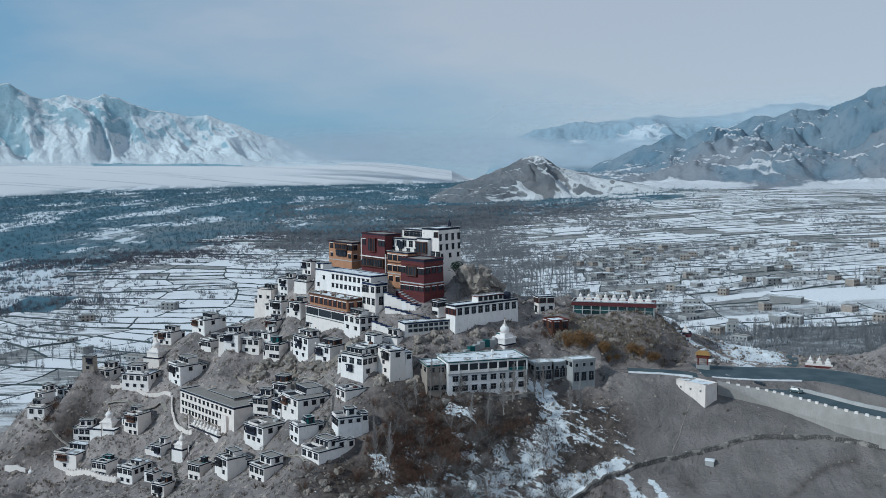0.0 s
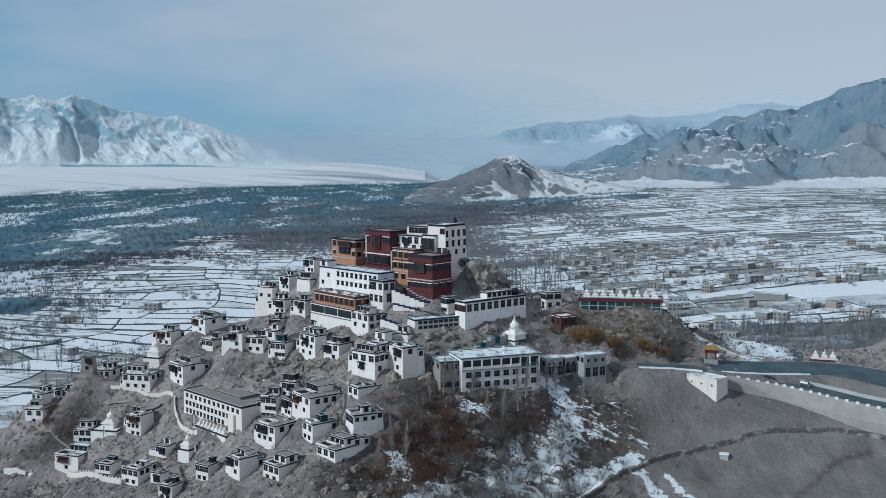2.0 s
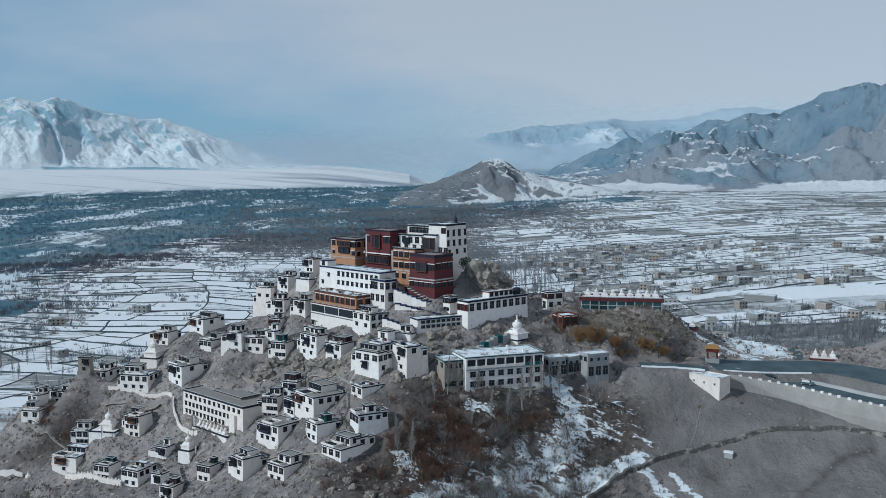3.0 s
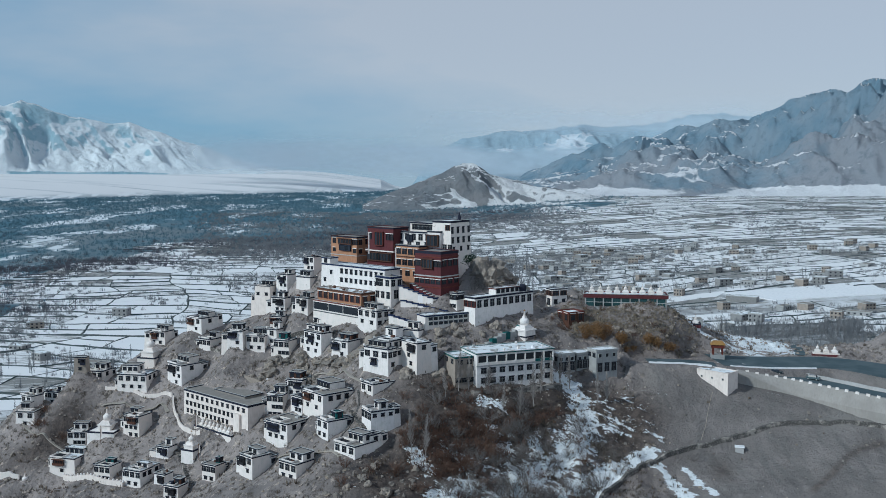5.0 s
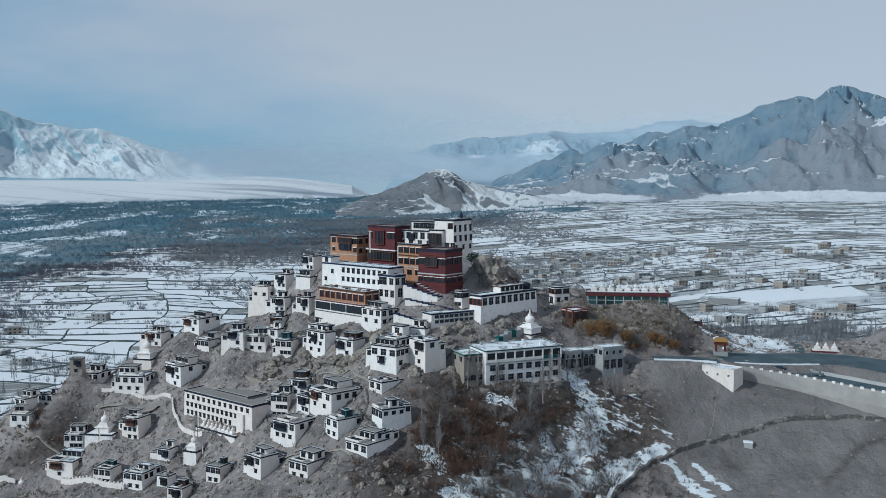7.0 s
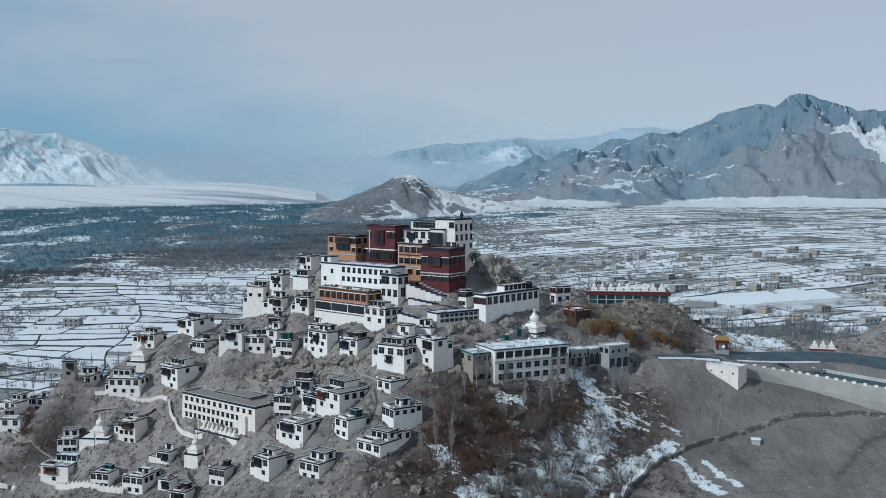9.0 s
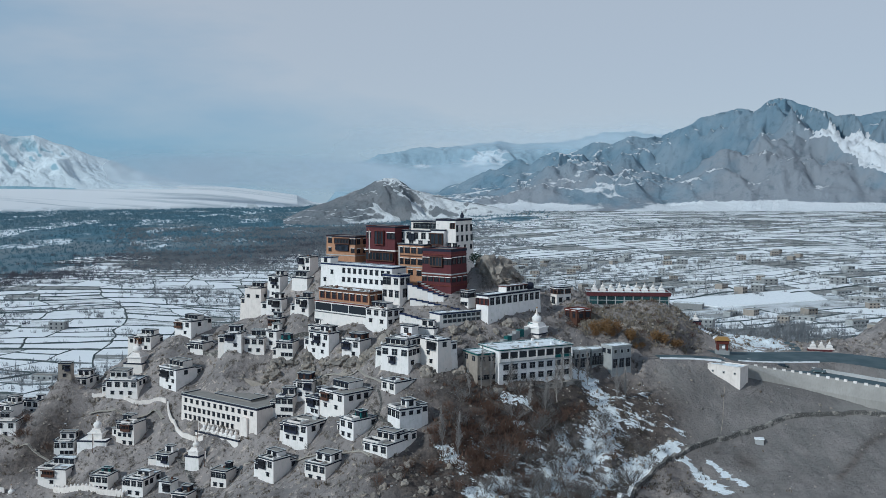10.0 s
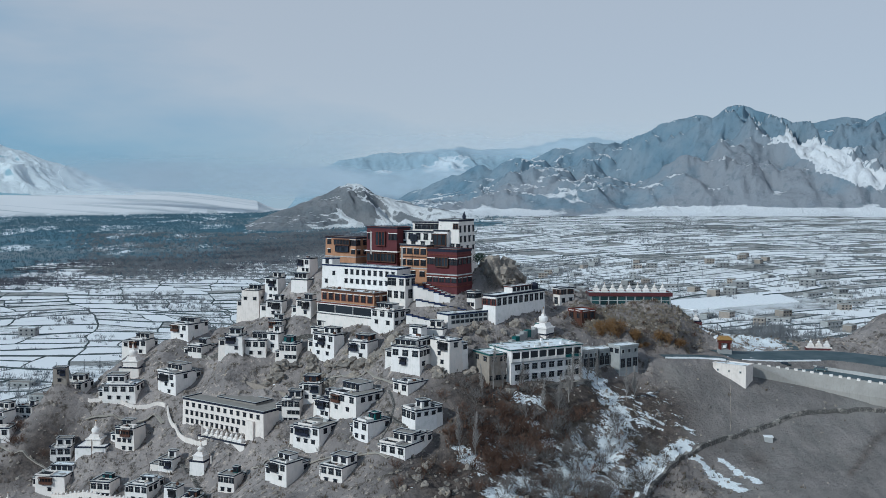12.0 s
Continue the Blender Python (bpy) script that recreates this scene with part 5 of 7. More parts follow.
drifts = [snowy(X, Y), 0.36 * ledges, 0.85 * steps_snow]
put_attr(me, "snow", np.clip(np.max(drifts, 0), 0, 0.9))
for p in along([(90, 250, 0), (98.5, 255.5, 0), (107, 261.5, 0), (117, 265, 0)], 1.0):  # a dark streak in the colour along a furrow of the scree
    brush = np.maximum(brush, 0.6 * np.exp(-((X - p.x) ** 2 + (Y - p.y) ** 2) / 1.6))
put_attr(me, "brush", np.clip(1.2 * brush, 0, 1))
wl = wood_line(X, Y)
wood = smooth(wl + 420 * lattice_noise(X * 0.006, Y * 0.0022, 11), -60, 120)
put_attr(me, "wood", wood)
put_attr(me, "gaps", 0.5 + 0.5 * (1 - smooth(X, -100, 300)))
D = np.hypot(X, Y)
put_attr(me, "fan", smooth(D - fan_start(X, Y) + 140 * lattice_noise(X * 0.0015, Y * 0.006, 13), -60, 160))
orchard = np.exp(-(((X - 230) / 80) ** 4 + ((Y - 580) / 70) ** 4)) + 0.8 * np.exp(-(((X - 130 - (Y - 900) * 0.12) / 270) ** 2)) * smooth(Y, 430, 520) * (1 - smooth(Y, 1300, 1800))
put_attr(me, "orchard", orchard)
ground = tagged(new("ground", me), "hill soil, rock and snowy winter fields of the valley", "ground", kind="structure")

# ---- mountain ranges ----
def mountain_range(name, mat, label, ridge, r_foot, r_crest, r_back, rough, seed, snow_fn=None, wave=1.0):
    """A range seen round the horizon: ridge gives (bearing, elevation angle) in degrees."""
    az = np.arange(ridge[0][0], ridge[-1][0], 0.07 if abs(ridge[0][0]) < 63 else 0.4)
    el = np.interp(az, [p[0] for p in ridge], [p[1] for p in ridge])
    rr = np.concatenate([np.linspace(r_foot, r_crest, 90), np.linspace(r_crest, r_back, 8)[1:]])
    A, R = np.meshgrid(np.radians(az), rr)
    E = np.repeat(el[None, :], len(rr), 0)
    px, py = -35 + R * np.sin(A), 5 + R * np.cos(A)
    crest = 91 + R * 0 + r_crest * np.tan(np.radians(E))
    foot = valley_z(px, py) - 6
    u = np.clip((R - r_foot) / (r_crest - r_foot), 0, 1)
    warp = 130 * lattice_noise(px / 380, py / 380, seed + 2, 4)
    warq = 130 * lattice_noise(px / 380 + 9, py / 380 + 4, seed + 3, 4)
    arc, ca, sa = A * 0.5 * (r_foot + r_crest), math.cos(0.75), math.sin(0.75)
    spur = 1 - np.abs(lattice_noise((arc * ca + R * sa + warp) / (400 * wave) + 7, (R * ca - arc * sa + warq) / (1100 * wave), seed, 6)) * 2.4
    spur2 = 1 - np.abs(lattice_noise((px + 0.6 * warq) / 150, (py - 0.6 * warp) / 150, seed + 1, 6)) * 2.2
    teeth = 1 - np.abs(lattice_noise(px / 55, py / 55, seed + 4, 3)) * 2
    mid = np.sin(np.pi * u) ** 0.8 * smooth(u, 0.0, 0.22)
    rise = u ** 1.1 + 0.85 * rough * mid * (spur - 0.5) + 0.24 * rough * mid * (spur2 - 0.5) + 0.09 * rough * (spur2 - 0.55) * u + 0.03 * rough * (teeth - 0.5) * u ** 3
    back = np.clip((R - r_crest) / (r_back - r_crest), 0, 1)
    z = foot + (crest - foot) * np.clip(rise, -0.02, 1.2) * (1 - 0.6 * back)
    jag = 0.32 * rough * lattice_noise(arc / 45, arc * 0 + seed, seed + 6, 4)
    z = np.minimum(z, 91 + R * np.tan(np.radians(E + jag)))
    me = bpy.data.meshes.new(name)
    n, k = A.shape[1], A.shape[0]
    ids = np.arange(n * k).reshape(k, n)
    q = np.stack([ids[:-1, 1:], ids[:-1, :-1], ids[1:, :-1], ids[1:, 1:]], -1).reshape(-1, 4)
    me.from_pydata(np.c_[px.ravel(), py.ravel(), z.ravel()], [], q[:, ::-1].tolist())
    me.materials.append(mat)
    me.shade_smooth()
    put_attr(me, "skirt", 1 - smooth(u, 0.25, 0.65))
    high = (np.degrees(np.arctan2(z - 91, R)) + 1.7) / (E + 1.7)
    put_attr(me, "snow", (snow_fn(np.degrees(A), u, high) if snow_fn else np.zeros_like(u)))
    return tagged(new(name, me), label, "mountains", kind="structure")


def west_snow(a, u, h):
    # snow kept off a strip at the foot, whose blue paints its shade
    return 0.22 * (1 - smooth(u, 0.35, 0.75)) - 0.9 * (1 - smooth(u, 0.05, 0.10)) * smooth(a, -21, -19) * (1 - smooth(a, -14, -10))


def east_snow(a, u, h):
    bowl = 0.65 * np.exp(-(((a - 33.2 + 9 * (h - 0.6)) / 1.4) ** 2)) * smooth(h, 0.2, 0.4) * (1 - smooth(h, 0.82, 0.95))
    apron = 0.55 * smooth(a, 20.5, 24) * (1 - smooth(h, 0.05, 0.12)) + 0.35 * (1 - smooth(a, 13, 19)) * (1 - smooth(h, 0.06, 0.16))
    streaks = 0.04 * np.exp(-(((a - 17.5) / 4) ** 2)) * smooth(h, 0.15, 0.3)
    return bowl + apron + streaks + 0.25 * (1 - smooth(u, 0.02, 0.06)) * (1 - np.exp(-(((a - 18.3) / 3.2) ** 2)))


def far_snow(a, u, h):
    return 0.6 * np.exp(-(((a - 11.6) / 1.5) ** 2)) * smooth(h, 0.6, 0.7) * (1 - smooth(h, 0.84, 0.95)) + 0.6 * np.exp(-(((a - 8) / 0.9) ** 2) - ((h - 0.7) / 0.035) ** 2)


def knoll_snow(a, u, h):
    saddle = 0.27 * smooth(a, 6.0, 7.4) * (1 - smooth(h, 0.72, 0.9))
    return saddle - 0.03 + 0.16 * smooth(a, 4.2, 5.6) * (1 - smooth(a, 8, 9)) + 0.3 * np.exp(-(((a - 5.0) / 0.9) ** 2)) * (1 - smooth(h, 0.2, 0.34))


mountain_range("backdrop_mountains_west", RANGE_L, "snow-covered mountain range with bare ribs in haze-blue colour", [(-62, 5.0), (-45, 4.6), (-30, 4.5), (-25.1, 3.85), (-24.3, 4.0), (-23.4, 3.5), (-22.6, 3.15), (-21.4, 3.4), (-20.3, 3.2), (-19.4, 3.55), (-18.5, 3.3), (-17.7, 2.9), (-16.2, 2.65), (-15, 2.35), (-13.9, 2.4), (-12.4, 1.95), (-11.2, 1.5), (-9.6, 1.0), (-8.0, 0.4), (-6, -0.1), (-4, -0.6)], 4520, 4820, 4920, 0.36, 21, west_snow, 0.5)
mountain_range("backdrop_mountains_east", RANGE_R, "bare mountain ridge in haze-blue colour, streaked with snow", [(7.2, -1.4), (8.2, -0.9), (8.9, -0.5), (9.55, -0.2), (11.2, 0.38), (12.5, 0.95), (13.5, 1.35), (14.2, 1.1), (15.5, 1.83), (16.3, 1.7), (17.1, 1.95), (18, 2.3), (19, 2.15), (19.9, 2.6), (21.2, 2.65), (21.8, 2.55), (22.7, 3.0), (23.9, 3.6), (24.8, 3.85), (26, 4.2), (26.8, 4.0), (27.4, 4.45), (28.5, 4.7), (29.6, 4.25), (31.1, 3.8), (32.4, 3.65), (33.2, 3.85), (34.2, 3.95), (35.0, 3.8), (36.5, 4.5), (40, 5.0), (50, 5.2), (64, 4.6)], 2750, 3900, 4300, 0.7, 33, east_snow)
mountain_range("backdrop_mountains_far", RANGE_B, "cloud-veiled mountains behind the ridge, paled blue for haze", [(1.6, -1.9), (2.4, -1.0), (3.3, 0.3), (4.3, 1.2), (5.5, 1.65), (7.2, 1.95), (8.9, 2.05), (10.5, 2.15), (12.2, 2.35), (13.8, 2.3), (15.5, 2.35), (17, 2.55), (18.6, 2.85), (20.2, 3.0), (21.5, 2.75), (27, 3.0), (32, 2.6)], 4350, 4840, 4920, 0.4, 47, far_snow)
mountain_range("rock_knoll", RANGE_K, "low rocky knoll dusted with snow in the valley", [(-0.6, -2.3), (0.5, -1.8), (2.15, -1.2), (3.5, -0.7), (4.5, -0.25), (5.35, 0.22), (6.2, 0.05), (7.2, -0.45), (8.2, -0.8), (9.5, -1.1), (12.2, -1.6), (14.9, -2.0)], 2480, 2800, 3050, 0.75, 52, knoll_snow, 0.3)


def cloud_bank(name, radius, seed, label):
    """A thin bank of cloud lying along the far range, denser low in the valley's mouth."""
    az, el = np.arange(-20, 27.01, 0.25), np.arange(-1.0, 4.81, 0.1)
    A, B = np.meshgrid(az, el)
    wisp = 0.5 * lattice_noise(A * 0.35, B * 0.9, seed, 4)
    mouth = smooth(A, -14, -5) * (1 - smooth(A, 3, 8)) * smooth(B, -0.62, 0.0) * (1 - smooth(B - 0.5 * wisp, 0.7, 2.3))
    tops = smooth(A, 0, 6) * smooth(B, 1.3, 2.3) * (1 - smooth(B, 2.6, 4.2)) * np.clip(0.62 + wisp, 0, 1)
    west = 0.35 * (1 - smooth(A, -16, -11)) * smooth(B, 0.6, 1.4) * (1 - smooth(B, 2.2, 3.0)) * np.clip(0.5 + 1.5 * wisp, 0, 1)
    fog = 0.62 * smooth(A, -3, 1.5) * (1 - smooth(A, 9, 16)) * smooth(B, -0.95, -0.4) * (1 - smooth(B, 0.5, 1.4))
    wedge = 0.55 * np.exp(-(((A - 11.6) / 2.0) ** 2) - ((B - 1.0 - wisp) / 0.45) ** 2)
    edge = smooth(A, -20, -17) * (1 - smooth(A, 24, 27))
    dens = np.clip(0.8 * mouth + 0.7 * tops + west + fog + wedge, 0, 0.95) * edge
    R = radius + 0 * A
    px, py, pz = -35 + R * np.sin(np.radians(A)), 5 + R * np.cos(np.radians(A)), 91 + R * np.tan(np.radians(B))
    ids = np.arange(A.size).reshape(A.shape)
    q = np.stack([ids[:-1, :-1], ids[:-1, 1:], ids[1:, 1:], ids[1:, :-1]], -1).reshape(-1, 4)
    me = bpy.data.meshes.new(name)
    me.from_pydata(np.c_[px.ravel(), py.ravel(), pz.ravel()], [], q.tolist())
    me.materials.append(CLOUD)
    me.shade_smooth()
    put_attr(me, "veil", dens)
    return tagged(new(name, me), label, "cloud", kind="structure")


cloud_bank("backdrop_cloud", 4325, 71, "thin low cloud veiling the far mountains")
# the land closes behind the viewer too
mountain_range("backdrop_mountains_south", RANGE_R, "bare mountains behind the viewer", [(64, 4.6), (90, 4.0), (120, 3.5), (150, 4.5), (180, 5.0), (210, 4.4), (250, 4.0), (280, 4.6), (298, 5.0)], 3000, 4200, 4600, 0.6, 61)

# ---- roads ----
def ribbon(name, line, width, mat, label, lift=0.0, kind="structure", category="road"):
    pts = [Vector(p) for p in line]
    bm = bmesh.new()
    rows = []
    for i, p in enumerate(pts):
        t = (pts[min(i + 1, len(pts) - 1)] - pts[max(i - 1, 0)])
        t.z = 0
        n = Vector((-t.y, t.x, 0)).normalized()
        rows.append([bm.verts.new(p + n * width * s + Vector((0, 0, lift - dz))) for s, dz in ((0.5, 0.3), (0.5, 0), (-0.5, 0), (-0.5, 0.3))])
    for a, b in zip(rows, rows[1:]):
        for j in range(3):
            bm.faces.new((a[j], b[j], b[j + 1], a[j + 1]))
    bmesh.ops.recalc_face_normals(bm, faces=bm.faces)
    return tagged(new(name, mesh_of(bm, name, mat)), label, category, kind=kind)


def side_line(line, off, dz=0.0):
    out = []
    for i in range(len(line)):
        t = np.array(line[min(i + 1, len(line) - 1)]) - np.array(line[max(i - 1, 0)])
        n = np.array((-t[1], t[0])) / max(1e-6, math.hypot(t[0], t[1]))
        out.append((line[i][0] + n[0] * off, line[i][1] + n[1] * off, line[i][2] + dz))
    return out


ribbon("road_lower", LINES["lower"], 6.6, ASPHALT, "worn grey asphalt road along the embankment")
ribbon("road_upper", LINES["upper"], 19.0, ASPHALT, "wide grey asphalt road bend")


def low_wall(name, line, width, height, sink, mat, label, category="wall"):
    """A continuous low wall along a line."""
    pts = [Vector(p) for p in line]
    bm = bmesh.new()
    rows = []
    for i, p in enumerate(pts):
        t = (pts[min(i + 1, len(pts) - 1)] - pts[max(i - 1, 0)])
        t.z = 0
        n = Vector((-t.y, t.x, 0)).normalized() * width / 2
        up = Vector((0, 0, height + 0.15 * noise.noise(p * 0.4)))
        down = Vector((0, 0, -sink))
        rows.append([bm.verts.new(v) for v in (p + n * 1.2 + down, p + n + up, p - n + up, p - n * 1.2 + down)])
    for a, b in zip(rows, rows[1:]):
        for j in range(3):
            bm.faces.new((a[j], b[j], b[j + 1], a[j + 1]))
    bm.faces.new(rows[0]), bm.faces.new(rows[-1][::-1])
    bmesh.ops.recalc_face_normals(bm, faces=bm.faces)
    return tagged(new(name, mesh_of(bm, name, mat)), label, category, kind="structure")


low_wall("road_divider", side_line([tuple(p) for p in LINES["lower"]][20:], 4.4, 0.0), 0.6, 0.9, 1.0, CONCRETE, "pale concrete wall between the two roads")
REVETMENT = weathered("stained_beige_concrete", (0.38, 0.355, 0.33), (0.26, 0.24, 0.22), 0.25)
lower = [tuple(p) for p in LINES["lower"]][18:]
bm = bmesh.new()
rows = []
for i, (a, b, c) in enumerate(zip(side_line(lower, -3.5), side_line(lower, -4.4), side_line(lower, -6.3))):
    k = smooth(np.array(float(i)), 0, 13)
    rows.append([bm.verts.new(v) for v in ((a[0], a[1], a[2] - 0.4), (a[0], a[1], a[2] + 0.12), (b[0], b[1], b[2] + 0.10), (c[0], c[1], c[2] - 0.5 - 3.6 * float(k)), (c[0] - 0.2, c[1] + 0.2, c[2] - 8))])
for a, b in zip(rows, rows[1:]):
    for j in range(4):
        bm.faces.new((a[j], b[j], b[j + 1], a[j + 1]))
bmesh.ops.recalc_face_normals(bm, faces=bm.faces)
tagged(new("retaining_wall", mesh_of(bm, "retaining_wall", REVETMENT)), "sloping pale concrete revetment below the road", "wall", kind="structure")
low_wall("snowy_kerb", side_line([tuple(p) for p in LINES["lower"]][:14], -3.6, 0.05), 0.5, 0.3, 0.6, SNOW, "snow-topped kerb beside the road")
low_wall("snow_verge", side_line([tuple(p) for p in LINES["lower"]][15:30], 3.7, 0.02), 0.9, 0.2, 0.6, SNOW, "thin bank of snow along the road verge", "snow")
low_wall("snow_kerb", side_line([tuple(p) for p in LINES["upper"]][2:20], -9.8, 0.02), 0.7, 0.2, 0.6, SNOW, "snow lying along the edge of the wide road", "snow")
edge = side_line([tuple(p) for p in LINES["lower"]], -4.3, 0.0)
post_me = mesh_of(box(bmesh.new(), -0.55, 0.55, -0.24, 0.24, -0.2, 0.55, 0.05), "kerb_block", LIME)
for i in range(20, len(edge) - 1):
    if i % 2 == 0:
        p, q = edge[i], edge[i + 1]
        ob = tagged(new("kerb_block", post_me), "white-painted concrete kerb block on the road edge", "kerb block", "kerb blocks")
        ob.matrix_world = pose(*p, 0, 0, math.degrees(math.atan2(q[1] - p[1], q[0] - p[0])))
pw = along(PATHWALL, 1.2)
PW = [(p.x, p.y, float(ground_z(p.x, p.y)[0])) for p in pw]
low_wall("dry_stone_wall", PW, 0.9, 1.15, 1.5, STONE, "long dry-stone wall winding over the scree slope")
low_wall("wall_snow", [(x, y, float(ground_z(x, y)[0])) for x, y, _ in side_line(PW[:32], 1.6)], 2.2, 0.12, 1.2, SNOW, "drift of snow along the stone wall", "snow")
z = float(ground_z(77.5, 272.0)[0])
ob = thing("concrete_tank", pose(77.5, 271.5, z, 0, 0, -20), "small concrete water tank with a snowy lid", "tank")
part("body", box(bmesh.new(), -1.2, 1.2, -0.9, 0.9, -1.5, 0.9), CONCRETE, ob)
part("lid", box(bmesh.new(), -1.4, 1.4, -1.1, 1.1, 0.904, 1.15, 0.08), SNOW, ob)


def car(x, y, z, rot, mat, label):
    """A parked car: body, cabin, four wheels with rims, lamps."""
    ob = thing("parked_car", pose(x, y, z, 0, 0, rot), label, "car", "cars on the road")
    bm = bmesh.new()
    box(bm, -2.1, 2.1, -0.85, 0.85, 0.35, 0.95, 0.06)
    part("body", bm, mat, ob)
    bm = bmesh.new()
    box(bm, -1.5, 1.2, -0.78, 0.78, 0.954, 1.52, 0.28)
    part("cabin", bm, GLASS, ob, "dark glazed cabin")
    for sx in (-1.3, 1.3):
        for sy in (-0.8, 0.8):
            bm = bmesh.new()
            turned(bm, [(0.33, -0.1), (0.33, 0.1)], 14)
            wh = part("wheel", bm, TYRE, ob)
            wh.matrix_local = pose(sx, sy, 0.33, 90)
            bm = bmesh.new()
            turned(bm, [(0.19, -0.12), (0.19, 0.12)], 10)
            part("rim", bm, SLATE, wh)
    for s in (-0.6, 0.6):
        bm = bmesh.new()
        box(bm, 2.04, 2.12, s - 0.16, s + 0.16, 0.62, 0.8)
        part("headlight", bm, SLATE, ob)


DARKPAINT = weathered("dark_car_paint", (0.03, 0.04, 0.045), (0.02, 0.025, 0.03), 1.0, 0.3)
GREENPAINT = weathered("teal_car_paint", (0.10, 0.14, 0.15), (0.06, 0.09, 0.10), 1.0, 0.3)
car(100.5, 301.2, 25.95, -25, DARKPAINT, "dark car standing on the lower road")
car(110.6, 296.0, 25.1, -42, GREENPAINT, "grey-teal car standing on the lower road")

# ---- lanes, terrace walls and steps on the hillside ----
def lane_wall(points, width, height, mat, label, name="terrace_wall", gap=1.2):
    pts = along([(x, y, 0) for x, y in points], gap)
    line = [(p.x, p.y, float(ground_z(p.x, p.y)[0])) for p in pts]
    return low_wall(name, line, width, height, 1.2, mat, label)


low_wall("terrace_wall", [tuple(p) for p in along([(-78, 339, 20.2), (-70, 331, 19.3), (-61.5, 322.3, 18.0)], 1.5)], 0.6, 1.2, 4.0, MUD, "tan plastered retaining wall behind the lower hall")
lane_wall([(-126, 353), (-117, 350.5), (-110.6, 347), (-103, 344.5), (-100, 342)], 0.6, 0.9, CREAM, "pale plastered terrace wall along a lane")
lane_wall([(-99.5, 341), (-98.5, 337), (-95.5, 330), (-90.5, 323.5), (-86, 318)], 0.5, 1.2, CREAM, "pale parapet wall beside the lower hall")
lane_wall([(-157, 331), (-152, 329.5), (-148.5, 328.5)], 0.6, 1.6, LIME, "old whitewashed wall at the hill foot")
lane_wall([(-5, 298), (-9.6, 294.8), (-13.4, 290.6), (-18, 286.6)], 0.5, 0.7, STONE, "rubble wall beside a stepped path")
lane_wall([(-40, 268), (-36, 275), (-33.5, 281), (-34, 288)], 0.5, 0.35, STONE, "low rubble wall along the lane between houses")
lane_wall([(-60, 340), (-52, 337), (-44, 333)], 0.6, 1.4, STONE, "rubble terrace wall under the houses")
lane_wall([(-96, 365), (-88, 357), (-83, 352), (-80, 349)], 0.6, 1.0, STONE, "rubble wall below upper houses")


def crenel_wall(points, label):
    """A low white wall crowned by a row of small rounded caps."""
    pts = along([(x, y, 0) for x, y in points], 1.5)
    line = [(p.x, p.y, float(ground_z(p.x, p.y)[0])) for p in pts]
    w = low_wall("capped_wall", line, 0.7, 1.5, 1.5, CREAM, label)
    cap = mesh_of(turned(bmesh.new(), [(0.34, -0.2), (0.36, 0.25), (0.22, 0.5), (0.05, 0.62)], 8), "wall_cap", LIME, False)
    for p in line:
        c = part("wall_cap", cap, None, w)
        c.matrix_world = pose(p[0], p[1], p[2] + 1.55)


crenel_wall([(-133, 326), (-124, 318.2), (-117, 313), (-109, 308.5)], "white wall topped with a row of round caps")


def steps(points, width, label):
    """Steps of stone going up a slope."""
    pts = along([(x, y, 0) for x, y in points], 0.8)
    ob = thing("stone_stair", pose(0, 0, 0), label, "stair")
    for a, b in zip(pts, pts[1:]):
        za = float(ground_z(a.x, a.y)[0])
        bm = bmesh.new()
        box(bm, -0.5, 0.5, -width / 2, width / 2, -0.5, 0.22)
        st = part("step", bm, STONE, ob)
        st.matrix_local = pose(a.x, a.y, za, 0, 0, math.degrees(math.atan2(b.y - a.y, b.x - a.x)))


steps([(-94.5, 320.5), (-91, 313), (-88.5, 306.5), (-85.5, 300)], 1.8, "grey stone stair climbing between small houses")
steps([(-31.5, 269), (-33.5, 275), (-35.5, 281)], 1.5, "pale stone stair beside white houses")
ob = thing("covered_stair", pose(0, 0, 0), "teal-roofed stair climbing behind the guest house", "stair")
for i in range(10):
    u = i / 9
    x, y = 4 + 14.5 * u, 300.5 + 10.5 * u
    zz = float(ground_z(x, y)[0])
    bm = bmesh.new()
    box(bm, -1.0, 1.0, -0.8, 0.8, -0.8, 1.7 + 0.15 * (i % 2))
    pt = part("stair_bay", bm, GREYWALL if i % 3 else TEAL, ob)
    pt.matrix_local = pose(x, y, zz, 0, 0, 36)
# snowy stair going down from the hall of stupas to the road
pts = along([(77, 336, 0), (82, 333, 0), (88, 329, 0), (94, 324, 0)], 0.9)
ob = thing("snowy_stair", pose(0, 0, 0), "snow-dusted stair descending the spur to the road", "stair")
for a, b in zip(pts, pts[1:]):
    bm = bmesh.new()
    box(bm, -0.55, 0.55, -1.5, 1.5, -0.6, 0.3)
    st = part("step", bm, SNOW if rng.random() < 0.7 else STONE, ob)
    st.matrix_local = pose(a.x, a.y, float(ground_z(a.x, a.y)[0]), 0, 0, math.degrees(math.atan2(b.y - a.y, b.x - a.x)))

lane_wall([(77, 293.5), (74, 288), (70.5, 281), (67.5, 276)], 0.2, 0.08, MUD, "thin pale pipe running down the scree", "pipe", 2.0)


def footpath(points, width, label):
    pts = along([(x, y, 0) for x, y in points], 1.2)
    ribbon("path_" + str(len(points)), [(p.x, p.y, float(ground_z(p.x, p.y)[0]) + 0.12) for p in pts], width, CREAMEARTH, label, category="path")


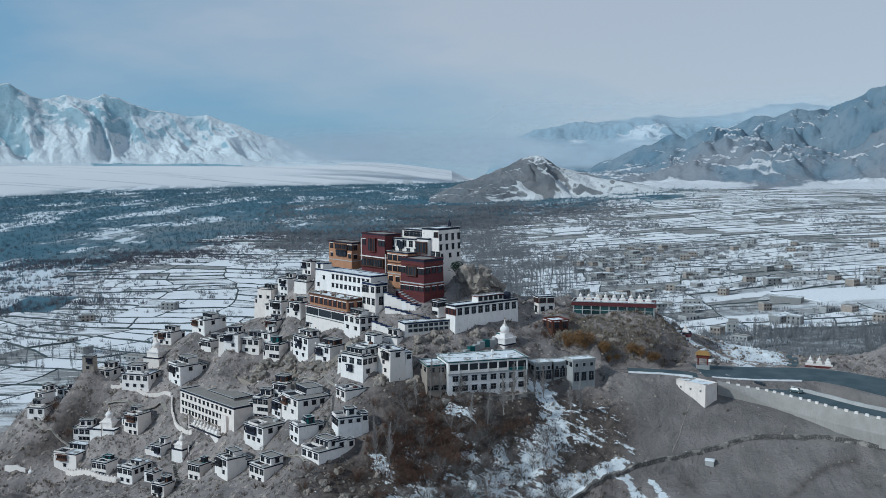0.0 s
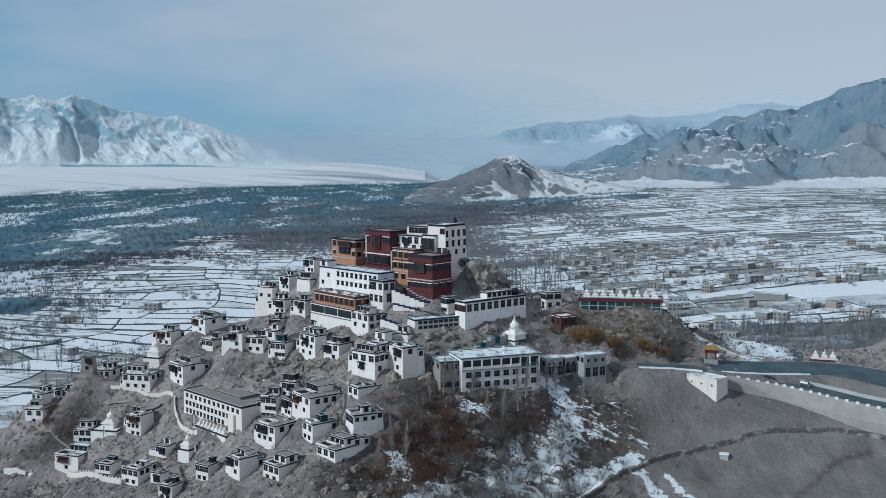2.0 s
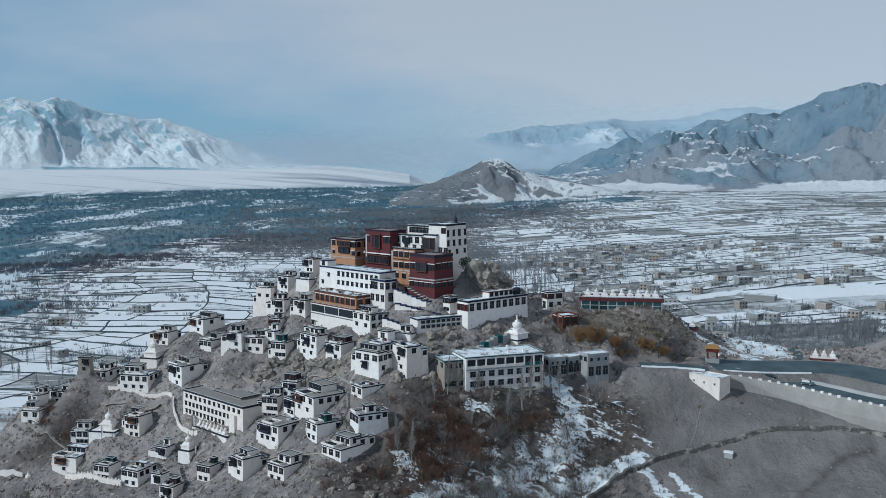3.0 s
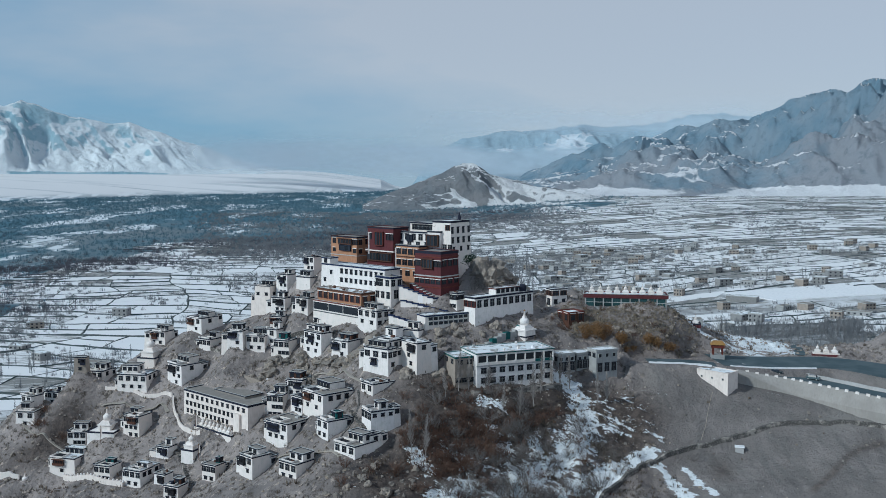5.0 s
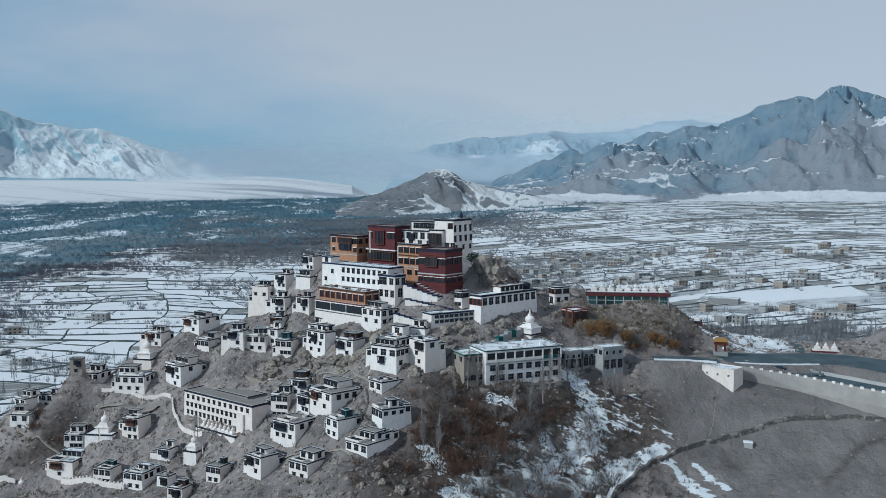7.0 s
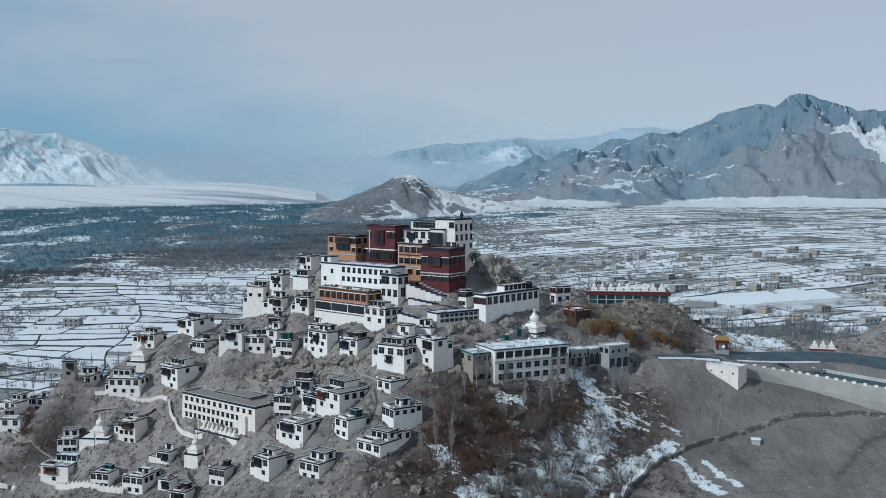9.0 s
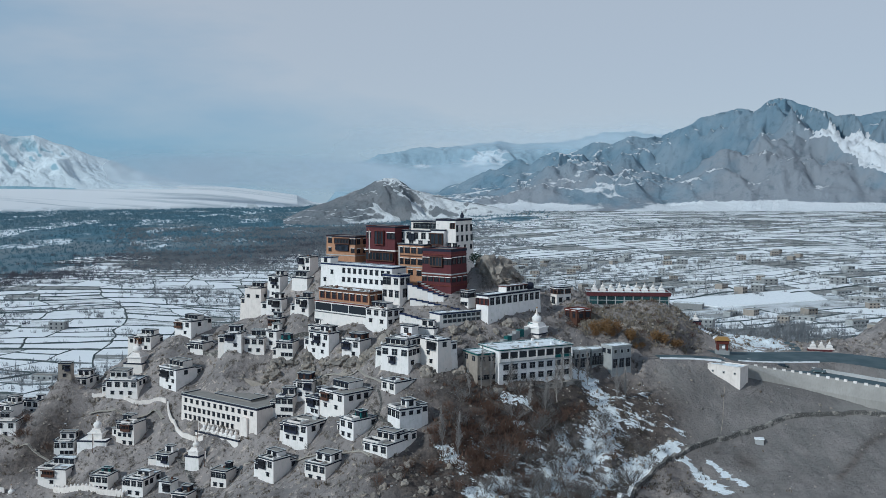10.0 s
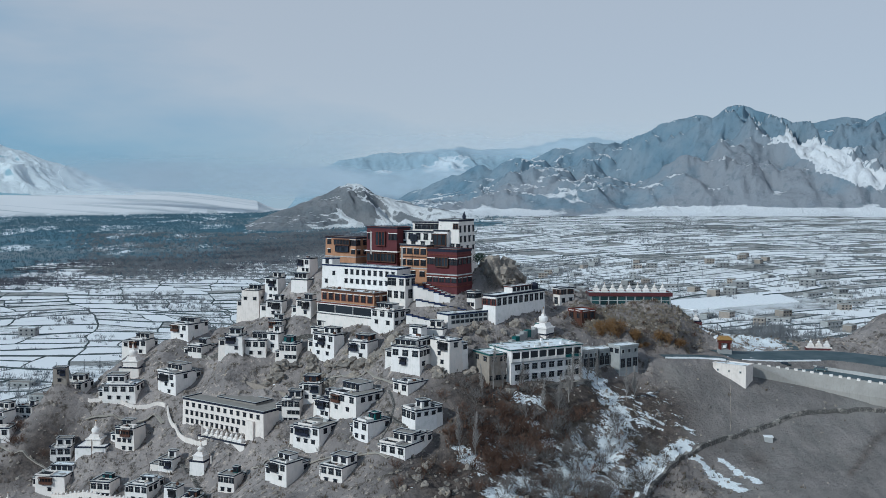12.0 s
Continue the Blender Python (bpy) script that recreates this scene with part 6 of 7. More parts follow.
CREAMEARTH = weathered("trodden_pale_earth", (0.42, 0.38, 0.33), (0.30, 0.265, 0.23), 0.4)
ribbon("road_lane", [(p.x, p.y, float(ground_z(p.x, p.y)[0]) + 0.15) for p in along([(100, 368, 0), (112, 364, 0), (120, 357, 0), (124.5, 345, 0), (123, 334, 0), (120, 326, 0)], 1.2)], 3.6, ASPHALT, "narrow grey lane curving round the snow slope")
footpath([(-160, 356), (-152, 348), (-145.5, 343), (-137, 339)], 1.2, "pale trodden footpath across the slope")
footpath([(-126, 349), (-118, 346), (-110, 343.5), (-103, 341.5), (-100, 337)], 2.2, "pale lane below the upper houses")
footpath([(-72, 300), (-66, 290), (-58, 281), (-49, 273), (-42, 267), (-38, 260)], 1.6, "pale lane between the lower houses")
footpath([(-55, 322), (-50, 316), (-44, 308), (-38, 301), (-33, 292), (-31, 288)], 1.6, "pale lane under the rock band")


def flag_pole(x, y, h, up=0.0):
    ob = thing("flag_pole", pose(x, y, float(ground_z(x, y)[0]) + up), "tall wooden prayer flag pole", "pole", "flag poles")
    part("pole", turned(bmesh.new(), [(0.09, -0.5), (0.05, h)], 8), TIMBER, ob)
    part("finial", turned(bmesh.new(), [(0.04, h), (0.14, h + 0.12), (0.03, h + 0.35)], 8), GOLD, ob)
    part("flag", box(bmesh.new(), 0.06, 0.5, -0.015, 0.015, h * 0.45, h - 0.3), CREAM, ob)


flag_pole(-88, 320, 7), flag_pole(-122, 331, 6), flag_pole(-85, 308, 5), flag_pole(-31, 350, 15), flag_pole(-21.5, 341, 13)

# ---- plants ----
def limb(bm, a, b, ra, rb, seg=3):
    d = (b - a)
    if d.length < 1e-4:
        return
    q = d.to_track_quat("Z", "Y")
    lo = [bm.verts.new(a + q @ Vector((ra * math.cos(2 * math.pi * i / seg), ra * math.sin(2 * math.pi * i / seg), 0))) for i in range(seg)]
    hi = [bm.verts.new(b + q @ Vector((rb * math.cos(2 * math.pi * i / seg), rb * math.sin(2 * math.pi * i / seg), 0))) for i in range(seg)]
    for i in range(seg):
        bm.faces.new((lo[i], lo[(i + 1) % seg], hi[(i + 1) % seg], hi[i]))


def sprout(bm, r, base, way, length, rad, depth, forks, spreadk):
    """Branch that splits into finer ones."""
    mid = base + way * length * 0.5 + Vector((r.uniform(-1, 1), r.uniform(-1, 1), r.uniform(-0.3, 0.6))) * length * 0.07
    tip = base + way * length
    if depth == 0:
        limb(bm, base, tip, rad, rad * 0.4)
        return
    limb(bm, base, mid, rad, rad * 0.75)
    limb(bm, mid, tip, rad * 0.75, rad * 0.4)
    for i in range(forks):
        s = base.lerp(tip, r.uniform(0.35, 1.0))
        w = (way + Vector((r.gauss(0, 1), r.gauss(0, 1), r.gauss(0.25, 0.5))) * spreadk).normalized()
        sprout(bm, r, s, w, length * r.uniform(0.45, 0.75), rad * 0.5, depth - 1, forks, spreadk)


def bare_tree_meshes(seed, height, stems, kind):
    r = random.Random(seed)
    tr, cr = bmesh.new(), bmesh.new()
    if kind == "poplar":
        limb(tr, Vector((0, 0, -0.5)), Vector((0.1, 0, height * 0.95)), height * 0.012, height * 0.002, 6)
        for i in range(100 if height < 14 else 46):
            z = height * r.uniform(0.12, 0.95)
            a = r.uniform(0, 6.283)
            out = Vector((math.cos(a), math.sin(a), r.uniform(1.9, 3.4))).normalized()
            sprout(cr, r, Vector((0, 0, z)), out, height * r.uniform(0.12, 0.24) * (1.15 - z / height), 0.05 if height < 14 else 0.1, 1, 4, 0.3)
    else:
        for i in range(stems):
            a = 6.283 * i / stems + r.uniform(-0.5, 0.5)
            lean = r.uniform(0.15, 0.75) if stems > 1 else 0.08
            w = Vector((math.cos(a) * lean, math.sin(a) * lean, 1)).normalized()
            b = Vector((math.cos(a) * 0.2, math.sin(a) * 0.2, -0.4))
            limb(tr, b, b + w * height * 0.4, height * 0.014, height * 0.009, 5)
            for j in range(4 if stems > 3 else 8):
                s = b + w * height * r.uniform(0.15, 0.42)
                ww = (w + Vector((r.gauss(0, 0.55), r.gauss(0, 0.55), r.gauss(0.1, 0.25)))).normalized()
                sprout(cr, r, s, ww, height * r.uniform(0.3, 0.52), 0.045, 2, 4, 0.5)
    return tr, cr


def tree_kind(name, seed, height, stems, kind, bark, twigs, label, category, group, leaves=0):
    tr, cr = bare_tree_meshes(seed, height, stems, kind)
    if leaves:
        r = random.Random(seed + 5)
        for _ in range(leaves):
            u = Vector((r.gauss(0, 1), r.gauss(0, 1), r.gauss(0, 1))).normalized() * r.random() ** 0.4
            c = Vector((u.x * height * 0.45, u.y * height * 0.45, height * 0.62 + u.z * height * 0.36))
            n = Vector((r.gauss(0, 1), r.gauss(0, 1), r.gauss(0, 1))).normalized()
            t = n.orthogonal().normalized() * 0.16
            o = n.cross(t)
            cr.faces.new([cr.verts.new(c + v) for v in (t, o, -t)])
    ob = thing(name, pose(0, 0, -500), label, category, group)
    part("trunk", tr, bark, ob)
    part("crown", cr, twigs, ob)
    return ob


BUSHES = [tree_kind("bare_bush", 40 + i, 4.2, 6, "bush", BARK, RUSSET, "russet leafless bush on the gully slope", "bush", "bushes in the gully") for i in range(4)]
TREES = [tree_kind("bare_tree", 60 + i, 6.5, 3, "tree", BARK, TWIG, "grey leafless fruit tree on snow", "tree", "bare trees on the slope") for i in range(4)]
POPLARS = [tree_kind("poplar_tree", 80 + i, 13.0, 1, "poplar", PALETWIG, PALETWIG, "slender leafless grey poplar", "tree", "bare poplars") for i in range(3)]
FARPOPLARS = [tree_kind("poplar_tree", 70 + i, 22.0, 1, "poplar", GROVE, GROVE, "tall leafless grey poplar in a grove on the plain", "tree", "poplars on the plain") for i in range(3)]
JUNIPER = weathered("dark_evergreen_leaf", (0.030, 0.055, 0.040), (0.018, 0.032, 0.026), 2.0)
GREENS = [tree_kind("juniper_tree", 95, 5.0, 4, "bush", BARK, JUNIPER, "dark green juniper tree beside the palace wall", "tree", "", 1500)]
GOLDS = [tree_kind("yellow_bush", 90 + i, 3.4, 5, "bush", BARK, GOLDTWIG, "yellow-leaved autumn bush on the slope", "bush", "yellow bushes under the cliff", 420) for i in range(2)]


def plant(kinds, x, y, s):
    if on_road(np.array([x]), np.array([y]))[0]:
        return None
    src = rng.choice(kinds)
    z = float(ground_z(x, y)[0])
    ob = copy_thing(src, pose(x, y, z - 0.15, rng.uniform(-4, 4), rng.uniform(-4, 4), rng.uniform(0, 360)))
    ob.scale = (s * rng.uniform(0.85, 1.2), s * rng.uniform(0.85, 1.2), s)
    return ob


for _ in range(150):  # russet brush on the steep gully
    x, y = rng.gauss(-4, 15), rng.gauss(262, 12)
    if y < 243 or (x < -22 and y > 256) or y > 281 or (snowy(np.array(x), np.array(y)) > 0.35 and rng.random() < 0.8):
        continue
    plant(BUSHES, x, y, rng.uniform(0.6, 1.25))
for _ in range(95):
    x, y = rng.gauss(8, 18), rng.gauss(264, 12)
    if y < 244 or x < -15 or y > 284:
        continue
    plant(TREES, x, y, rng.uniform(0.55, 1.1))
for _ in range(40):
    plant(TREES if rng.random() < 0.5 else BUSHES, rng.uniform(-24, 30), rng.uniform(240, 252), rng.uniform(0.5, 1.0))
for x, y in ((8, 274), (13, 275), (-4, 283), (25.5, 290), (-15, 260), (-18.7, 262), (28, 291.5), (-1, 283.5), (5, 284.5), (18, 280), (21, 286), (-8, 280), (31, 291), (39, 287), (42, 288)):
    plant(POPLARS, x, y, rng.uniform(0.7, 1.05))
for i in range(22):
    plant(GOLDS, 40 + i * 1.7 + rng.uniform(-2, 2), 314.5 + rng.uniform(-1.2, 2.2), rng.uniform(0.5, 1.5))
for i in range(26):
    plant(BUSHES, rng.uniform(30, 80), rng.uniform(315, 331), rng.uniform(0.3, 0.7))
for x, y, s in ((5, 325, 0.9), (8, 326, 0.9), (11, 331, 0.9), (4, 322, 0.7), (14, 333, 0.8), (20, 337, 0.8), (25, 341, 0.6), (44, 338, 0.8), (46, 341, 0.7)):
    plant(TREES, x, y, s)
plant(GREENS, 4.6, 333.5, 1.0)
for _ in range(46):  # scattered scrub among the houses
    x, y = rng.uniform(-150, -30), rng.uniform(262, 362)
    plant(BUSHES if rng.random() < 0.4 else TREES, x, y, rng.uniform(0.25, 0.6))
for _ in range(8):
    plant(BUSHES, rng.gauss(-146, 4), rng.gauss(349, 3), rng.uniform(0.7, 1.1))
for i in range(70):  # poplar row beyond the road
    u = rng.random()
    plant(FARPOPLARS, 190 + 95 * u + rng.uniform(-8, 8), 600 - 20 * u + rng.uniform(-20, 22), rng.uniform(0.5, 0.75))
for i in range(46):  # tall grove behind the monastery
    plant(FARPOPLARS, rng.gauss(80, 26), rng.gauss(640, 40), rng.uniform(0.8, 1.1))
for i in range(90):
    y = rng.uniform(560, 1050)
    plant(FARPOPLARS, y * rng.uniform(0.06, 0.135), y, rng.uniform(0.7, 1.1))
for i in range(40):
    y = rng.uniform(600, 1200)
    plant(FARPOPLARS, y * rng.uniform(0.14, 0.45), y, rng.uniform(0.3, 0.6))
for i in range(36):
    y = rng.uniform(430, 700)
    plant(FARPOPLARS, -0.5 * y + rng.uniform(-60, 60), y, rng.uniform(0.3, 0.6))
for i in range(40):  # poplars in the fields west of the hill
    plant(FARPOPLARS, rng.uniform(-290, -160), rng.uniform(500, 640), rng.uniform(0.4, 0.6))


# ---- far woods, one joined mass ----
def woods(name, places, mat, label, k=14):
    """Many small leafless crowns, each a tuft of upward spikes."""
    r = np.random.RandomState(5)
    verts, tris = [], []
    for x, y, z, s in places:
        for i in range(k):
            a = r.rand() * 6.283
            rad = s * (0.08 + 0.36 * r.rand())
            cx, cy = x + math.cos(a) * rad, y + math.sin(a) * rad
            h = s * (0.4 + 0.6 * r.rand()) * (1 - 0.7 * rad / s)
            w = s * (0.055 if k < 8 else 0.026)
            b = len(verts)
            t = r.rand() * 6.283
            for j in range(3):
                verts.append((cx + w * math.cos(t + 2.09 * j), cy + w * math.sin(t + 2.09 * j), z + h * 0.12))
            verts.append((cx + math.cos(a) * s * 0.15, cy + math.sin(a) * s * 0.15, z + h))
            tris += [(b, b + 1, b + 3), (b + 1, b + 2, b + 3), (b + 2, b, b + 3)]
    me = bpy.data.meshes.new(name)
    me.from_pydata(verts, [], tris)
    me.materials.append(mat)
    return tagged(new(name, me), label, "woodland", kind="stuff")


def scatter(n, seed, keep, xr, yr, size):
    r = np.random.RandomState(seed)
    x, y = r.uniform(*xr, n), r.uniform(*yr, n)
    ok = keep(x, y, r) & (hill_fade(x, y) < 0.05)
    x, y = x[ok], y[ok]
    z = valley_z(x, y)
    s = r.uniform(*size, len(x)) * (1 + np.hypot(x, y) / 3600)
    return list(zip(x.tolist(), y.tolist(), z.tolist(), s.tolist()))


def river(x, y, r):
    w = wood_line(x, y) + 420 * lattice_noise(x * 0.006, y * 0.0022, 11)
    dense = lattice_noise(x * 0.011, y * 0.005, 15, 4)
    return (w > -60) & ((w > 190) | (r.rand(len(x)) < 0.4)) & (np.hypot(x, y) < fan_start(x, y)) & (np.abs(x) < 0.62 * y + 60) & (dense > -0.42 + 0.5 * r.rand(len(x)) - 0.25)


def groves(x, y, r):
    dense = lattice_noise(x * 0.013, y * 0.007, 17, 4)
    orch = np.exp(-(((x - 130 - (y - 900) * 0.12) / 210) ** 2)) * smooth(y, 430, 520)
    return (np.abs(x) < 0.6 * y + 40) & (dense + 0.22 * orch + 0.16 * (x < -120) + 0.3 * np.exp(-((wood_line(x, y) + 60) / 190) ** 2) > 0.16 + 0.22 * r.rand(len(x))) & (wood_line(x, y) < 160) & ((x < 330) | (r.rand(len(x)) < 0.3))


woods("river_woods", scatter(70000, 1, river, (-1900, 1400), (700, 4700), (3.2, 5.6)), FARWOOD, "leafless woods along the river flats, blue with painted haze", 6)
woods("valley_groves", scatter(42000, 2, groves, (-420, 950), (420, 2100), (2.4, 5.0)), GROVE, "grey leafless orchards and hedges in the fields", 18)

def edge_wood(x, y, r):
    """Looser trees where woods and fields meet, and round the foot of the hill."""
    w = wood_line(x, y)
    clump = lattice_noise(x * 0.016, y * 0.007, 19, 4)
    rim = np.exp(-((w - 40) / 260) ** 2)
    foot = np.exp(-(((x + 235) / 95) ** 2 + ((y - 560) / 130) ** 2))
    return (np.abs(x) < 0.62 * y + 60) & (clump + 0.34 * np.maximum(rim, 0.9 * foot) > 0.26 + 0.25 * r.rand(len(x)))


woods("field_edge_trees", scatter(8000, 4, edge_wood, (-700, 420), (430, 2400), (2.4, 5.2)), HEDGE, "lilac-grey leafless trees where the woods meet the fields", 18)

tr = np.random.RandomState(23)
thick = []
while len(thick) < 5200:
    cx, cy = tr.uniform(-560, 260), tr.uniform(640, 2300)
    w = wood_line(np.array([cx]), np.array([cy]))[0]
    if not -160 < w < 420 or abs(cx) > 0.6 * cy:
        continue
    along_x, along_y = tr.uniform(10, 46), tr.uniform(8, 26)
    for _ in range(int(along_x * 1.6)):
        x, y = cx + tr.normal(0, along_x), cy + tr.normal(0, along_y)
        thick.append((x, y, float(valley_z(np.array(x), np.array(y))), tr.uniform(4.0, 8.5)))
THICKET = twig("brown_lilac_thicket", (0.105, 0.105, 0.125), (0.17, 0.165, 0.18))
woods("willow_thickets", thick, THICKET, "dense lilac-brown leafless thickets at the edge of the woods", 16)

grove = []
while len(grove) < 3600:
    d, a = tr.uniform(820, 2400), tr.uniform(-3.5, 8.0)
    if a < 0.2 and d < 1450:
        continue
    if tr.rand() < 0.35 + 0.65 * np.exp(-((a - 1.5 - 2.0 * (1800 - d) / 1000) / 1.6) ** 2) - (0.5 if a > 5 and d > 1300 else 0):
        cx, cy = d * math.sin(math.radians(a)) - 10, d * math.cos(math.radians(a))
        for _ in range(int(tr.uniform(4, 22))):
            x, y = cx + tr.normal(0, 11), cy + tr.normal(0, 16)
            grove.append((x, y, float(valley_z(np.array(x), np.array(y))), tr.uniform(4.5, 9.5)))
for _ in range(480):
    x, y = tr.uniform(165, 300), tr.uniform(525, 640)
    grove.append((x, y, float(valley_z(np.array(x), np.array(y))), tr.uniform(4.0, 8.5)))
for _ in range(330):  # grey groves among the river woods
    d, a = tr.uniform(1250, 2500), tr.uniform(-10, 5)
    cx, cy = d * math.sin(math.radians(a)) - 20, d * math.cos(math.radians(a))
    for _ in range(int(tr.uniform(4, 20))):
        x, y = cx + tr.normal(0, 22), cy + tr.normal(0, 20)
        grove.append((x, y, float(valley_z(np.array(x), np.array(y))), tr.uniform(5.0, 9.5)))
woods("poplar_groves", grove, GROVE, "tall hazy grey leafless groves behind the monastery", 16)

# ---- walled plots on the plain ----
def bent(u, v):
    """The plan of the plots, bent so that no line runs straight for long."""
    x = u + 26 * lattice_noise(u * 0.006, v * 0.006, 81, 2) + 6 * lattice_noise(u * 0.03, v * 0.03, 82, 2)
    y = v + 34 * lattice_noise(u * 0.005 + 7, v * 0.006, 83, 2) + 6 * lattice_noise(u * 0.03 + 3, v * 0.03, 84, 2)
    return x, y


def split(quad, limit, r, seams, leaves, deep):
    """Halve a plot across its longer sides until it is small enough; each cut is a bank."""
    a, b, c, d = quad
    area = abs((c[0] - a[0]) * (d[1] - b[1]) - (d[0] - b[0]) * (c[1] - a[1])) / 2
    if area < limit * r.uniform(0.6, 1.5):
        leaves.append(quad)
        return
    mixed = lambda p, q, t: (p[0] + (q[0] - p[0]) * t, p[1] + (q[1] - p[1]) * t)
    span = lambda p, q: math.hypot(p[0] - q[0], (p[1] - q[1]) * deep)
    if span(a, b) + span(c, d) < span(b, c) + span(d, a):
        a, b, c, d = b, c, d, a
    m, n = mixed(a, b, r.uniform(0.36, 0.64)), mixed(d, c, r.uniform(0.36, 0.64))
    seams.append((m, n))
    split((a, m, n, d), limit, r, seams, leaves, deep)
    split((m, b, c, n), limit, r, seams, leaves, deep)


def is_field(x, y):
    w = wood_line(x, y) + 420 * lattice_noise(x * 0.006, y * 0.0022, 11)
    yard = ((x > 235) & (x < 405) & (y > 700) & (y < 815)) | ((x > 150) & (x < 305) & (y > 515) & (y < 645))
    return (np.abs(x) < 0.62 * y + 120) & (w < 110 + 260 * lattice_noise(x * 0.011, y * 0.006, 86, 3)) & (np.hypot(x / 330, (y - 300) / 235) > 1.04) & (np.hypot(x, y) < 2850) & ~yard


pr = random.Random(91)
seams, leaves = [], []
cell = 230
knot = {(i, j): (i * cell + pr.uniform(-70, 70), j * cell + pr.uniform(-70, 70)) for i in range(-8, 10) for j in range(0, 13)}
for i in range(-8, 9):
    for j in range(0, 12):
        q = [knot[i, j], knot[i + 1, j], knot[i + 1, j + 1], knot[i, j + 1]]
        far = math.hypot(q[0][0], q[0][1] + 100)
        seams += [(q[0], q[1]), (q[0], q[3])]
        split(q, (1500 if i < 0 else 1900) * (1 + (far / 1700) ** 2), pr, seams, leaves, 1.35 if i < 0 else 2.1)
verts, polys = [], []
for quad in leaves:
    cx, cy = bent(np.array([sum(p[0] for p in quad) / 4]), np.array([sum(p[1] for p in quad) / 4]))
    if not is_field(cx, cy)[0]:
        continue
    rim = []
    for p, q in zip(quad, quad[1:] + quad[:1]):
        n = max(2, int(math.dist(p, q) / 14))
        rim += [(p[0] + (q[0] - p[0]) * t / n, p[1] + (q[1] - p[1]) * t / n) for t in range(n)]
    px, py = bent(np.array([p[0] for p in rim]), np.array([p[1] for p in rim]))
    mx, my = px.mean(), py.mean()
    px, py = mx + (px - mx) * 0.97, my + (py - my) * 0.97
    polys.append(list(range(len(verts), len(verts) + len(px))))
    verts += list(zip(px, py, valley_z(px, py) + 0.25))
me = bpy.data.meshes.new("winter_plots")
me.from_pydata(verts, [], polys)
me.materials.append(PLOTS)
tagged(new("winter_plots", me), "snow-covered winter plots with patches of stubble", "fields", kind="stuff")
verts, tris, hedge = [], [], []
for p, q in seams:
    if pr.random() < 0.08:
        continue
    n = max(2, int(math.dist(p, q) / 9))
    t = np.linspace(0, 1, n + 1)
    px, py = bent(p[0] + (q[0] - p[0]) * t, p[1] + (q[1] - p[1]) * t)
    if not is_field(px[n // 2:n // 2 + 1], py[n // 2:n // 2 + 1])[0]:
        continue
    gx_, gy_ = np.gradient(px), np.gradient(py)
    k_ = np.maximum(np.hypot(gx_, gy_), 1e-6)
    nx_, ny_ = -gy_ / k_, gx_ / k_
    east = px.mean() > 60
    tall, wide = (pr.uniform(0.3, 0.9), pr.uniform(0.8, 1.5)) if east else (pr.uniform(0.5, 1.2), pr.uniform(1.1, 1.9))
    if abs(q[1] - p[1]) > abs(q[0] - p[0]):
        tall, wide = 0.45 * tall, 0.6 * wide
    pz = valley_z(px, py)
    b = len(verts)
    for a in range(n + 1):
        h = tall * pr.uniform(0.6, 1.3)
        verts += [(px[a] - nx_[a] * wide, py[a] - ny_[a] * wide, pz[a] - 0.1), (px[a] + pr.uniform(-0.3, 0.3), py[a] + pr.uniform(-0.3, 0.3), pz[a] + 0.25 + h), (px[a] + nx_[a] * wide, py[a] + ny_[a] * wide, pz[a] - 0.1)]
    for a in range(n):
        c = b + 3 * a
        tris += [(c, c + 3, c + 4, c + 1), (c + 1, c + 4, c + 5, c + 2)]
    if pr.random() < (0.3 if east else 0.07):
        for a in range(n):
            for _ in range(2):
                if pr.random() < 0.75:
                    u = pr.random()
                    hedge.append((px[a] + (px[a + 1] - px[a]) * u + pr.uniform(-1, 1), py[a] + (py[a + 1] - py[a]) * u + pr.uniform(-1, 1), pz[a], pr.uniform(2.2, 5.5)))
me = bpy.data.meshes.new("field_banks")
me.from_pydata(verts, [], tris)
me.materials.append(BANKS)
tagged(new("field_banks", me), "low dark scrubby banks between the plots", "field banks", kind="stuff")
woods("hedgerow_trees", hedge, HEDGE, "leafless hedgerow trees along the field banks", 10)

# ---- village on the plain ----
def village_house(w, d, h, wall, snow, label, cols):
    ob = thing("village_house", pose(0, 0, -600), label, "house", "village houses")
    b = block(ob, 0, 0, 0, w, d, h, wall, SNOWROOF if snow else ROOFMUD, SLATE, SLATE, deep=1.0, batter=0.0)
    dark = mesh_of(box(bmesh.new(), -0.7, 0.7, -0.06, 0.2, -0.65, 0.65), "window", GLASS)
    for wall_key, n in (("F", cols), ("R", 1)):
        m, length = faces(w, d)[wall_key]
        for zc in ([h - 1.7] if h < 5 or wall_key == "R" else [h - 1.7, h - 4.6]):
            for i in range(n):
                o = part("window", dark, None, b)
                o.matrix_local = m @ pose(length * ((i + 0.5) / n - 0.5), 0, zc)
    return ob


VILLAGE = [village_house(11, 9, 3.6, VILLAGEWALL, True, "pale single-storey village house with a snowy roof", 3), village_house(13, 9, 6.4, VILLAGEWALL, True, "pale two-storey village house", 3), village_house(10, 8, 6.2, MUD, False, "mud-brick two-storey village house", 3), village_house(16, 8, 3.6, GREYWALL, False, "long grey village building with a flat mud roof", 4), village_house(9, 9, 6.2, GREYWALL, False, "grey two-storey village house with a bare roof", 2)]


HOMES = []


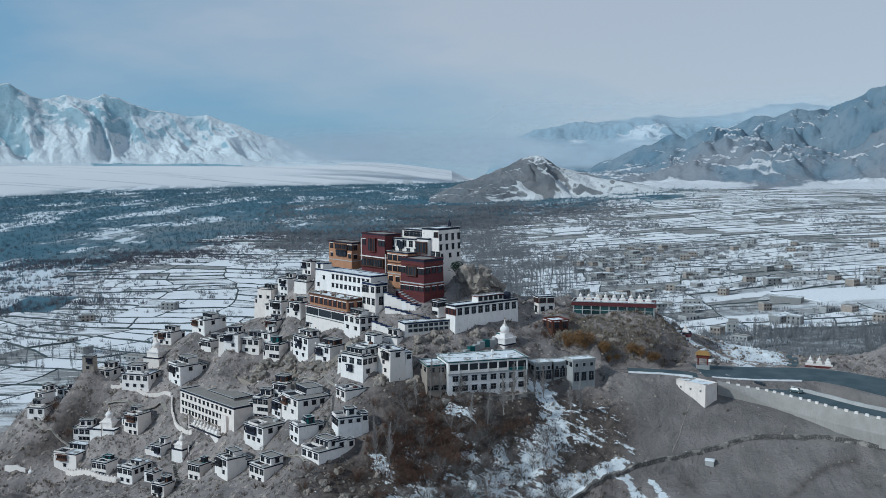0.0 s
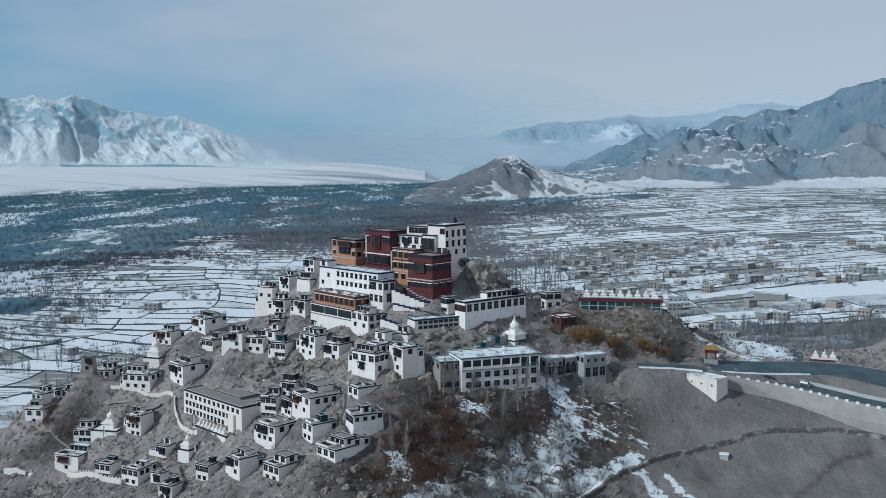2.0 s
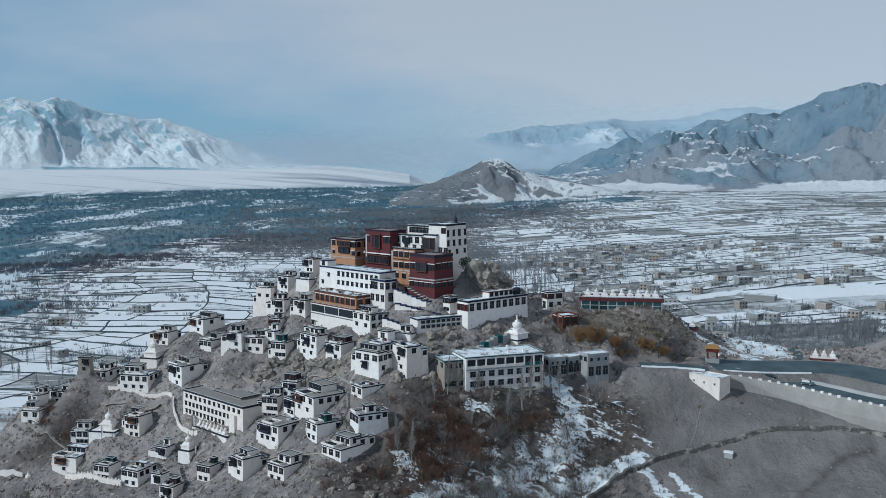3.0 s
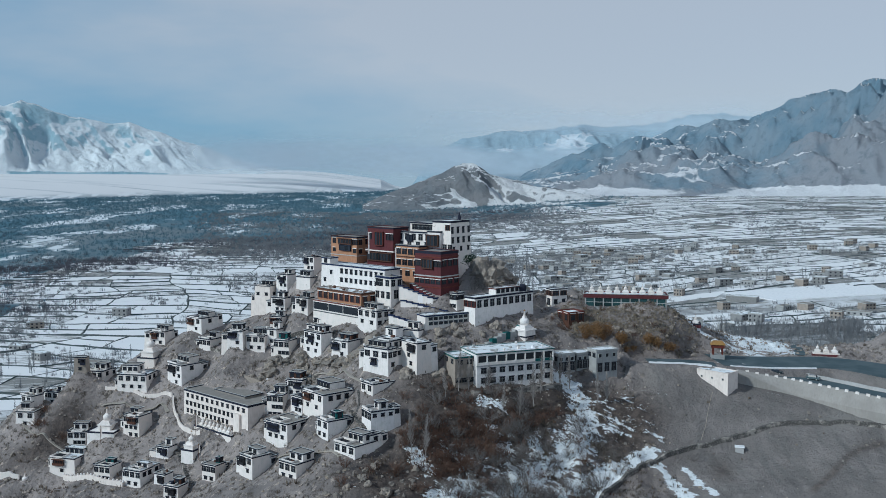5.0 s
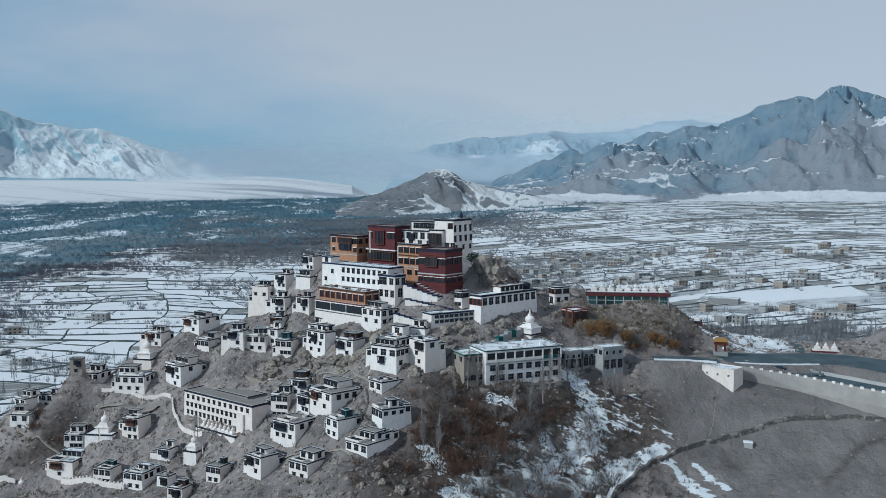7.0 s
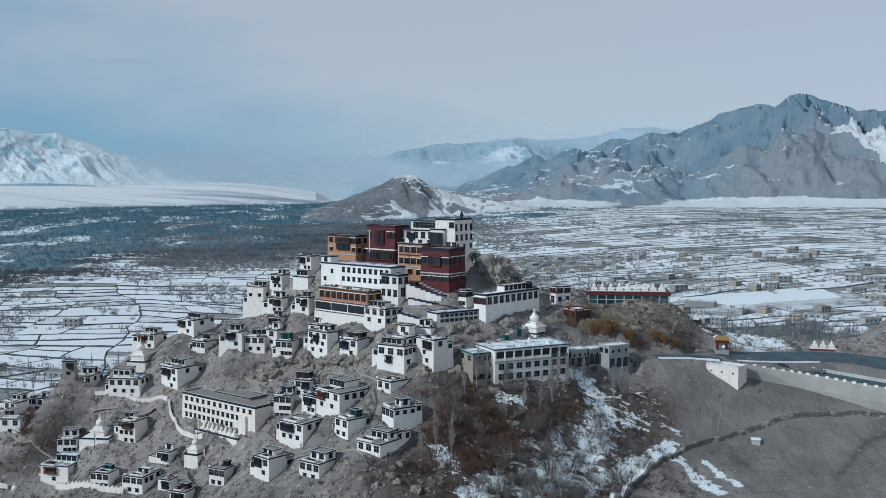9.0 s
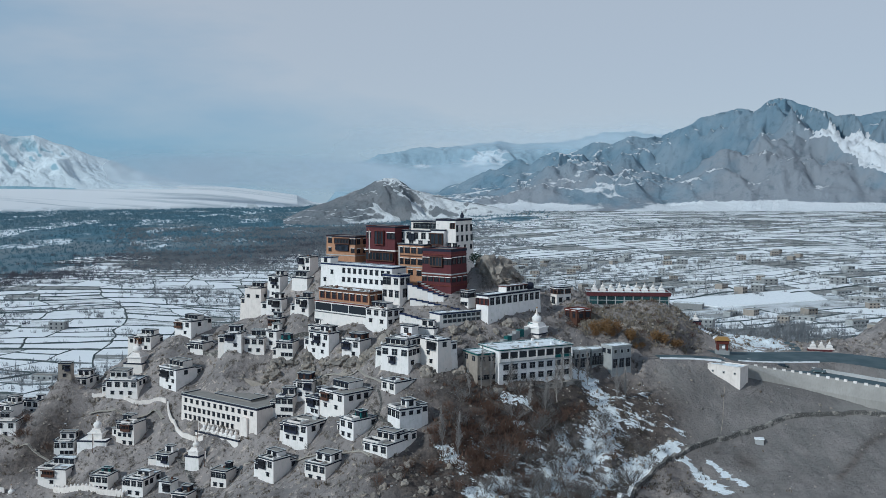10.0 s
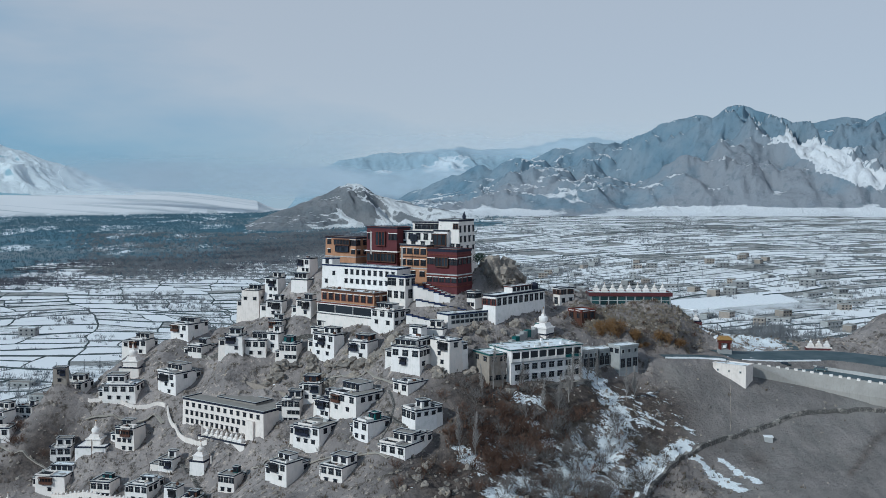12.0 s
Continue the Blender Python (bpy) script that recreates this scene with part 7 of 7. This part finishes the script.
def settle(x, y, rot=None, kind=None):
    src = VILLAGE[rng.choice((0, 1, 1, 2, 2, 2, 3, 3, 3, 4)) if kind is None else kind]
    ob = copy_thing(src, pose(x, y, float(ground_z(x, y)[0]), 0, 0, rng.choice((-40, -20, -10, 15, 35)) if rot is None else rot))
    ob.scale = (rng.uniform(0.65, 1.1), rng.uniform(0.7, 1.1), rng.uniform(0.75, 1.05))
    HOMES.append((x, y))


for x, y in ((278, 699), (293, 695), (296, 652), (392, 852), (343, 812), (402, 723), (389, 686), (414, 709), (337, 890), (455, 912), (413, 766), (432, 754), (449, 830)):
    settle(x, y)
for _ in range(100):
    x, y = rng.uniform(110, 560), rng.uniform(560, 1150)
    if x > 0.62 * y or (240 < x < 410 and 690 < y < 815):
        continue
    settle(x, y)
for _ in range(70):
    y = rng.uniform(600, 1250)
    settle(y * rng.gauss(0.2, 0.05), y)
for x, y in ((-284, 742), (-292, 756), (-267, 659), (-236, 799), (-180, 560), (-200, 600), (-165, 520), (-240, 620)):
    settle(x, y)
near_home = np.repeat(np.array(HOMES), 16, 0)
gr = np.random.RandomState(6)
near_home = near_home + gr.normal(0, 16, near_home.shape)
woods("village_trees", [(x, y, float(valley_z(np.array(x), np.array(y))), gr.uniform(2.5, 6.5)) for x, y in near_home.tolist() if hill_fade(np.array(x), np.array(y)) < 0.05], GROVE, "leafless garden trees among the village houses", 18)
ob = thing("long_shed", pose(266, 750, float(ground_z(266, 750)[0]), 0, 0, -35), "long grey-walled shed beside a snow field", "shed")
block(ob, 0, 0, 0, 24, 9, 4.6, VILLAGEWALL, SNOWROOF, SLATE, SLATE, deep=1.0, batter=0.0)
for src in BUSHES + TREES + POPLARS + GOLDS + GREENS + FARPOPLARS + VILLAGE:
    for o in (*src.children_recursive, src):
        bpy.data.objects.remove(o)

# ---- rocks ----
def rock_mesh(seed, flat):
    bm = bmesh.new()
    bmesh.ops.create_icosphere(bm, subdivisions=3, radius=1.0)
    off = Vector((seed * 7.3, seed * 3.1, seed * 1.7))
    for v in bm.verts:
        n = v.co.normalized()
        k = 0.9 + 0.45 * noise.noise(n * 1.2 + off) - 0.42 * abs(noise.noise(n * 2.3 + off)) + 0.3 * abs(noise.noise(n * 4.6 + off)) + 0.12 * noise.noise(n * 9 + off)
        v.co = Vector((n.x * k, n.y * k, n.z * k * flat))
    return mesh_of(bm, "rock_outcrop", ROCK, True)


ROCKS = [rock_mesh(i + 1, 0.7 + 0.1 * i) for i in range(5)]


def outcrop(x, y, s, up=0.0):
    ob = tagged(new("rock_outcrop", rng.choice(ROCKS)), "weathered brown rock outcrop on the hillside", "rock", "rock outcrops")
    z = float(ground_z(x, y)[0])
    ob.matrix_world = pose(x, y, z + up - 0.15 * s, rng.uniform(-15, 15), rng.uniform(-15, 15), rng.uniform(0, 360)) @ Matrix.Diagonal((s, s * rng.uniform(0.8, 1.3), s * rng.uniform(0.7, 1.2), 1))


for x, y, s in ((8, 331, 4.2), (12, 331.5, 4.4), (16, 333, 3.4), (10, 328.5, 3.0), (14, 329.5, 2.6), (19.5, 335, 2.4), (25, 338, 2.2)):
    outcrop(x, y, s, 0.6)
for _ in range(20):
    outcrop(rng.uniform(50, 80), rng.uniform(319, 329), rng.uniform(0.5, 1.3))
for _ in range(80):
    u = rng.random()
    outcrop(-72 + 60 * u + rng.uniform(-4, 4), 337 - 48 * u + rng.uniform(-5, 4), rng.uniform(0.9, 2.9))
for _ in range(16):
    outcrop(rng.uniform(-14, 12), rng.uniform(296, 311), rng.uniform(0.7, 2.4))
for _ in range(60):
    outcrop(rng.uniform(-150, -75), rng.uniform(305, 372), rng.uniform(0.4, 1.2))
for _ in range(22):
    outcrop(rng.uniform(-45, -15), rng.uniform(246, 262), rng.uniform(0.5, 1.7))


def loose(name, n, seed, mat, label, category, keep, size, spikes, region=(-165, 150, 236, 372)):
    """Small stones (spikes False) or dry tufts (True) strewn over the hill, one joined mass."""
    r = np.random.RandomState(seed)
    x, y = r.uniform(*region[:2], n), r.uniform(*region[2:], n)
    ok = r.rand(n) < keep(x, y)
    x, y = x[ok], y[ok]
    z = ground_z(x, y)
    verts, tris = [], []
    for cx, cy, cz in zip(x, y, z):
        s = size[0] + (size[1] - size[0]) * r.rand() ** 3
        b = len(verts)
        if spikes:
            for i in range(5):
                a = r.rand() * 6.283
                o, h = s * r.rand(), s * (0.5 + 0.7 * r.rand())
                px, py = cx + o * math.cos(a), cy + o * math.sin(a)
                k = len(verts)
                for j in range(3):
                    verts.append((px + 0.22 * s * math.cos(a + 2.09 * j), py + 0.22 * s * math.sin(a + 2.09 * j), cz - 0.05))
                verts.append((px + 0.4 * o * math.cos(a), py + 0.4 * o * math.sin(a), cz + h))
                tris += [(k, k + 1, k + 3), (k + 1, k + 2, k + 3), (k + 2, k, k + 3)]
        else:
            t = r.rand() * 6.283
            for j in range(4):
                q = s * (0.6 + 0.6 * r.rand())
                verts.append((cx + q * math.cos(t + 1.57 * j), cy + q * math.sin(t + 1.57 * j), cz - 0.2 * s))
            for j in range(4):
                q = s * (0.3 + 0.5 * r.rand())
                verts.append((cx + q * math.cos(t + 1.57 * j), cy + q * math.sin(t + 1.57 * j), cz + s * (0.35 + 0.5 * r.rand())))
            for j in range(4):
                m = (j + 1) % 4
                tris += [(b + j, b + m, b + 4 + m), (b + j, b + 4 + m, b + 4 + j)]
            tris += [(b + 4, b + 5, b + 6), (b + 4, b + 6, b + 7)]
    me = bpy.data.meshes.new(name)
    me.from_pydata(verts, [], tris)
    me.materials.append(mat)
    return tagged(new(name, me), label, category, kind="stuff")


def not_scree(x, y):
    return (1 - 0.93 * scree_mask(x, y)) * ~on_road(x, y)


loose("hill_stones", 12000, 31, ROCK, "loose angular stones strewn over the hillside", "stones", not_scree, (0.12, 0.8), False)
SCRUB = twig("dry_dark_scrub", (0.09, 0.075, 0.06), (0.16, 0.125, 0.095))
loose("hill_scrub", 9000, 32, SCRUB, "low dry winter scrub on the hillside", "scrub", lambda x, y: not_scree(x, y) * (0.35 + 0.65 * (lattice_noise(x * 0.05, y * 0.05, 41, 3) > 0)), (0.3, 1.1), True)
TANSCRUB = twig("tan_dry_scrub", (0.20, 0.165, 0.125), (0.30, 0.25, 0.19))
loose("knoll_scrub", 2400, 33, TANSCRUB, "tan dry scrub covering the knoll below the green hall", "scrub", lambda x, y: 1.0 * ((x > 36) & (x < 84) & (y > 315) & (y < 332) & ~on_road(x, y)), (0.35, 1.1), True, (36, 84, 314, 332))
loose("gully_scrub", 16000, 34, RUSSET, "dense russet brush over the gully", "scrub", lambda x, y: np.exp(-(((x + 3) / 17) ** 2 + ((y - 264) / 13) ** 2)) * (lattice_noise(x * 0.12, y * 0.12, 43, 3) > -0.1) * ((x > -22) | (y < 256)) * (1 - np.clip(1.6 * snowy(x, y), 0, 0.95)), (0.4, 1.4), True, (-40, 40, 238, 286))
bm = bmesh.new()
bm.faces.new([bm.verts.new((x, y, float(valley_z(np.array(x), np.array(y))) + 0.5)) for x, y in ((268.0, 800.0), (290.0, 744.0), (384.0, 740.0), (402.0, 812.0))])
g = bmesh.ops.extrude_face_region(bm, geom=bm.faces[:])
bmesh.ops.translate(bm, vec=(0, 0, -1.5), verts=[v for v in g["geom"] if isinstance(v, bmesh.types.BMVert)])
bmesh.ops.recalc_face_normals(bm, faces=bm.faces)
tagged(new("ground_snow_field", mesh_of(bm, "ground_snow_field", SNOW)), "broad untouched snow field on the plain", "field", kind="structure")
loose("gully_twigs", 9000, 35, SCRUB, "dark dry tufts poking through the gully snow", "scrub", lambda x, y: np.exp(-(((x - 30) / 16) ** 2 + ((y - 267) / 18) ** 2)) * (lattice_noise(x * 0.2, y * 0.2, 44, 3) > 0.0), (0.3, 1.0), True, (0, 62, 240, 292))
